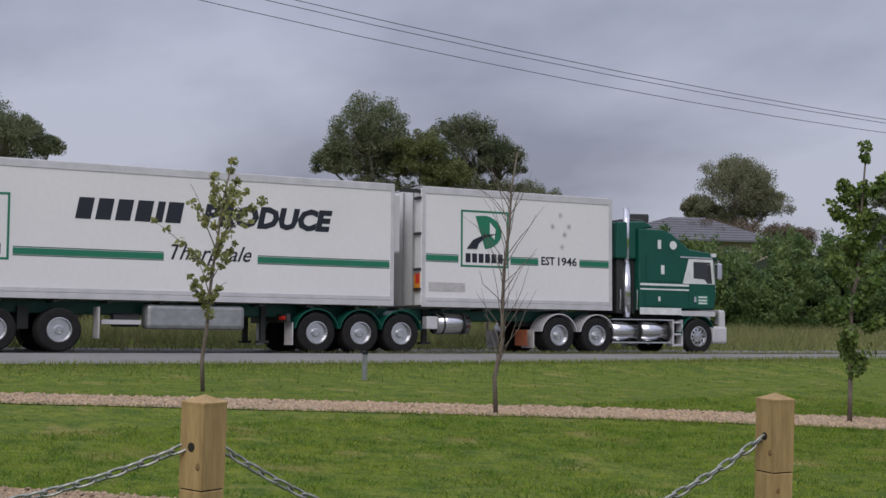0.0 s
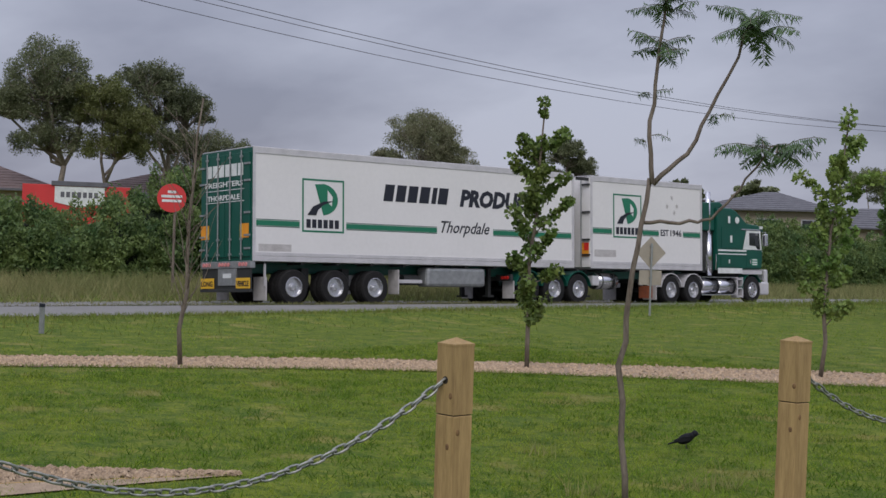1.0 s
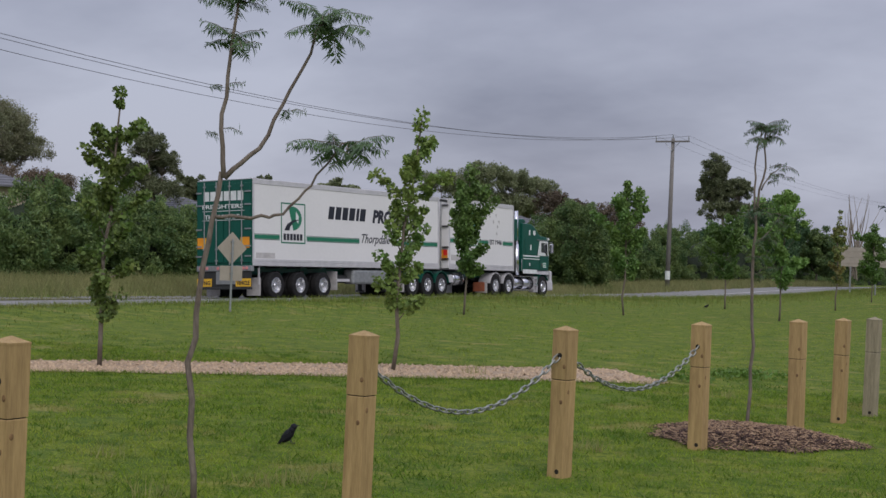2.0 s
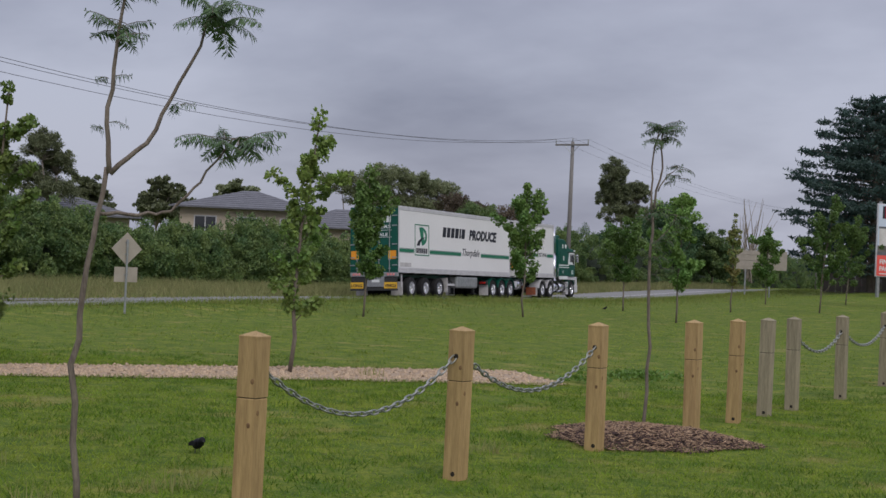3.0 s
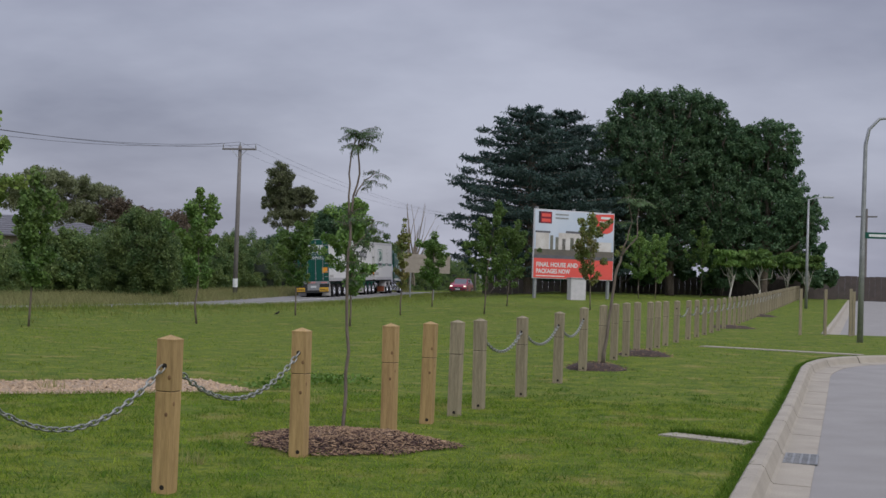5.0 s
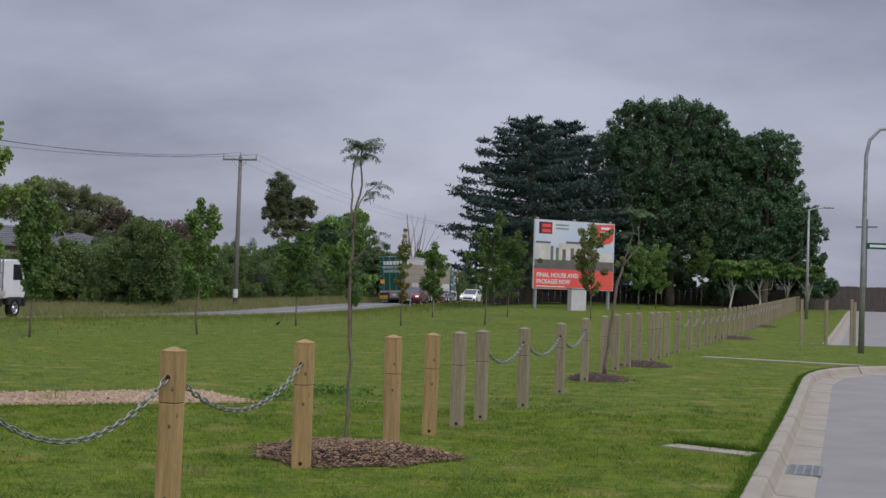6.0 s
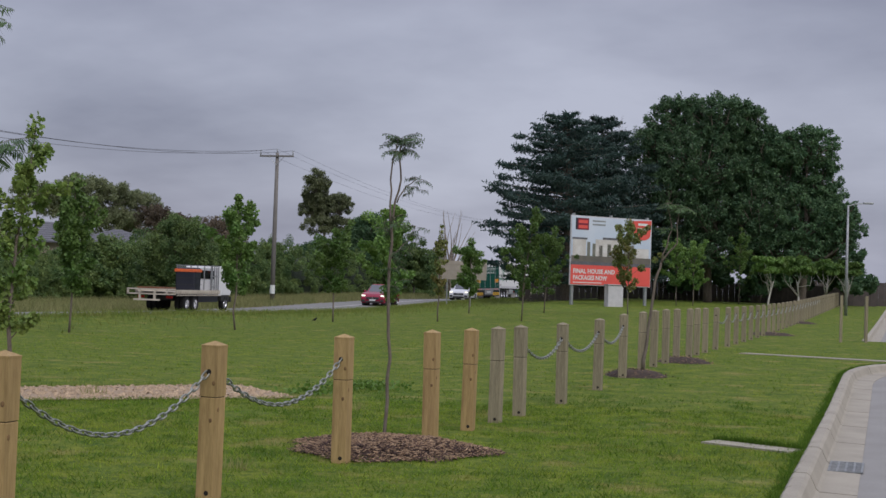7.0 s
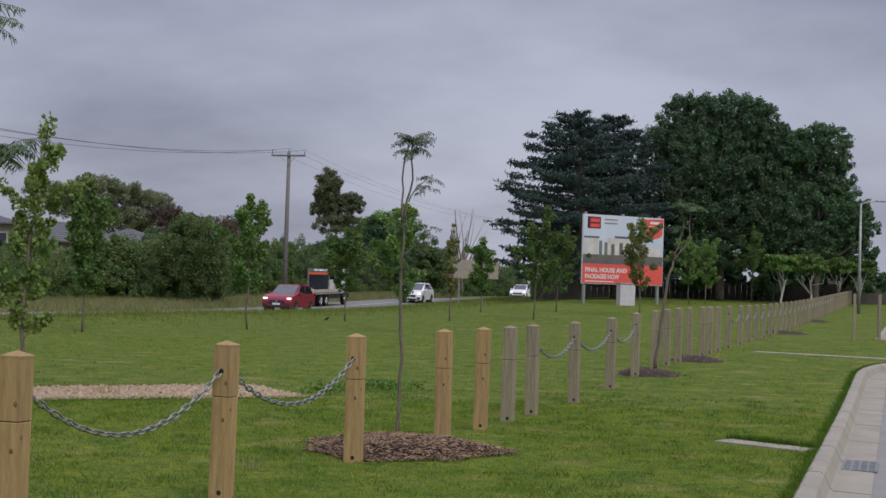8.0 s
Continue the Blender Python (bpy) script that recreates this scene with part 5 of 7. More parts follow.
mulch_beds()


# ---- roadside things ----
def power_line():
    px, py = -13.45, 91.0
    z0 = land(px, py) + 0.80
    p = thing("power_pole", "tall weathered timber power pole with crossarm", "power pole", pose(px, py, z0, 0, 0, -12))
    part("pole", T([(0, 0, -1.6), (0, 0, 5), (0, 0, 9.85)], [0.17, 0.15, 0.12], 12), POLEWOOD, p, smooth=True)
    part("crossarm", B(-1.25, 1.25, -0.18, -0.06, 9.55, 9.67, bev=0.01), POLEWOOD, p)
    for s in (-1, 1):
        part("brace", T([(s * 0.55, -0.16, 9.56), (0, -0.16, 8.95)], 0.02, 6), STEEL, p)
        part("insulator", T([(s * 1.2, -0.12, 9.67), (s * 1.2, -0.12, 9.8), (s * 1.2, -0.12, 10.0)], [0.03, 0.05, 0.025], 8), STEEL, p)
    part("insulator", T([(0, 0, 9.85), (0, 0, 10.0), (0, 0, 10.12)], [0.03, 0.05, 0.025], 8), STEEL, p)
    part("marker_band", T([(0, 0, -0.1), (0, 0, 0.5)], [0.176, 0.175], 12), PALE, p)
    c = math.cos(math.radians(-12)), math.sin(math.radians(-12))
    for lat, z in ((-1.2, 10.0), (0.0, 10.12), (1.2, 10.0)):
        for (ex, ey, ez), sag in (((px - 0.22 * 97, py - 97, 11.3), 3.55), ((px + 0.22 * 90, py + 90, 10.2), 1.3)):
            a = Vector((px + lat * c[0], py + lat * c[1], z0 + z))
            b = Vector((ex + lat * c[0], ey + lat * c[1], ez + z - 10.0 + 0.4))
            pts = [a.lerp(b, t) - Vector((0, 0, sag * 4 * t * (1 - t))) for t in np.linspace(0, 1, 25)]
            w = part("power_cable", T(pts, 0.011 if ey < py else 0.007, 5), WIRE)
            tagged(w, "thin dark overhead power cable sagging between poles", "power cable", group="overhead cables")
    # the pole that carries the near end, out of view along the road
    for ex, ey in ((px - 0.22 * 97, py - 97), (px + 0.22 * 90, py + 90)):
        copy_thing(p, pose(ex, ey, land(ex, ey) + (1.6 if ey < 0 else -0.5), 0, 0, -12))


def plate(points, thick, material, name, parent, label=""):
    """A flat plate in the local xz plane."""
    return part(name, prism(bmesh.new(), points, -thick / 2, thick / 2), material, parent, label)


def disc(r, n=24):
    return [(r * math.cos(2 * math.pi * k / n), r * math.sin(2 * math.pi * k / n)) for k in range(n)]


def road_signs():
    def face(x, y):
        """Turn that shows a sign's local -y side to the lawn."""
        return math.degrees(math.atan2(y + 6, x)) - 90

    x, y = -15.25, 26.15
    s = thing("warning_sign", "back of a diamond road sign with a plate below", "road sign", pose(x, y, land(x, y), 0, 0, face(x, y) + 24))
    part("post", T([(0, 0, -0.1), (0, 0, 1.88)], 0.028, 10), STEEL, s)
    plate([(0, 1.22), (0.41, 1.64), (0, 2.06), (-0.41, 1.64)], 0.012, SIGNBACK, "diamond_plate", s, "grey aluminium back of a diamond sign").location.y = 0.04
    plate([(-0.31, 0.80), (0.31, 0.80), (0.31, 1.18), (-0.31, 1.18)], 0.012, SIGNBACK, "lower_plate", s).location.y = 0.04
    for z in (0.98, 1.5, 1.8):
        part("bracket", B(-0.05, 0.05, 0.02, 0.036, z - 0.02, z + 0.02), STEEL, s)
    x, y = -29.2, 32.4
    s = thing("crest_sign", "yellow diamond warning sign on a thin post", "road sign", pose(x, y, land(x, y), 0, 0, face(x, y)))
    part("post", T([(0, 0, -0.1), (0, 0, 2.05)], 0.035, 10), STEEL, s)
    d = plate([(0, 1.38), (0.4, 1.78), (0, 2.18), (-0.4, 1.78)], 0.012, NAVY, "border", s)
    d.location.y = -0.045
    d = plate([(0, 1.41), (0.37, 1.78), (0, 2.15), (-0.37, 1.78)], 0.012, YELLOW, "diamond_plate", s)
    d.location.y = -0.053
    lettering("wording", "CREST", 0.2, NAVY, s, pose(-0.25, -0.062, 1.71, 90), width=0.5, bold=0.006)
    x, y = -28.9, 22.35
    s = thing("round_sign", "round red sign with white lines of writing", "sign", pose(x, y, land(x, y), 0, 0, face(x, y)))
    part("post", T([(0.1, 0.0, -0.1), (0.1, 0.0, 3.0)], 0.04, 10), BARK, s)
    plate([(a, b + 2.82) for a, b in disc(0.42)], 0.02, REDSIGN, "disc", s).location.y = -0.06
    for w, z in ((0.12, 3.0), (0.3, 2.87), (0.28, 2.74)):
        part("writing_bar", B(-w, w, -0.076, -0.071, z - 0.04, z + 0.035), PALE, s)
    x, y = -17.95, 8.9
    s = thing("guide_post", "short dark guide post standing in the verge", "guide post", pose(x, y, land(x, y)))
    part("post", B(-0.05, 0.05, -0.02, 0.02, -0.1, 0.5, bev=0.006), STEEL, s), part("cap", B(-0.052, 0.052, -0.022, 0.022, 0.44, 0.505, bev=0.005), NAVY, s)
    x, y = -0.1, 94.2
    s = thing("direction_sign", "grey back of a wide road sign on two posts", "road sign", pose(x, y, land(x, y), 0, 0, -3))
    for k in (-1.1, 0.6):
        part("post", T([(k, 0.06, -0.2), (k, 0.06, 3.35)], 0.055, 10), STEEL, s)
    part("panel", B(-1.75, 1.75, -0.02, 0.02, 1.95, 3.3, bev=0.005), SIGNBACK, s)
    for z in (2.2, 2.63, 3.05):
        part("stiffener", B(-1.72, 1.72, -0.045, -0.02, z - 0.025, z + 0.025), SIGNBACK, s)
    for x, y, h in ((13.42, 42.9, 1.65), (14.45, 43.4, 1.65), (14.95, 45.2, 1.6), (15.35, 43.4, 1.7), (15.65, 44.0, 1.6)):
        s = thing("stake", "tall thin grey timber stake standing in the verge", "stake", pose(x, y, land(x, y)), group="stakes by the kerb")
        part("shaft", B(-0.045, 0.045, -0.045, 0.045, -0.2, h, bev=0.006), GREYPOST, s)


def estate_billboard():
    a, b = Vector((7.2, 87.0, 0)), Vector((13.0, 90.5, 0))
    w = (b - a).length
    ang = math.degrees(math.atan2(b.y - a.y, b.x - a.x))
    z0 = land(a.x, a.y)
    s = thing("billboard", "large estate billboard with house picture and red band", "billboard", pose(a.x, a.y, z0, 0, 0, ang))
    for k in (0.25, 0.5 * w, w - 0.25):
        part("post", B(k - 0.09, k + 0.09, 0.1, 0.28, -0.3, 6.2, bev=0.01), STEEL, s)
    part("frame", B(-0.06, w + 0.06, 0.02, 0.12, 1.34, 6.06, bev=0.01), ALU, s)
    part("picture_sky", B(0, w, -0.004, 0.02, 2.95, 6.0), mat("printed_sky", (0.42, 0.50, 0.62), (0.60, 0.64, 0.70), rough=0.5, scale=0.4, bump=0), s)
    part("picture_ground", B(0, w, -0.010, -0.004, 2.95, 3.35), mat("printed_ground", (0.10, 0.09, 0.08), (0.16, 0.14, 0.11), rough=0.5, scale=1.5, bump=0), s)
    wallp = mat("printed_walls", (0.62, 0.60, 0.58), (0.42, 0.38, 0.34), rough=0.5, scale=1.2, bump=0)
    treep = mat("printed_trees", (0.10, 0.11, 0.08), (0.2, 0.19, 0.16), rough=0.5, scale=2, bump=0)
    for x0, x1, z0_, z1, m in ((0.1, 1.2, 3.35, 4.45, wallp), (2.0, 4.3, 3.35, 4.5, wallp), (2.6, 4.2, 4.5, 4.65, ROOF), (0.05, 1.3, 4.45, 4.58, ROOF), (1.3, 1.55, 3.3, 4.3, treep), (1.75, 2.0, 3.3, 4.2, treep), (2.3, 2.6, 3.35, 4.1, treep), (3.0, 3.3, 3.35, 4.2, treep), (4.4, 5.3, 3.35, 4.2, treep), (3.8, 4.0, 3.35, 4.15, treep), (5.4, 6.6, 3.35, 4.0, wallp)):
        part("picture_shape", B(x0, x1, -0.016, -0.011, z0_, z1), m, s)
    part("grey_band", B(0, w, -0.010, 0.02, 2.72, 2.95), ROOF, s)
    part("red_band", B(0, w, -0.010, 0.02, 1.4, 2.72), CORAL, s)
    lettering("wording", "FINAL HOUSE AND", 0.42, PALE, s, pose(0.2, -0.016, 2.16, 90), width=3.5, bold=0.012)
    lettering("wording", "PACKAGES NOW", 0.42, PALE, s, pose(0.2, -0.016, 1.72, 90), width=2.85, bold=0.012)
    part("small_print", B(0.2, 2.6, -0.016, -0.012, 1.5, 1.56), PALE, s)
    part("emblem", B(0.3, 1.4, -0.012, -0.006, 5.1, 5.9), mat("printed_maroon", (0.20, 0.012, 0.03), rough=0.5, bump=0), s)
    part("emblem_bar", B(0.3, 0.45, -0.014, -0.012, 5.1, 5.9), NAVY, s)
    for z in (5.55, 5.2):
        part("emblem_bar", B(0.55, 1.3, -0.014, -0.012, z, z + 0.22), CORAL, s)
    for z in (5.7, 5.45):
        part("small_print", B(1.7, 2.8, -0.014, -0.008, z, z + 0.1), STEEL, s)
    pts = [(x, z) for x, z in [(w - 0.75 + 0.95 * math.cos(t), 5.55 + 0.95 * math.sin(t)) for t in np.linspace(0, 6.283, 40)[:-1]] if x < w and z < 6.0] + [(w, 6.0)]
    c = Vector((w - 0.6, 5.5, 0))
    pts.sort(key=lambda p: math.atan2(p[1] - c.y, p[0] - c.x))
    plate(pts, 0.006, CORAL, "price_disc", s).location.y = -0.013
    for z, k in ((5.62, 0.42), (5.3, 0.5)):
        part("small_print", B(w - 0.75 - k, w - 0.75 + k, -0.02, -0.016, z, z + 0.16), PALE, s)
    # small grey service cabinet in front
    x, y = 10.0, 85.7
    s = thing("service_cabinet", "plain pale grey service cabinet below the billboard", "cabinet", pose(x, y, land(x, y), 0, 0, 20))
    part("body", B(-0.55, 0.55, -0.3, 0.3, -0.1, 1.4, bev=0.02), ALU, s), part("lid", B(-0.6, 0.6, -0.35, 0.35, 1.4, 1.48, bev=0.02), STEEL, s)


def street_lamp():
    x, y = 24.6, 83.0
    s = thing("street_lamp", "tall slim galvanised street lamp with a short arm", "street lamp", pose(x, y, land(x, y)))
    part("column", T([(0, 0, -0.2), (0, 0, 3), (0, 0, 7.1)], [0.11, 0.09, 0.06], 12), STEEL, s, smooth=True)
    part("arm", T([(0, 0, 7.05), (0.5, 0, 7.2), (1.1, 0, 7.25)], 0.035, 8), STEEL, s)
    part("lamp_head", B(0.95, 1.6, -0.13, 0.13, 7.2, 7.32, bev=0.03), STEEL, s)
    x, y = 13.95, 37.8
    s = thing("street_lamp", "tall slim grey street lamp with a curved arm", "street lamp", pose(x, y, land(x, y)))
    part("column", T([(0, 0, -0.2), (0, 0, 3), (0.02, 0, 6.3), (0.12, 0, 6.8), (0.45, 0, 7.15), (0.9, 0, 7.2), (1.6, 0, 7.2)], [0.1, 0.08, 0.06, 0.055, 0.05, 0.045, 0.04], 12), STEEL, s, smooth=True)
    part("lamp_head", B(1.5, 2.2, -0.14, 0.14, 7.14, 7.28, bev=0.03), STEEL, s)
    part("street_name_blade", B(0.08, 1.0, -0.012, 0.012, 3.32, 3.52), GREEN, s, "green street name blade")
    part("name_bar", B(0.2, 0.9, -0.018, -0.012, 3.38, 3.46), PALE, s)
    x, y = 45.5, 137.0
    s = thing("power_pole", "distant grey power pole with a crossarm", "power pole", pose(x, y, land(x, y), 0, 0, -30))
    part("pole", T([(0, 0, -0.3), (0, 0, 9.5)], [0.17, 0.12], 10), POLEWOOD, s)
    part("crossarm", B(-1.1, 1.1, -0.06, 0.06, 8.6, 8.75), POLEWOOD, s)
    f = thing("paling_fence", "long dark brown paling fence behind the trees", "fence", pose(30, 133, land(30, 133), 0, 0, -4), kind="structure")
    for k in range(110):
        part("paling", B(k * 0.6, k * 0.6 + 0.585, -0.02, 0.02, -0.1, 2.35 + 0.03 * math.sin(k * 1.3)), FENCEWALL, f)
    f2 = thing("paling_fence", "brown paling fence under the large trees, darkened for their shade", "fence", pose(5, 119, land(5, 119), 0, 0, 4), kind="structure")
    for k in range(60):
        part("paling", B(k * 0.55, k * 0.55 + 0.535, -0.02, 0.02, -0.1, 2.3 + 0.03 * math.sin(k * 1.7)), FENCEWALL, f2)


def house(at, w, d, turn, eave, ridge, roof, label, windows=2, garage=False):
    x, y = at
    z0 = land(x, y)
    h = thing("house", label, "house", pose(x, y, z0, 0, 0, turn))
    part("wall", B(0, w, 0, d, -0.2, eave, bev=0.01), CREAM, h)
    bm = bmesh.new()
    o = 0.55
    c = [bm.verts.new(v) for v in ((-o, -o, eave), (w + o, -o, eave), (w + o, d + o, eave), (-o, d + o, eave))]
    r = [bm.verts.new(v) for v in ((d / 2, d / 2, ridge), (w - d / 2, d / 2, ridge))]
    for q in ((c[0], c[1], r[1], r[0]), (c[1], c[2], r[1]), (c[2], c[3], r[0], r[1]), (c[3], c[0], r[0]), (c[3], c[2], c[1], c[0])):
        bm.faces.new(q)
    part("roof", bm, roof, h)
    n = 9
    for k in range(1, n):
        f = k / n
        z = eave + (ridge - eave) * f
        yy = -o + (d / 2 + o) * f
        part("tile_course", B(-o + (d / 2 + o) * f, w + o - (d / 2 + o) * f, yy - 0.05, yy + 0.02, z - 0.015, z + 0.012), roof, h)
    part("gutter", B(-o - 0.06, w + o + 0.06, -o - 0.1, -o + 0.02, eave - 0.10, eave + 0.02, bev=0.01), ROOF, h)
    for k in range(windows):
        cx = w * (k + 0.6) / windows
        win = part("window", B(cx - 0.7, cx + 0.7, -0.03, 0.02, eave - 1.75, eave - 0.55), ALU, h)
        part("pane", B(cx - 0.63, cx - 0.03, -0.036, -0.03, eave - 1.68, eave - 0.62), GLASS, win)
        part("pane", B(cx + 0.03, cx + 0.63, -0.036, -0.03, eave - 1.68, eave - 0.62), GLASS, win)
    return h


def houses():
    house((-34.9, 72.6), 7.9, 7.0, 16, 4.7, 5.92, ROOF, "two-storey cream house with a grey hipped roof behind the hedge", windows=3)
    house((-60.5, 32.5), 9.0, 7.0, 44, 3.75, 5.1, ROOFBROWN, "cream house with a brown tiled roof behind the hedge", windows=2)
    house((-55.0, 40.8), 8.0, 7.0, 44, 3.8, 5.0, ROOFBROWN, "cream house with a brown tiled roof under gum trees", windows=2)
    h = house((-50.0, 52.0), 9.0, 7.0, 38, 4.6, 6.0, ROOF, "house with a grey tiled roof and a cooler on it", windows=2)
    part("roof_cooler", B(1.2, 2.3, 2.5, 3.6, 5.1, 6.08, bev=0.05), BLACK, h, "dark evaporative cooler box")
    house((-43, 62), 9.0, 6.5, 30, 3.7, 4.9, ROOF, "low house with a grey roof behind the hedge", windows=2)
    house((-33.2, 87.5), 8.0, 6.5, 16, 3.9, 5.35, ROOF, "low pale house glimpsed beyond the hedge", windows=2)
    house((-28.4, 92.5), 6.6, 6.0, 14, 3.8, 5.0, ROOF, "low pale house glimpsed between shrubs", windows=2)
    s = thing("estate_sign", "red hoarding with a white pointed name panel", "sign", pose(-48.2, 32.2, land(-48, 32), 0, 0, 48))
    part("hoarding", B(0, 4.6, 0, 0.12, -0.1, 3.75, bev=0.01), REDSIGN, s)
    part("side_panel", B(4.75, 5.6, 0.05, 0.15, -0.1, 3.6, bev=0.01), ROOF, s)
    plate([(1.35, 3.0), (2.4, 2.78), (3.45, 3.0), (3.45, 3.7), (1.35, 3.7)], 0.03, PALE, "name_panel", s).location.y = -0.02
    for k in range(7):
        part("writing_bar", B(1.6 + k * 0.235, 1.76 + k * 0.235, -0.042, -0.036, 3.22, 3.46), ROOF, s)
    part("capping", B(1.2, 3.6, -0.08, 0.2, 3.72, 3.92, bev=0.01), ROOF, s)


power_line()
road_signs()
estate_billboard()
street_lamp()
houses()


# ---- vehicles: local x runs forwards, local y to their left ----
def wheel(parent, x, side, r, width, y_out, dual=True, spokes=10, car=False):
    """One wheel end; it turns about its own y axis."""
    w = new("wheel")
    w.parent = parent
    w.empty_display_size = 0.1
    w.matrix_basis = pose(x, side * (y_out - width / 2), r)
    s = side
    h = width / 2
    part("tyre", lathe(bmesh.new(), [(r * 0.58, -h), (r * 0.93, -h), (r, -h * 0.75), (r * 1.0, h * 0.75), (r * 0.93, h), (r * 0.58, h)], 28, caps=False), RUBBER, w)
    deep = dual and not car
    prof = [(0.55, 0.3), (0.575, 1.0), (0.535, 1.02), (0.47, 0.0), (0.25, -0.08), (0.215, 0.62), (0.16, 0.66), (0.12, 0.85), (0.04, 0.86)] if deep else [(0.56, 0.3), (0.58, 1.0), (0.53, 1.02), (0.48, 0.6), (0.30, 0.72), (0.26, 0.98), (0.1, 1.04)]
    part("rim", lathe(bmesh.new(), [(r * a, s * h * b) for a, b in prof] if not car else [(r * 0.57, s * h * 0.3), (r * 0.60, s * h * 1.0), (r * 0.55, s * h * 1.02), (r * 0.50, s * h * 0.55), (r * 0.30, s * h * 0.45), (r * 0.27, s * h * 0.8), (r * 0.1, s * h * 0.86)], 24), RIM, w, "polished alloy rim", smooth=False)
    for k in range(spokes if not car else 5):
        a = 2 * math.pi * k / (spokes if not car else 5)
        q = r * (0.38 if not car else 0.38)
        c = (q * math.cos(a), 0, q * math.sin(a))
        face = -0.04 if deep else 0.67 if not car else 0.50
        part("vent_hole", T([(c[0], s * h * (face - 0.1), c[2]), (c[0], s * (h * face + 0.008), c[2])], r * (0.062 if not car else 0.11), 8), RECESS_SHADE, w)
    if dual:
        part("inner_tyre", lathe(bmesh.new(), [(r * 0.58, -h), (r * 0.93, -h), (r, -h * 0.75), (r, h * 0.75), (r * 0.93, h), (r * 0.58, h)], 20), RUBBER, w).location.y = -s * (width + 0.06)
    w["roll_radius"] = r
    return w


def mudguard(parent, x, y0, y1, r, z, material, a0=10, a1=170):
    bm = bmesh.new()
    rings = []
    for k in range(13):
        a = math.radians(a0 + (a1 - a0) * k / 12)
        rings.append([bm.verts.new((x + q * math.cos(a), y, z + q * math.sin(a))) for q, y in ((r, y0), (r, y1), (r + 0.025, y1), (r + 0.025, y0))])
    for p, q in zip(rings, rings[1:]):
        for k in range(4):
            bm.faces.new((p[k], p[(k + 1) % 4], q[(k + 1) % 4], q[k]))
    bm.faces.new(rings[0]), bm.faces.new(rings[-1][::-1])
    return part("mudguard", bm, material, parent, smooth=False)


def emblem(parent, x, z, w, h, y):
    """Framed road emblem: a green letter-like shape with a winding road across it; the name is plain bars."""
    for a, b, c, d in ((x, x + w, z + h - 0.05, z + h), (x, x + w, z, z + 0.05), (x, x + 0.05, z + 0.05, z + h - 0.05), (x + w - 0.05, x + w, z + 0.05, z + h - 0.05)):
        part("emblem_frame", B(a, b, y, y + 0.006, c, d), STRIPE, parent)
    cx, cz = x + w * 0.45, z + h * 0.62
    arc = [(x + w * 0.3, z + h * 0.9)] + [(cx + w * 0.40 * math.sin(t), cz + h * 0.30 * math.cos(t)) for t in np.linspace(0.15, 3.0, 12)] + [(x + w * 0.5, z + h * 0.33)] + [(x + w * 0.44, z + h * 0.5)]
    bm = bmesh.new()
    prism(bm, arc, y - 0.002, y + 0.004)
    part("emblem_shape", bm, STRIPE, parent)
    bm = bmesh.new()
    prism(bm, [(x + w * 0.6, z + h * 0.8), (x + w * 0.72, z + h * 0.68), (x + w * 0.7, z + h * 0.5), (x + w * 0.6, z + h * 0.58)], y - 0.005, y - 0.002)
    part("emblem_opening", bm, WHITE, parent)
    bm = bmesh.new()
    prism(bm, [(x + w * 0.12, z + h * 0.32), (x + w * 0.25, z + h * 0.48), (x + w * 0.5, z + h * 0.585), (x + w * 0.76, z + h * 0.6), (x + w * 0.5, z + h * 0.52), (x + w * 0.37, z + h * 0.42), (x + w * 0.33, z + h * 0.32)], y - 0.008, y - 0.003)
    part("emblem_road", bm, NAVY, parent)
    for k in range(6):
        a = x + w * (0.1 + 0.135 * k)
        part("name_bar", B(a, a + w * 0.1, y, y + 0.006, z + h * 0.08, z + h * 0.24), NAVY, parent)


def van_body(t, L, gap_face=False):
    """Refrigerated box with rails and posts; the side towards -y carries the livery."""
    z0, z1 = 1.2, 4.19
    part("box", B(0.02, L - 0.02, -1.24, 1.24, z0 + 0.02, z1 - 0.02, bev=0.02), WHITE, t, "white panelled box")
    for s in (-1, 1):
        a, b = sorted((s * 1.235, s * 1.258))
        part("top_rail", B(0, L, a, b, z1 - 0.17, z1, bev=0.006), ALU, t)
        part("bottom_rail", B(0, L, a, b, z0 - 0.04, z0 + 0.09, bev=0.006), ALU, t)
        part("bottom_rail", B(0, L, a, b - 0.004 * (s > 0), z0 + 0.1, z0 + 0.2, bev=0.006), ALU, t)
        for x in (0, L - 0.09):
            part("corner_post", B(x, x + 0.09, a - 0.002, b + 0.002, z0 - 0.04, z1), ALU, t)
    part("roof_cap", B(0, L, -1.245, 1.245, z1 - 0.015, z1 + 0.012, bev=0.008), ALU, t)


def stripe(t, x0, x1, z, y=-1.2465):
    part("green_stripe", B(x0, x1, y, y + 0.006, z + 0.03, z + 0.17), STRIPE, t)
    for q in (z, z + 0.185):
        part("thin_stripe", B(x0, x1, y, y + 0.006, q, q + 0.018), GREEN, t)


def chassis(t, x0, x1, zt=1.14):
    for s in (-0.5, 0.5):
        part("chassis_rail", B(x0, x1, s - 0.06, s + 0.06, zt - 0.28, zt, bev=0.01), GREEN, t)
    for k in range(int((x1 - x0) / 1.2)):
        part("cross_member", B(x0 + 0.3 + k * 1.2, x0 + 0.4 + k * 1.2, -1.2, 1.2, zt - 0.05, zt + 0.01), BLACK, t)


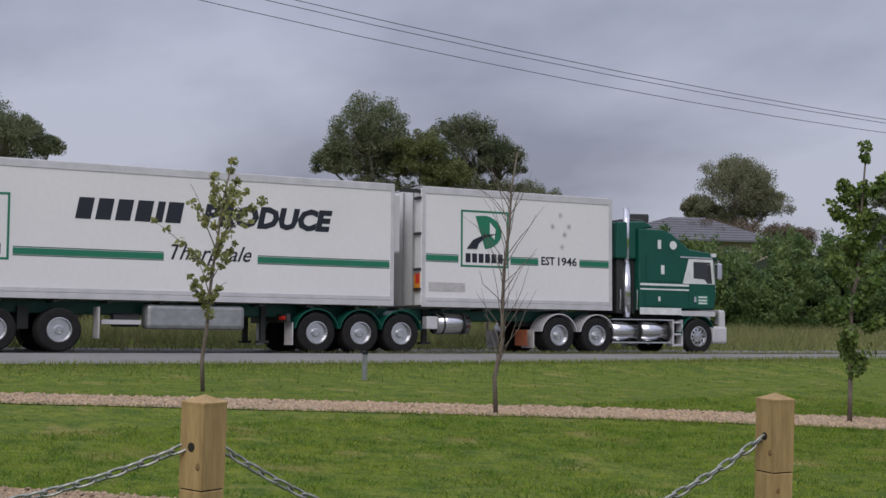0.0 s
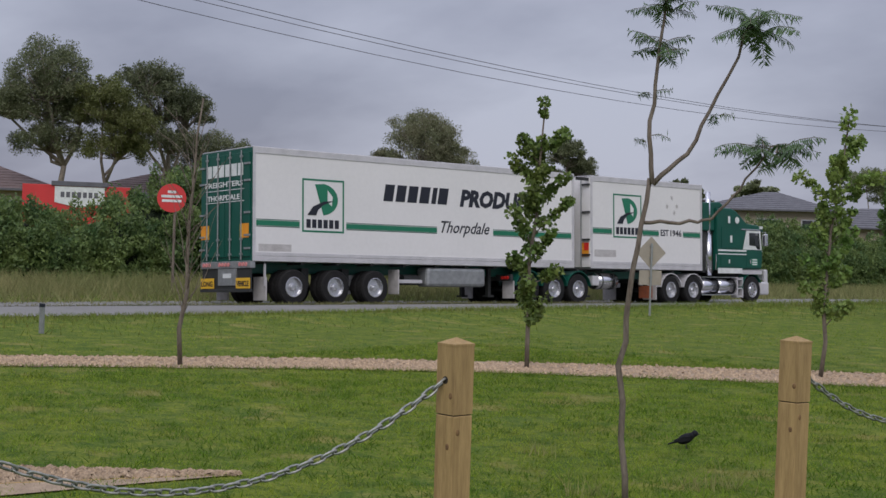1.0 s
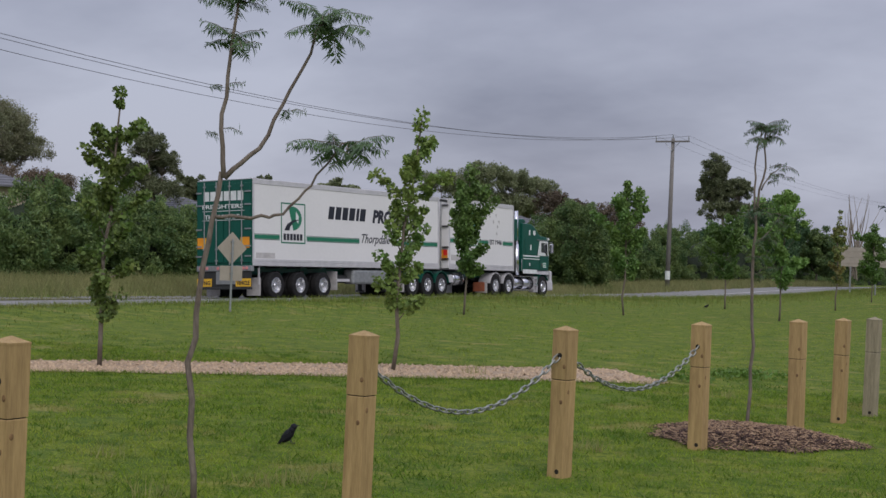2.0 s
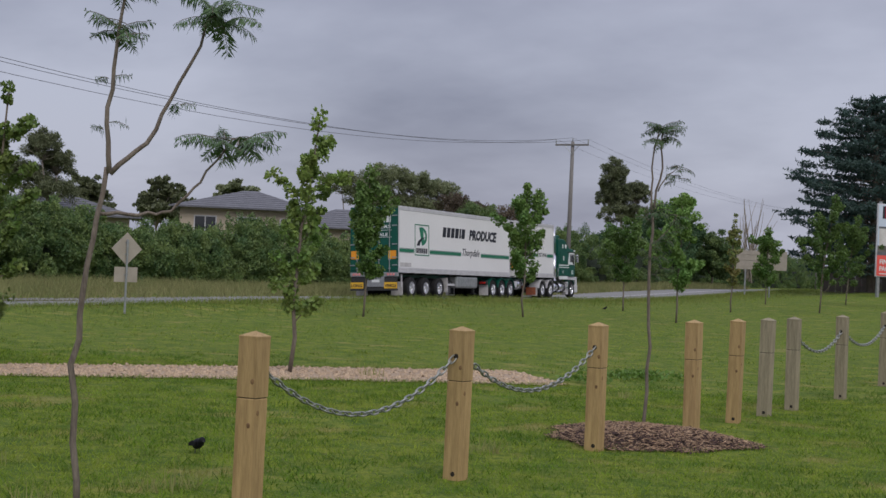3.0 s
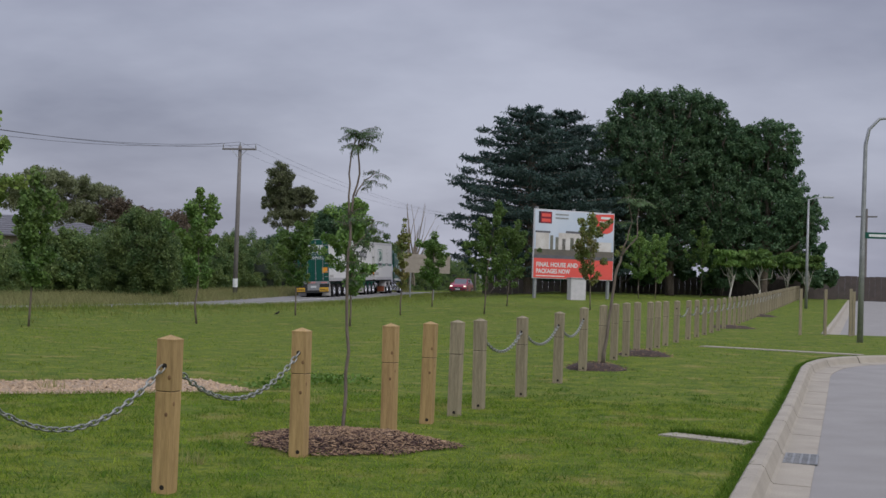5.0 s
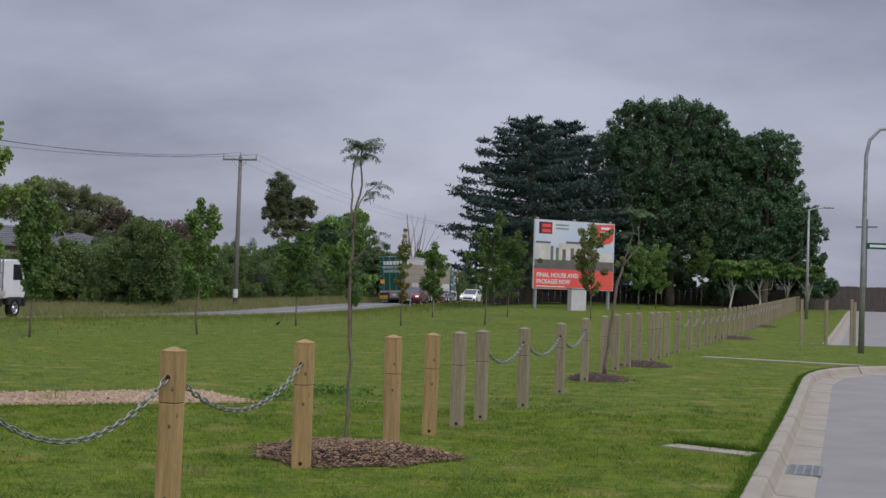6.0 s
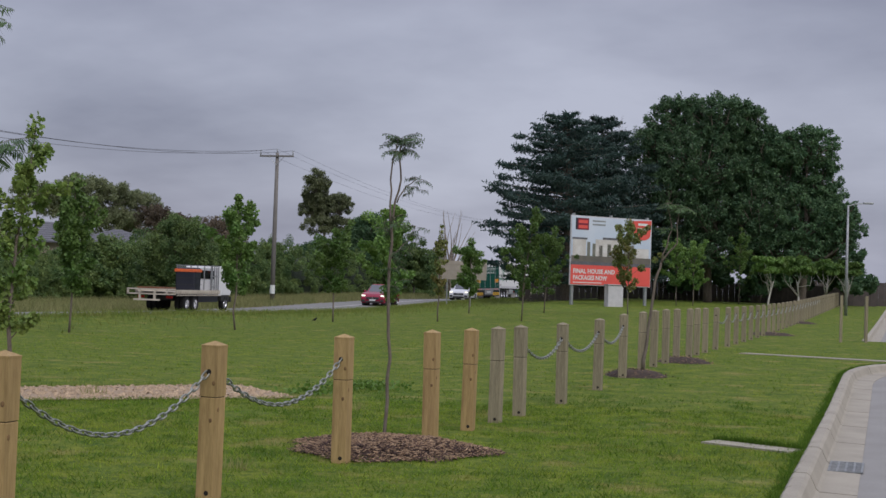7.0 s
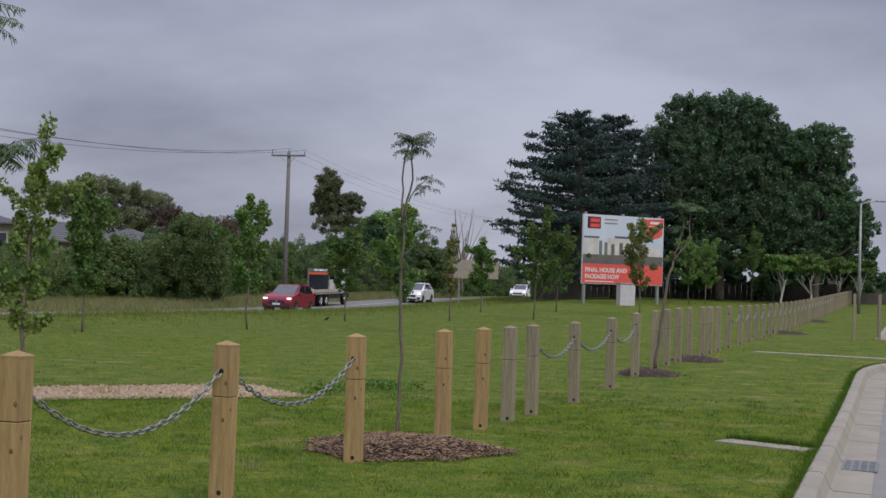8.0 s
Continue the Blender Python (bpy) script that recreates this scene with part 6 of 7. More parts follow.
def rear_trailer():
    L = 12.3
    t = thing("rear_trailer", "white refrigerated semi-trailer with green rear doors", "trailer", pose(0, 0, 0))
    van_body(t, L)
    chassis(t, 0.1, L - 0.6)
    # rear frame and doors
    part("rear_frame", B(-0.03, 0.03, -1.25, 1.25, 1.16, 4.16, bev=0.008), GREEN, t)
    for s in (-1, 1):
        d = part("rear_door", B(-0.07, -0.03, min(s * 0.02, s * 1.2), max(s * 0.02, s * 1.2), 1.28, 4.05, bev=0.01), GREEN, t)
        for y in (0.3, 0.85):
            part("locking_bar", T([(-0.10, s * y, 1.2), (-0.10, s * y, 4.12)], 0.02, 8), STEEL, d)
            for z in (1.35, 1.75, 3.95):
                part("bar_bracket", B(-0.125, -0.07, s * y - 0.045, s * y + 0.045, z - 0.03, z + 0.03), STEEL, d)
        for z in (1.5, 1.85, 2.45, 3.3, 3.75):
            part("hinge", B(-0.10, -0.06, min(s * 0.98, s * 1.24), max(s * 0.98, s * 1.24), z - 0.025, z + 0.025), STEEL, d)
        part("marker_plate", B(-0.085, -0.072, min(s * 0.78, s * 1.18), max(s * 0.78, s * 1.18), 1.78, 2.16), AMBER, d)
        part("marker_bar", B(-0.09, -0.084, min(s * 0.78, s * 0.9), max(s * 0.78, s * 0.9), 1.8, 2.14), YELLOW, d)
    for k in range(6):
        part("name_bar", B(-0.08, -0.072, 0.90 - k * 0.31 - 0.25, 0.90 - k * 0.31, 3.45, 3.78), PALE, t)
    lettering("wording", "FREIGHTERS", 0.2, PALE, t, pose(-0.085, 0.95, 3.18, 90, 0, -90), width=1.85, bold=0.004)
    lettering("wording", "THORPDALE", 0.2, PALE, t, pose(-0.085, 0.85, 2.82, 90, 0, -90), width=1.6, bold=0.004)
    for z in (2.76, 3.08):
        part("thin_line", B(-0.08, -0.072, -0.95, 0.95, z, z + 0.018), PALE, t)
    # lamps, plates and step below the doors
    part("rear_beam", B(-0.06, 0.1, -1.24, 1.24, 0.98, 1.17, bev=0.01), STEEL, t)
    for y in (-1.05, -0.9, -0.75, -0.2, -0.05, 0.1, 0.25, 0.75, 0.9, 1.05):
        part("tail_lamp", T([(-0.085, y, 1.08), (-0.055, y, 1.08)], 0.055, 10), PINKLAMP, t)
    part("number_plate_panel", B(-0.05, 0.0, -0.55, 0.35, 0.52, 0.97), STEEL, t)
    part("number_plate", B(-0.056, -0.05, -0.3, 0.1, 0.72, 0.84), PALE, t)
    for y0, y1, word in ((0.55, 1.22, "LONG"), (-1.22, -0.55, "VEHICLE")):
        part("yellow_plate", B(-0.06, -0.045, y0, y1, 0.44, 0.72), YELLOW, t)
        lettering("wording", word, 0.2, NAVY, t, pose(-0.066, y1 - 0.04, 0.5, 90, 0, -90), width=0.58, bold=0.004)
    part("rear_underpanel", B(-0.02, 0.02, -1.2, 1.2, 0.4, 1.0), BLACK, t)
    part("underrun_bar", B(-0.08, 0.04, -1.22, 1.22, 0.34, 0.42, bev=0.01), BLACK, t)
    for s in (-1, 1):
        part("mudflap", B(0.45, 0.48, min(s * 0.62, s * 1.22), max(s * 0.62, s * 1.22), 0.12, 0.75), FLAP, t)
        part("mudflap", B(5.0, 5.03, min(s * 0.75, s * 1.22), max(s * 0.75, s * 1.22), 0.3, 1.0), FLAP, t)
        part("flap_stay", B(0.42, 0.46, min(s * 1.14, s * 1.2), max(s * 1.14, s * 1.2), 0.5, 1.14), ALU, t)
    for x in (1.35, 2.75, 4.15):
        part("axle", T([(x, -0.9, 0.47), (x, 0.9, 0.47)], 0.07, 8), BLACK, t)
        for s in (-1, 1):
            wheel(t, x, s, 0.48, 0.27, 1.23)
    for x in (2.05, 3.45):
        part("suspension_hanger", B(x - 0.12, x + 0.12, -0.75, 0.75, 0.5, 1.0), BLACK, t)
    part("tool_box", B(6.1, 8.45, -1.2, -0.7, 0.52, 1.08, bev=0.09), STEEL, t, "dull alloy tool box")
    part("air_tank", T([(5.4, -0.85, 0.72), (6.0, -0.85, 0.72)], 0.16, 12), BLACK, t)
    part("pipe_bracket", B(5.1, 6.0, -1.1, -0.95, 0.62, 0.72), ALU, t)
    for s in (-1, 1):
        part("landing_leg", B(9.05, 9.17, s * 0.6 - 0.06, s * 0.6 + 0.06, 0.25, 1.1), BLACK, t)
        part("landing_foot", B(8.98, 9.24, s * 0.6 - 0.12, s * 0.6 + 0.12, 0.22, 0.28), BLACK, t)
    # livery
    stripe(t, 0.12, 1.52, 2.08), stripe(t, 3.10, 6.45, 2.08), stripe(t, 8.72, L - 0.12, 2.08)
    emblem(t, 1.60, 1.98, 1.42, 1.46, -1.2468)
    x = 4.42
    for k, wd in enumerate((0.40, 0.40, 0.40, 0.42, 0.2, 0.42)):
        bm = bmesh.new()
        prism(bm, [(x, 2.95), (x + wd * 0.86, 2.95), (x + wd * 0.86 + 0.09, 3.43), (x + 0.09, 3.43)], -1.2465, -1.2405)
        part("name_bar", bm, NAVY, t)
        x += wd + 0.045
    lettering("wording", "PRODUCE", 0.66, NAVY, t, pose(7.35, -1.243, 2.95, 90), shear=0.2, width=3.28, bold=0.036, label="bold slanted navy wording")
    lettering("wording", "Thorpdale", 0.5, NAVY, t, pose(6.62, -1.243, 2.12, 90), shear=0.4, width=1.95, bold=0.004)
    part("access_panel", B(0.2, 1.25, -1.245, -1.239, 1.43, 1.62), FLAP, t)
    # cooling unit on the front wall
    part("cooling_unit", B(L, L + 0.32, -0.95, 0.95, 2.5, 4.0, bev=0.05), WHITE, t)
    return t


def lead_trailer():
    L = 5.8
    t = thing("lead_trailer", "short white refrigerated lead trailer with green mudguards", "trailer", pose(0, 0, 0))
    van_body(t, L)
    chassis(t, -3.3, L - 0.3, 1.12)
    part("rear_wall", B(-0.02, 0.03, -1.24, 1.24, 1.2, 4.14, bev=0.008), WHITE, t)
    for y in (-0.9, -0.35, 0.35, 0.9):
        part("locking_bar", T([(-0.07, y, 1.2), (-0.07, y, 4.1)], 0.022, 8), STEEL, t)
    for z in (1.6, 2.1, 3.0, 3.9):
        part("hinge", B(-0.09, -0.02, -1.25, -0.95, z - 0.03, z + 0.03), BLACK, t)
    part("marker_plate", B(-0.04, -0.025, -1.2, -0.85, 1.55, 2.0), AMBER, t)
    part("marker_bar", B(-0.046, -0.04, -1.2, -1.0, 1.75, 2.0), REDLAMP, t)
    part("header", B(-0.6, 0.02, -1.2, -1.15, 4.02, 4.12), BLACK, t)
    part("turntable", B(-2.2, -0.9, -0.55, 0.55, 1.08, 1.16), BLACK, t)
    part("tail_beam", B(-3.6, -3.5, -1.22, 1.22, 0.72, 0.92), BLACK, t)
    for y in (-1.1, -0.98, -0.86):
        part("tail_lamp", T([(-3.64, y, 0.82), (-3.6, y, 0.82)], 0.05, 8), REDLAMP, t)
    for s in (-1, 1):
        part("mudflap", B(-3.45, -3.42, min(s * 0.7, s * 1.2), max(s * 0.7, s * 1.2), 0.18, 0.72), FLAP, t)
    for x in (-2.82, -1.66, -0.55):
        part("axle", T([(x, -0.9, 0.47), (x, 0.9, 0.47)], 0.07, 8), BLACK, t)
        for s in (-1, 1):
            wheel(t, x, s, 0.48, 0.27, 1.23)
            a, b = sorted((s * 0.66, s * 1.25))
            mudguard(t, x, a, b, 0.56, 0.48, GREEN)
    part("fuel_tank", T([(0.55, -0.85, 0.75), (1.5, -0.85, 0.75)], 0.27, 16), CHROME, t, "polished alloy tank", smooth=True)
    for x in (0.72, 1.32):
        part("tank_strap", T([(x, -0.85, 0.75), (x + 0.05, -0.85, 0.75)], 0.28, 16), BLACK, t)
    part("side_box", B(0.2, 0.52, -1.15, -0.9, 0.6, 0.92, bev=0.02), ALU, t)
    for s in (-1, 1):
        part("landing_leg", B(0.35, 0.47, s * 0.6 - 0.06, s * 0.6 + 0.06, 0.25, 1.1), BLACK, t)
        part("landing_foot", B(0.28, 0.54, s * 0.6 - 0.12, s * 0.6 + 0.12, 0.22, 0.28), BLACK, t)
    stripe(t, 0.12, 1.05, 2.3), stripe(t, 2.6, 3.45, 2.3), stripe(t, 4.75, L - 0.1, 2.3)
    emblem(t, 1.12, 2.2, 1.42, 1.46, -1.2468)
    lettering("wording", "EST", 0.3, NAVY, t, pose(3.55, -1.243, 2.33, 90), width=0.42, bold=0.006)
    lettering("wording", "1946", 0.3, NAVY, t, pose(4.07, -1.243, 2.33, 90), width=0.6, bold=0.006)
    for x, z in ((4.15, 3.66), (3.9, 3.35), (4.42, 3.37), (4.28, 3.15), (4.2, 2.82)):
        pts = [(x + (0.1 if k % 2 == 0 else 0.035) * math.sin(k * math.pi / 7), z + (0.1 if k % 2 == 0 else 0.035) * math.cos(k * math.pi / 7)) for k in range(14)]
        part("star", prism(bmesh.new(), pts, -1.2465, -1.2405), FLAP, t)
    part("access_panel", B(0.2, 1.25, -1.245, -1.239, 1.55, 1.78), FLAP, t)
    part("cooling_unit", B(L, L + 0.25, -0.9, 0.9, 2.6, 4.0, bev=0.05), WHITE, t)
    return t


def prime_mover():
    t = thing("prime_mover", "green and white cab-over lorry with polished exhaust stack", "truck", pose(0, 0, 0))
    for s in (-0.42, 0.42):
        part("chassis_rail", B(-2.6, 3.5, s - 0.05, s + 0.05, 0.72, 1.0, bev=0.01), BLACK, t)
    cab = [(0.92, 1.2), (2.35, 1.2), (2.42, 1.25), (3.52, 1.25), (3.6, 1.6), (3.6, 2.05), (3.5, 2.78), (3.38, 2.86), (2.7, 2.92), (2.62, 2.95), (2.05, 3.34), (1.75, 3.44), (0.95, 3.44), (0.92, 3.4)]
    part("cab", prism(bmesh.new(), cab, -1.2, 1.2, bev=0.035), GREEN, t, "dark green cab with sleeper")
    fair = [(0.2, 2.6), (0.9, 2.6), (0.9, 3.4), (1.5, 3.5), (1.2, 3.66), (0.25, 3.6)]
    part("roof_fairing", prism(bmesh.new(), fair, -1.1, 1.1, bev=0.04), GREEN, t)
    part("roof_cooler", B(1.0, 1.6, -0.5, 0.5, 3.5, 3.78, bev=0.05), BLACK, t)
    part("rear_gap_panel", B(0.3, 0.92, -1.0, 1.0, 1.1, 2.6, bev=0.03), BLACK, t)
    part("visor", prism(bmesh.new(), [(3.35, 2.86), (3.72, 2.70), (3.72, 2.64), (3.4, 2.76)], -1.15, 1.15), GREEN, t)
    part("windscreen", prism(bmesh.new(), [(3.61, 2.08), (3.53, 2.72), (3.50, 2.72), (3.58, 2.08)], -1.08, 1.08), GLASS, t)
    part("grille", B(3.59, 3.63, -0.75, 0.75, 1.3, 1.95, bev=0.01), CHROME, t)
    for k in range(8):
        part("grille_bar", B(3.63, 3.64, -0.7, 0.7, 1.36 + k * 0.075, 1.385 + k * 0.075), BLACK, t)
    part("bumper", B(3.45, 3.98, -1.22, 1.22, 0.3, 0.78, bev=0.06), ALU, t, "heavy alloy bumper")
    part("bull_bar", B(3.72, 3.92, -1.18, 1.18, 1.12, 1.24, bev=0.03), ALU, t)
    for y in (-1.15, -0.5, 0.5, 1.15):
        part("bull_bar_upright", B(3.72, 3.92, y - 0.05, y + 0.05, 0.7, 1.2, bev=0.02), ALU, t)
    for s in (-1, 1):
        y = s * 1.2

        def side(name, x0, x1, z0, z1, m, out=0.008, label=""):
            a, b = sorted((y, y + s * out))
            return part(name, B(x0, x1, a, b, z0, z1), m, t, label)

        side("white_stripe", 0.95, 3.58, 1.88, 1.94, PALE), side("white_stripe", 0.95, 3.58, 1.76, 1.80, PALE)
        d = part("door", prism(bmesh.new(), [(2.62, 1.3), (3.5, 1.3), (3.56, 1.6), (3.56, 1.97), (3.46, 2.66), (2.7, 2.66), (2.62, 2.5)], y + s * 0.004 if s > 0 else y - 0.012, y + 0.012 if s > 0 else y - 0.004), GREEN, t)
        part("door_white", prism(bmesh.new(), [(2.4, 1.96), (3.55, 1.96), (3.47, 2.66), (2.62, 2.66)], *sorted((y + s * 0.010, y + s * 0.016))), PALE, d)
        part("window", prism(bmesh.new(), [(2.78, 2.12), (3.16, 2.1), (3.28, 1.98), (3.44, 1.98), (3.38, 2.58), (2.78, 2.58)], *sorted((y + s * 0.014, y + s * 0.022))), GLASS, d)
        part("handle", B(2.78, 2.86, *sorted((y + s * 0.012, y + s * 0.04)), 1.45, 1.6), CHROME, d)
        part("name_plate", B(2.9, 3.3, *sorted((y + s * 0.012, y + s * 0.018)), 1.38, 1.64), STRIPE, d)
        for z in (1.4, 1.48, 1.57):
            part("name_bar", B(2.95, 3.25, *sorted((y + s * 0.018, y + s * 0.022)), z, z + 0.045), PALE, d)
        side("sill_band", 0.93, 2.35, 1.08, 1.27, PALE, 0.012, "white sill band"), side("sill_band", 2.35, 3.55, 1.06, 1.2, ALU, 0.012)
        side("sleeper_locker", 1.1, 2.3, 1.32, 1.7, GREEN, 0.014), side("sleeper_panel", 1.15, 2.25, 2.0, 2.75, GREEN, 0.014)
        side("sleeper_vent", 1.55, 1.66, 2.9, 3.15, PALE, 0.012), side("sleeper_vent", 1.65, 1.76, 2.2, 2.45, PALE, 0.022), side("locker_catch", 1.55, 1.62, 1.45, 1.58, PALE, 0.022)
        part("badge", T([(2.08, y, 3.02), (2.08, y + s * 0.012, 3.02)], 0.12, 16), PALE, t)
        part("drip_rail", B(2.3, 3.45, *sorted((y, y + s * 0.03)), 2.68, 2.72), CHROME, t)
        part("exhaust_shield", T([(0.62, s * 1.02, 1.0), (0.62, s * 1.02, 2.45)], 0.125, 16), CHROME, t, "polished exhaust stack with heat shield", smooth=True)
        part("exhaust_pipe", T([(0.62, s * 1.02, 2.45), (0.62, s * 1.02, 4.0)], 0.09, 14), CHROME, t, smooth=True)
        for x in (0.3, 0.86):
            part("grab_rail", T([(x, s * 1.16, 1.2), (x, s * 1.18, 1.5), (x, s * 1.18, 1.75)], 0.02, 6), CHROME, t)
        part("fuel_tank", T([(0.02, s * 0.9, 0.62), (0.98, s * 0.9, 0.62)], 0.29, 18), CHROME, t, "polished alloy fuel tank", smooth=True)
        part("fuel_tank", T([(1.02, s * 0.9, 0.62), (1.98, s * 0.9, 0.62)], 0.29, 18), CHROME, t, "polished alloy fuel tank", smooth=True)
        for x in (0.0, 0.98, 1.96):
            part("tank_strap", T([(x, s * 0.9, 0.62), (x + 0.05, s * 0.9, 0.62)], 0.30, 18), BLACK, t)
        part("tank_step", B(0.0, 2.0, *sorted((s * 0.85, s * 1.2)), 0.29, 0.33), CHROME, t), part("tank_step", B(0.0, 2.0, *sorted((s * 0.8, s * 1.2)), 0.92, 0.95), CHROME, t)
        for x in (2.05, 2.36):
            part("step_frame", B(x, x + 0.05, *sorted((s * 0.95, s * 1.2)), 0.2, 0.95), ALU, t)
        for z in (0.22, 0.52, 0.85):
            part("step", B(2.05, 2.41, *sorted((s * 0.9, s * 1.2)), z, z + 0.05), ALU, t)
        part("mirror", B(3.45, 3.62, *sorted((s * 1.3, s * 1.46)), 2.1, 2.55, bev=0.03), CHROME, t)
        part("mirror_arm", T([(3.5, s * 1.2, 2.6), (3.55, s * 1.38, 2.62), (3.54, s * 1.38, 2.1)], 0.015, 6), CHROME, t)
        part("headlamp", B(3.9, 3.99, *sorted((s * 0.75, s * 1.1)), 0.86, 1.05, bev=0.02), PALE, t)
        part("mudflap", B(-2.52, -2.49, *sorted((s * 0.62, s * 1.22)), 0.14, 0.62), FLAP, t)
        part("corner_lamp", B(3.42, 3.58, *sorted((s * 1.18, s * 1.24)), 2.74, 2.84), PALE, t)
        wheel(t, 2.95, s, 0.49, 0.28, 1.22, dual=False)
        mudguard(t, 2.95, *sorted((s * 0.85, s * 1.21)), 0.58, 0.5, GREEN, 5, 178)
        for x in (-1.72, -0.5):
            wheel(t, x, s, 0.48, 0.27, 1.23)
            mudguard(t, x, *sorted((s * 0.64, s * 1.25)), 0.55, 0.48, ALU)
    part("chevron_board", B(-2.72, -2.69, -1.2, -0.62, 0.2, 0.62), mat("rusty_red_board", (0.30, 0.085, 0.035), (0.2, 0.06, 0.03), rough=0.7, scale=8), t, "faded red chevron board")
    for x in (-1.72, -0.5, 2.95):
        part("axle", T([(x, -0.9, 0.48), (x, 0.9, 0.48)], 0.08, 8), BLACK, t)
    part("turntable", B(-1.7, -0.5, -0.55, 0.55, 1.0, 1.1), BLACK, t)
    part("engine", B(1.2, 3.4, -0.5, 0.5, 0.5, 1.2), BLACK, t)
    return t


def tray_truck():
    t = thing("tray_truck", "white light lorry with cream tray, rack and dark load", "truck", pose(0, 0, 0))
    cab = [(5.6, 0.85), (7.3, 0.85), (7.38, 1.1), (7.36, 1.5), (7.0, 2.35), (6.8, 2.45), (5.7, 2.45), (5.6, 2.38)]
    part("cab", prism(bmesh.new(), cab, -1.0, 1.0, bev=0.05), CARWHITE, t, "white cab")
    part("windscreen", prism(bmesh.new(), [(7.37, 1.55), (7.05, 2.3), (7.02, 2.3), (7.34, 1.55)], -0.9, 0.9), GLASS, t)
    part("rear_window", B(5.56, 5.6, -0.7, 0.7, 1.75, 2.2), GLASS, t)
    for s in (-1, 1):
        d = part("door", B(6.15, 7.05, *sorted((s * 1.0, s * 1.012)), 0.95, 2.3), CARWHITE, t)
        part("window", prism(bmesh.new(), [(6.3, 1.6), (7.1, 1.6), (6.9, 2.25), (6.3, 2.25)], *sorted((s * 1.012, s * 1.02))), GLASS, d)
        part("mirror", B(7.2, 7.3, *sorted((s * 1.05, s * 1.2)), 1.6, 1.95, bev=0.02), BLACK, t)
        part("mudguard", B(6.0, 7.1, *sorted((s * 0.75, s * 1.0)), 0.55, 0.9, bev=0.03), BLACK, t)
        wheel(t, 6.55, s, 0.42, 0.24, 1.0, dual=False)
        wheel(t, 2.4, s, 0.42, 0.24, 1.05)
        wheel(t, 1.35, s, 0.42, 0.24, 1.05)
        part("side_skirt", B(3.0, 5.6, *sorted((s * 0.7, s * 0.95)), 0.5, 0.9), NAVY, t)
        part("tray_side_rail", B(-0.2, 5.5, *sorted((s * 1.08, s * 1.14)), 1.0, 1.14), TRAYCREAM, t)
        part("bumper_corner", B(7.3, 7.42, *sorted((s * 0.4, s * 1.0)), 0.5, 0.8), BLACK, t)
    part("chassis", B(0.3, 7.0, -0.4, 0.4, 0.6, 0.88), BLACK, t)
    part("tray_floor", B(-0.2, 5.5, -1.12, 1.12, 0.94, 1.02), TRAYCREAM, t, "cream painted steel tray")
    for k in range(18):
        part("rope_rail_stay", B(0.0 + k * 0.3, 0.05 + k * 0.3, -1.16, -1.14, 0.86, 1.1), TRAYCREAM, t)
    part("rope_rail", B(-0.2, 5.5, -1.18, -1.15, 0.84, 0.87), TRAYCREAM, t)
    # overhanging rear frame
    for z in (0.88, 1.12):
        part("rear_frame", B(-1.2, -0.2, -1.1, 1.1, z, z + 0.06), TRAYCREAM, t)
    for y in (-1.05, -0.4, 0.4, 1.05):
        part("rear_frame_post", B(-1.2, -1.12, y - 0.05, y + 0.05, 0.6 if abs(y) < 0.5 else 0.9, 1.15), TRAYCREAM, t)
    part("rear_bar", B(-1.25, -1.15, -0.7, 0.7, 0.58, 0.66), TRAYCREAM, t)
    part("timber_load", B(-1.1, 0.9, -0.6, 0.6, 1.18, 1.26), mat("rusty_load", (0.2, 0.08, 0.03), (0.1, 0.05, 0.03), rough=0.9, scale=6), t)
    # black covered crate with an orange tie, and a tall steel rack behind the cab
    part("crate", B(2.95, 3.75, -0.75, 0.4, 1.02, 2.32, bev=0.10), NAVY, t, "dark navy covered crate")
    part("crate_band", B(2.92, 3.78, -0.78, 0.43, 2.08, 2.24, bev=0.02), ORANGE, t, "orange-red band round the crate")
    for z in (1.4, 1.75):
        part("crate_strap", B(2.935, 3.765, -0.765, 0.415, z, z + 0.03), BLACK, t)
    for x in (4.55, 4.85, 5.15, 5.42):
        part("rack_post", B(x, x + 0.05, -1.05, -1.0, 1.02, 2.45), STEEL, t), part("rack_post", B(x, x + 0.05, 1.0, 1.05, 1.02, 2.45), STEEL, t)
    for y in (-0.6, -0.2, 0.2, 0.6):
        part("rack_post", B(5.4, 5.45, y - 0.025, y + 0.025, 1.02, 2.45), STEEL, t)
    for y in (-1.03, 1.03):
        for z in (1.3, 1.85, 2.42):
            part("rack_rail", B(4.5, 5.5, y - 0.025, y + 0.025, z, z + 0.05), STEEL, t)
    part("rack_rail", B(5.4, 5.45, -1.03, 1.03, 2.42, 2.47), STEEL, t)
    for s in (-1, 1):
        part("tail_lamp", B(-0.24, -0.2, *sorted((s * 0.6, s * 0.95)), 0.7, 0.82), REDLAMP, t)
    return t


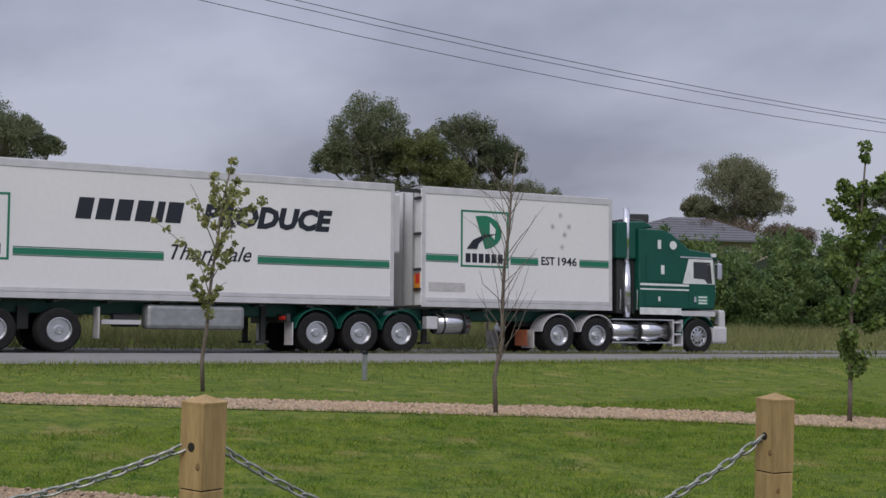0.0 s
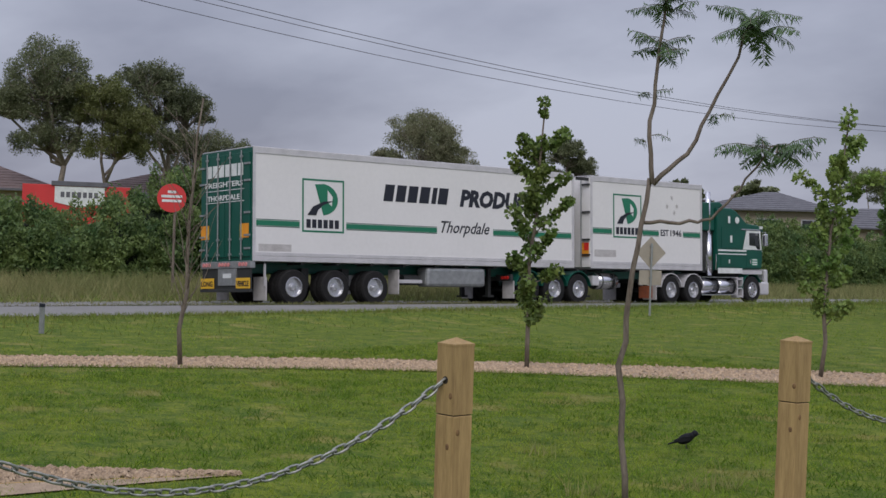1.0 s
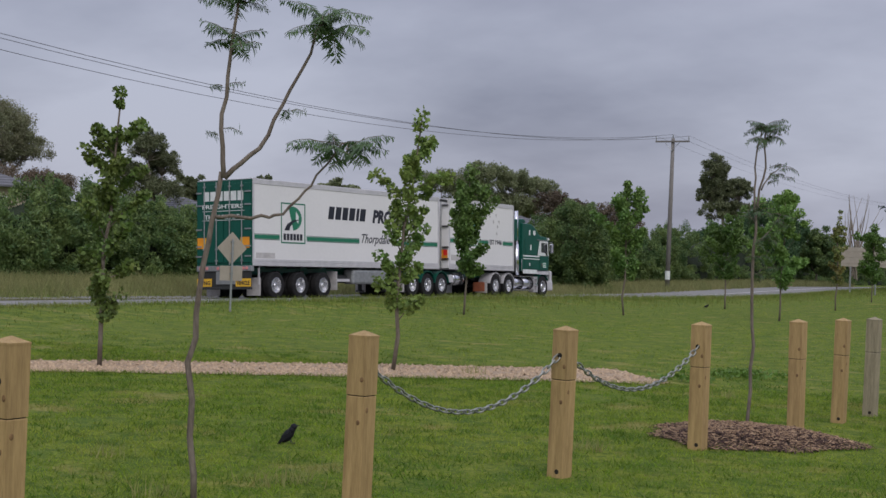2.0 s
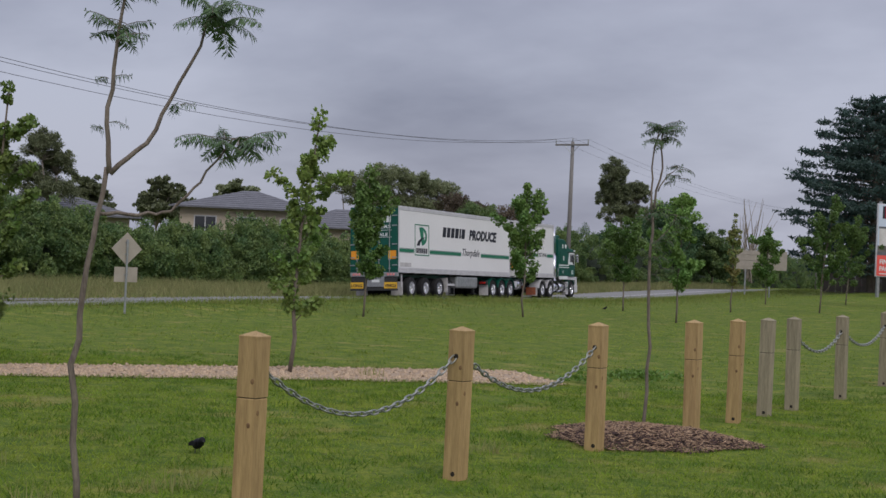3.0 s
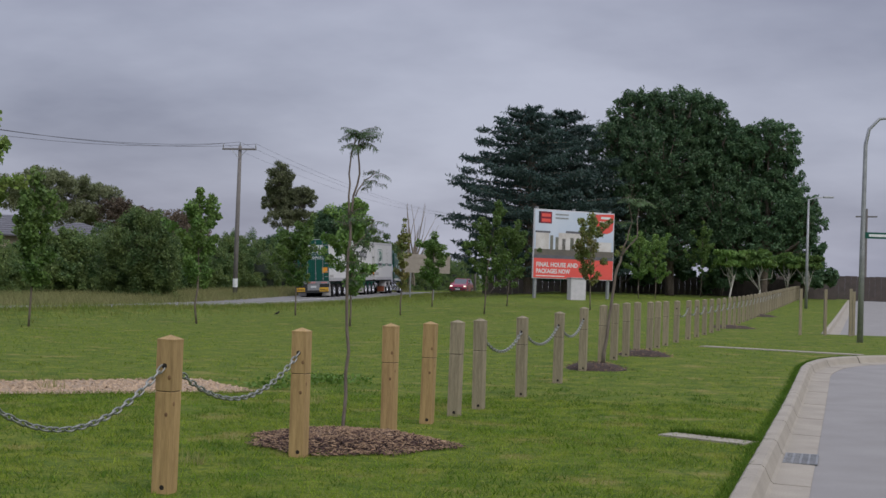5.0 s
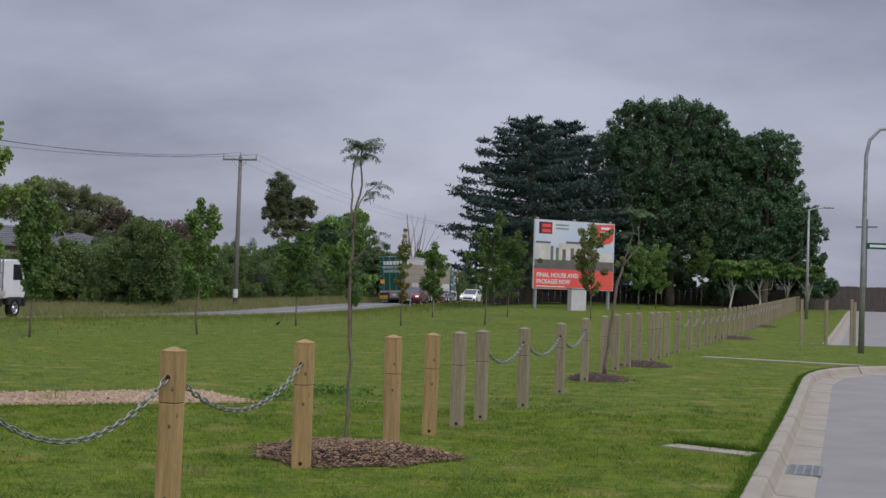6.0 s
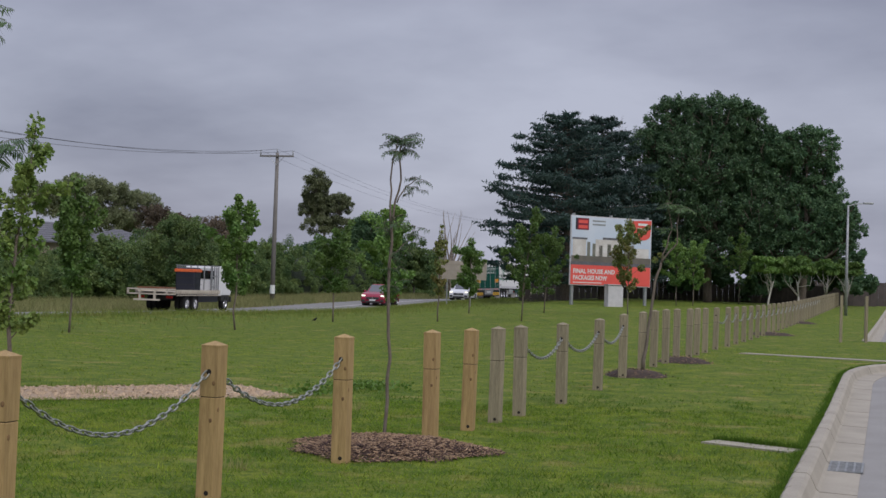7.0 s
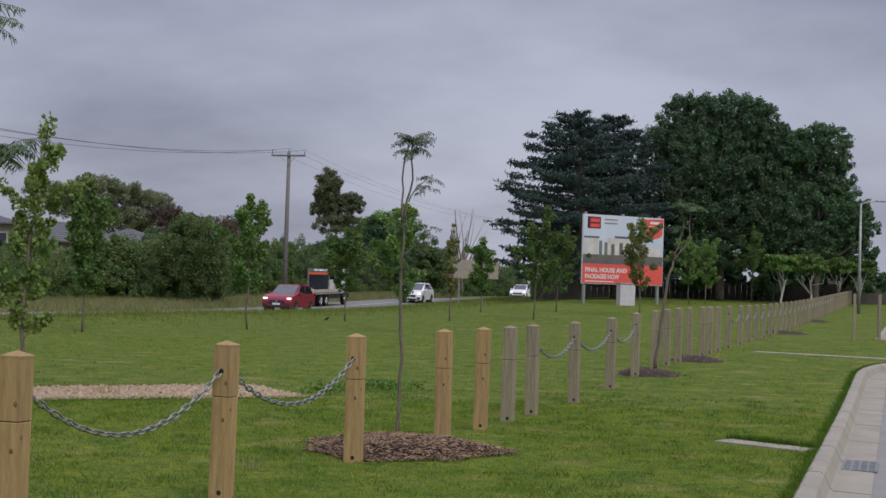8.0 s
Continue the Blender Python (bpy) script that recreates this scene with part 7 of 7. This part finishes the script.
def hatchback(paint, label):
    t = thing("hatchback", label, "car", pose(0, 0, 0))
    body = [(-1.98, 0.45), (-1.99, 0.75), (-1.93, 0.98), (-1.6, 1.03), (0.85, 1.02), (1.35, 0.98), (1.72, 0.90), (1.93, 0.76), (2.01, 0.55), (1.97, 0.24), (-1.92, 0.26)]
    part("body", prism(bmesh.new(), body, -0.86, 0.86, bev=0.07), paint, t)
    bm = bmesh.new()
    a = [bm.verts.new(v) for v in ((-1.9, -0.8, 0.98), (0.95, -0.8, 0.95), (0.95, 0.8, 0.95), (-1.9, 0.8, 0.98))]
    b = [bm.verts.new(v) for v in ((-1.6, -0.62, 1.50), (0.05, -0.62, 1.53), (0.05, 0.62, 1.53), (-1.6, 0.62, 1.50))]
    bm.faces.new(a[::-1]), bm.faces.new(b)
    for k in range(4):
        bm.faces.new((a[k], a[(k + 1) % 4], b[(k + 1) % 4], b[k]))
    bmesh.ops.bevel(bm, geom=bm.edges[:], offset=0.05, segments=2, affect="EDGES")
    part("cabin", bm, paint, t)
    part("windscreen", prism(bmesh.new(), [(0.95, 1.0), (0.15, 1.49), (0.12, 1.47), (0.89, 0.98)], -0.62, 0.62), SKYGLASS, t)
    part("rear_window", prism(bmesh.new(), [(-1.9, 1.04), (-1.58, 1.42), (-1.55, 1.42), (-1.85, 1.04)], -0.6, 0.6), GLASS, t)
    for s in (-1, 1):
        bm = bmesh.new()
        q = [(-1.55, 1.03, 0.805), (0.72, 1.02, 0.805), (0.06, 1.45, 0.672), (-1.46, 1.42, 0.672)]
        v = [bm.verts.new((x, s * (y + 0.008), z)) for x, z, y in q]
        w = [bm.verts.new((x, s * (y - 0.012), z)) for x, z, y in q]
        bm.faces.new(v), bm.faces.new(w[::-1])
        for k in range(4):
            bm.faces.new((v[k], v[(k + 1) % 4], w[(k + 1) % 4], w[k]))
        part("side_window", bm, GLASS, t)
        part("pillar", B(-0.45, -0.38, *sorted((s * 0.70, s * 0.80)), 1.0, 1.42), BLACK, t)
        part("headlamp", B(1.74, 1.965, *sorted((s * 0.56, s * 0.82)), 0.70, 0.80, bev=0.03), HEADLAMP, t, "lit headlamp")
        part("fog_surround", B(1.93, 2.03, *sorted((s * 0.55, s * 0.8)), 0.32, 0.48, bev=0.02), BLACK, t)
        part("tail_lamp", B(-2.01, -1.9, *sorted((s * 0.6, s * 0.84)), 0.72, 0.95, bev=0.02), REDLAMP, t)
        part("door_mirror", B(0.62, 0.78, *sorted((s * 0.84, s * 1.02)), 0.98, 1.1, bev=0.03), paint, t)
        for x in (-0.42, 0.75):
            part("door_seam", B(x, x + 0.012, *sorted((s * 0.858, s * 0.864)), 0.35, 0.98), BLACK, t)
        part("door_handle", B(-0.75, -0.55, *sorted((s * 0.86, s * 0.885)), 0.83, 0.86), paint, t)
        for x in (1.28, -1.25):
            part("wheel_arch", T([(x, s * 0.5, 0.31), (x, s * 0.868, 0.31)], 0.37, 20), BLACK, t)
            wheel(t, x, s, 0.31, 0.2, 0.885, dual=False, car=True)
    part("grille", B(1.96, 2.035, -0.45, 0.45, 0.5, 0.66, bev=0.02), BLACK, t)
    part("lower_grille", B(1.96, 2.03, -0.5, 0.5, 0.26, 0.38, bev=0.02), BLACK, t)
    part("number_plate", B(2.03, 2.045, -0.22, 0.22, 0.4, 0.51), PALE, t)
    part("emblem", T([(2.03, 0, 0.6), (2.05, 0, 0.6)], 0.06, 12), CHROME, t)
    return t


def blackbird():
    b = thing("bird", "small black bird standing on the lawn", "bird", pose(0, 0, 0))
    bm = bmesh.new()
    bmesh.ops.create_uvsphere(bm, u_segments=14, v_segments=9, radius=1.0, matrix=Matrix.LocRotScale((0, 0, 0.085), Euler((0, -0.45, 0)), (0.078, 0.04, 0.044)))
    bmesh.ops.create_uvsphere(bm, u_segments=12, v_segments=8, radius=0.029, matrix=Matrix.Translation((0.078, 0, 0.135)))
    tube(bm, [(0.03, 0, 0.1), (0.078, 0, 0.135)], [0.035, 0.024], 10)
    part("body", bm, FEATHER, b, smooth=True)
    part("beak", T([(0.1, 0, 0.135), (0.128, 0, 0.13)], [0.008, 0.001], 6), BLACK, b)
    part("tail", prism(bmesh.new(), [(-0.05, 0.075), (-0.15, 0.035), (-0.152, 0.025), (-0.045, 0.055)], -0.018, 0.018), FEATHER, b)
    for s in (-1, 1):
        part("wing", prism(bmesh.new(), [(0.04, 0.115), (-0.03, 0.105), (-0.11, 0.055), (-0.04, 0.06), (0.03, 0.075)], *sorted((s * 0.034, s * 0.043))), FEATHER, b)
        part("leg", T([(0.0, s * 0.018, 0.06), (0.012, s * 0.018, 0.0), (0.035, s * 0.018, 0.0)], 0.004, 5), BLACK, b)
    return b


LORRY = (rear_trailer(), lead_trailer(), prime_mover())
TRAY = tray_truck()
RED_CAR = hatchback(CARRED, "dark red hatchback with lit headlamps")
WHITE_CAR = hatchback(CARWHITE, "white hatchback with lit headlamps")
WHITE_CAR_BEHIND = hatchback(CARWHITE, "white hatchback following behind on the highway")
BIRD = blackbird()
copy_thing(BIRD, pose(-6.1, 51.8, land(-6.1, 51.8), 0, 0, 40))


# ---- what moves ----
STEP = 1.0 / math.hypot(1, 0.22)


def glide(table, t):
    """The place along the road at t, on a smooth curve through the table."""
    ts, ys = [a for a, _ in table], [b for _, b in table]
    i = max(0, min(len(ts) - 2, int(np.searchsorted(ts, t)) - 1))
    sl = [(ys[min(k + 1, len(ts) - 1)] - ys[max(k - 1, 0)]) / (ts[min(k + 1, len(ts) - 1)] - ts[max(k - 1, 0)]) for k in range(len(ts))]
    h = ts[i + 1] - ts[i]
    s = (t - ts[i]) / h
    return (2 * s**3 - 3 * s**2 + 1) * ys[i] + (s**3 - 2 * s**2 + s) * h * sl[i] + (-2 * s**3 + 3 * s**2) * ys[i + 1] + (s**3 - s**2) * h * sl[i + 1]


def drive(ob, table, ahead, off, length, back=False, camber=0.0):
    """Keys a vehicle along the highway, and rolls its wheels; off may be a function of the place along it."""
    rows = []
    side = off if callable(off) else lambda y: off
    sgn = -1 if back else 1
    for k in range(33):
        t = k * 0.25
        y = glide(table, t) + ahead * STEP
        y2 = y + sgn * length * STEP
        x, x2 = lane_x(y, side(y)), lane_x(y2, side(y2))
        z, z2 = land(x, y) + 0.055, land(x2, y2) + 0.055
        pitch = math.degrees(math.atan2(z2 - z, length))
        rows.append((t, pose(x, y, z, -camber, -pitch, math.degrees(math.atan2(y2 - y, x2 - x)))))
    walk(ob, rows)
    for w in [c for c in ob.children if c.name.startswith("wheel") and "roll_radius" in c]:
        at, r = w.matrix_basis.translation.copy(), w["roll_radius"]
        spin, last, turns = 0.0, glide(table, 0), []
        for f in range(241):
            y = glide(table, min(8.0, f / 30))
            spin += min(80.0, math.degrees(abs(y - last) / STEP / r))
            last = y
            turns.append((f / 30, pose(at.x, at.y, at.z, 0, spin % 360)))
        walk(w, turns)


def lorry_side(y):
    """The lorry drifts from the edge of its lane towards the middle."""
    return -1.99 + 0.0283 * (min(y, 62.0) - 4.2)


def motions():
    lorry = [(0, 4.15), (0.5, 12.55), (1, 21.0), (1.5, 29.48), (2.0, 37.65), (3.5, 63.2), (4.5, 82.2), (6, 117.0), (6.5, 129.5), (7, 142.5), (7.5, 155.0), (8, 167.0)]
    for ob, ahead, length in zip(LORRY, (0.0, 13.0, 18.8), (10.0, 5.0, 3.0)):
        drive(ob, lorry, ahead, lorry_side, length, camber=3.0)
    drive(TRAY, [(0, -61.0), (4, 14.5), (6, 52.9), (6.5, 61.9), (7, 71.1), (7.5, 80.7), (8, 90.0)], -7.4, -1.15, 6.0)
    drive(RED_CAR, [(0, 234.0), (4, 155.0), (6, 113.5), (6.5, 102.8), (7, 92.0), (7.5, 81.7), (8, 71.4)], 0.0, 2.2, 2.0, back=True)
    drive(WHITE_CAR, [(0, 253.0), (4, 177.0), (6, 139.5), (6.5, 129.2), (7, 118.5), (7.5, 108.6), (8, 98.5)], 0.0, 2.2, 2.0, back=True)
    drive(WHITE_CAR_BEHIND, [(0, 298.0), (4, 217.0), (6, 179.0), (8, 140.5)], 0.0, 2.2, 2.0, back=True)
    walk(BIRD, [(0, pose(-4.75, 4.7, 0.0, 0, 0, 22)), (0.6, pose(-4.6, 4.9, 0.0, 0, 0, 22)), (1, pose(-4.48, 4.97, 0.0, 0, 0, 24)), (1.5, pose(-4.37, 5.1, 0, 0, 0, 26)),
                (1.8, pose(-4.29, 5.13, 0, 0, -8, 24)), (2.0, pose(-4.24, 5.14, 0, 0, -24, 22)), (2.2, pose(-4.18, 5.15, 0, 0, -14, 20)), (2.8, pose(-4.05, 5.0, 0, 0, 6, -30)), (3.5, pose(-3.94, 4.8, 0, 0, 14, -60)), (4.2, pose(-3.9, 4.72, 0, 0, 20, -70)), (8, pose(-3.9, 4.7, 0, 0, 0, -60))])


motions()
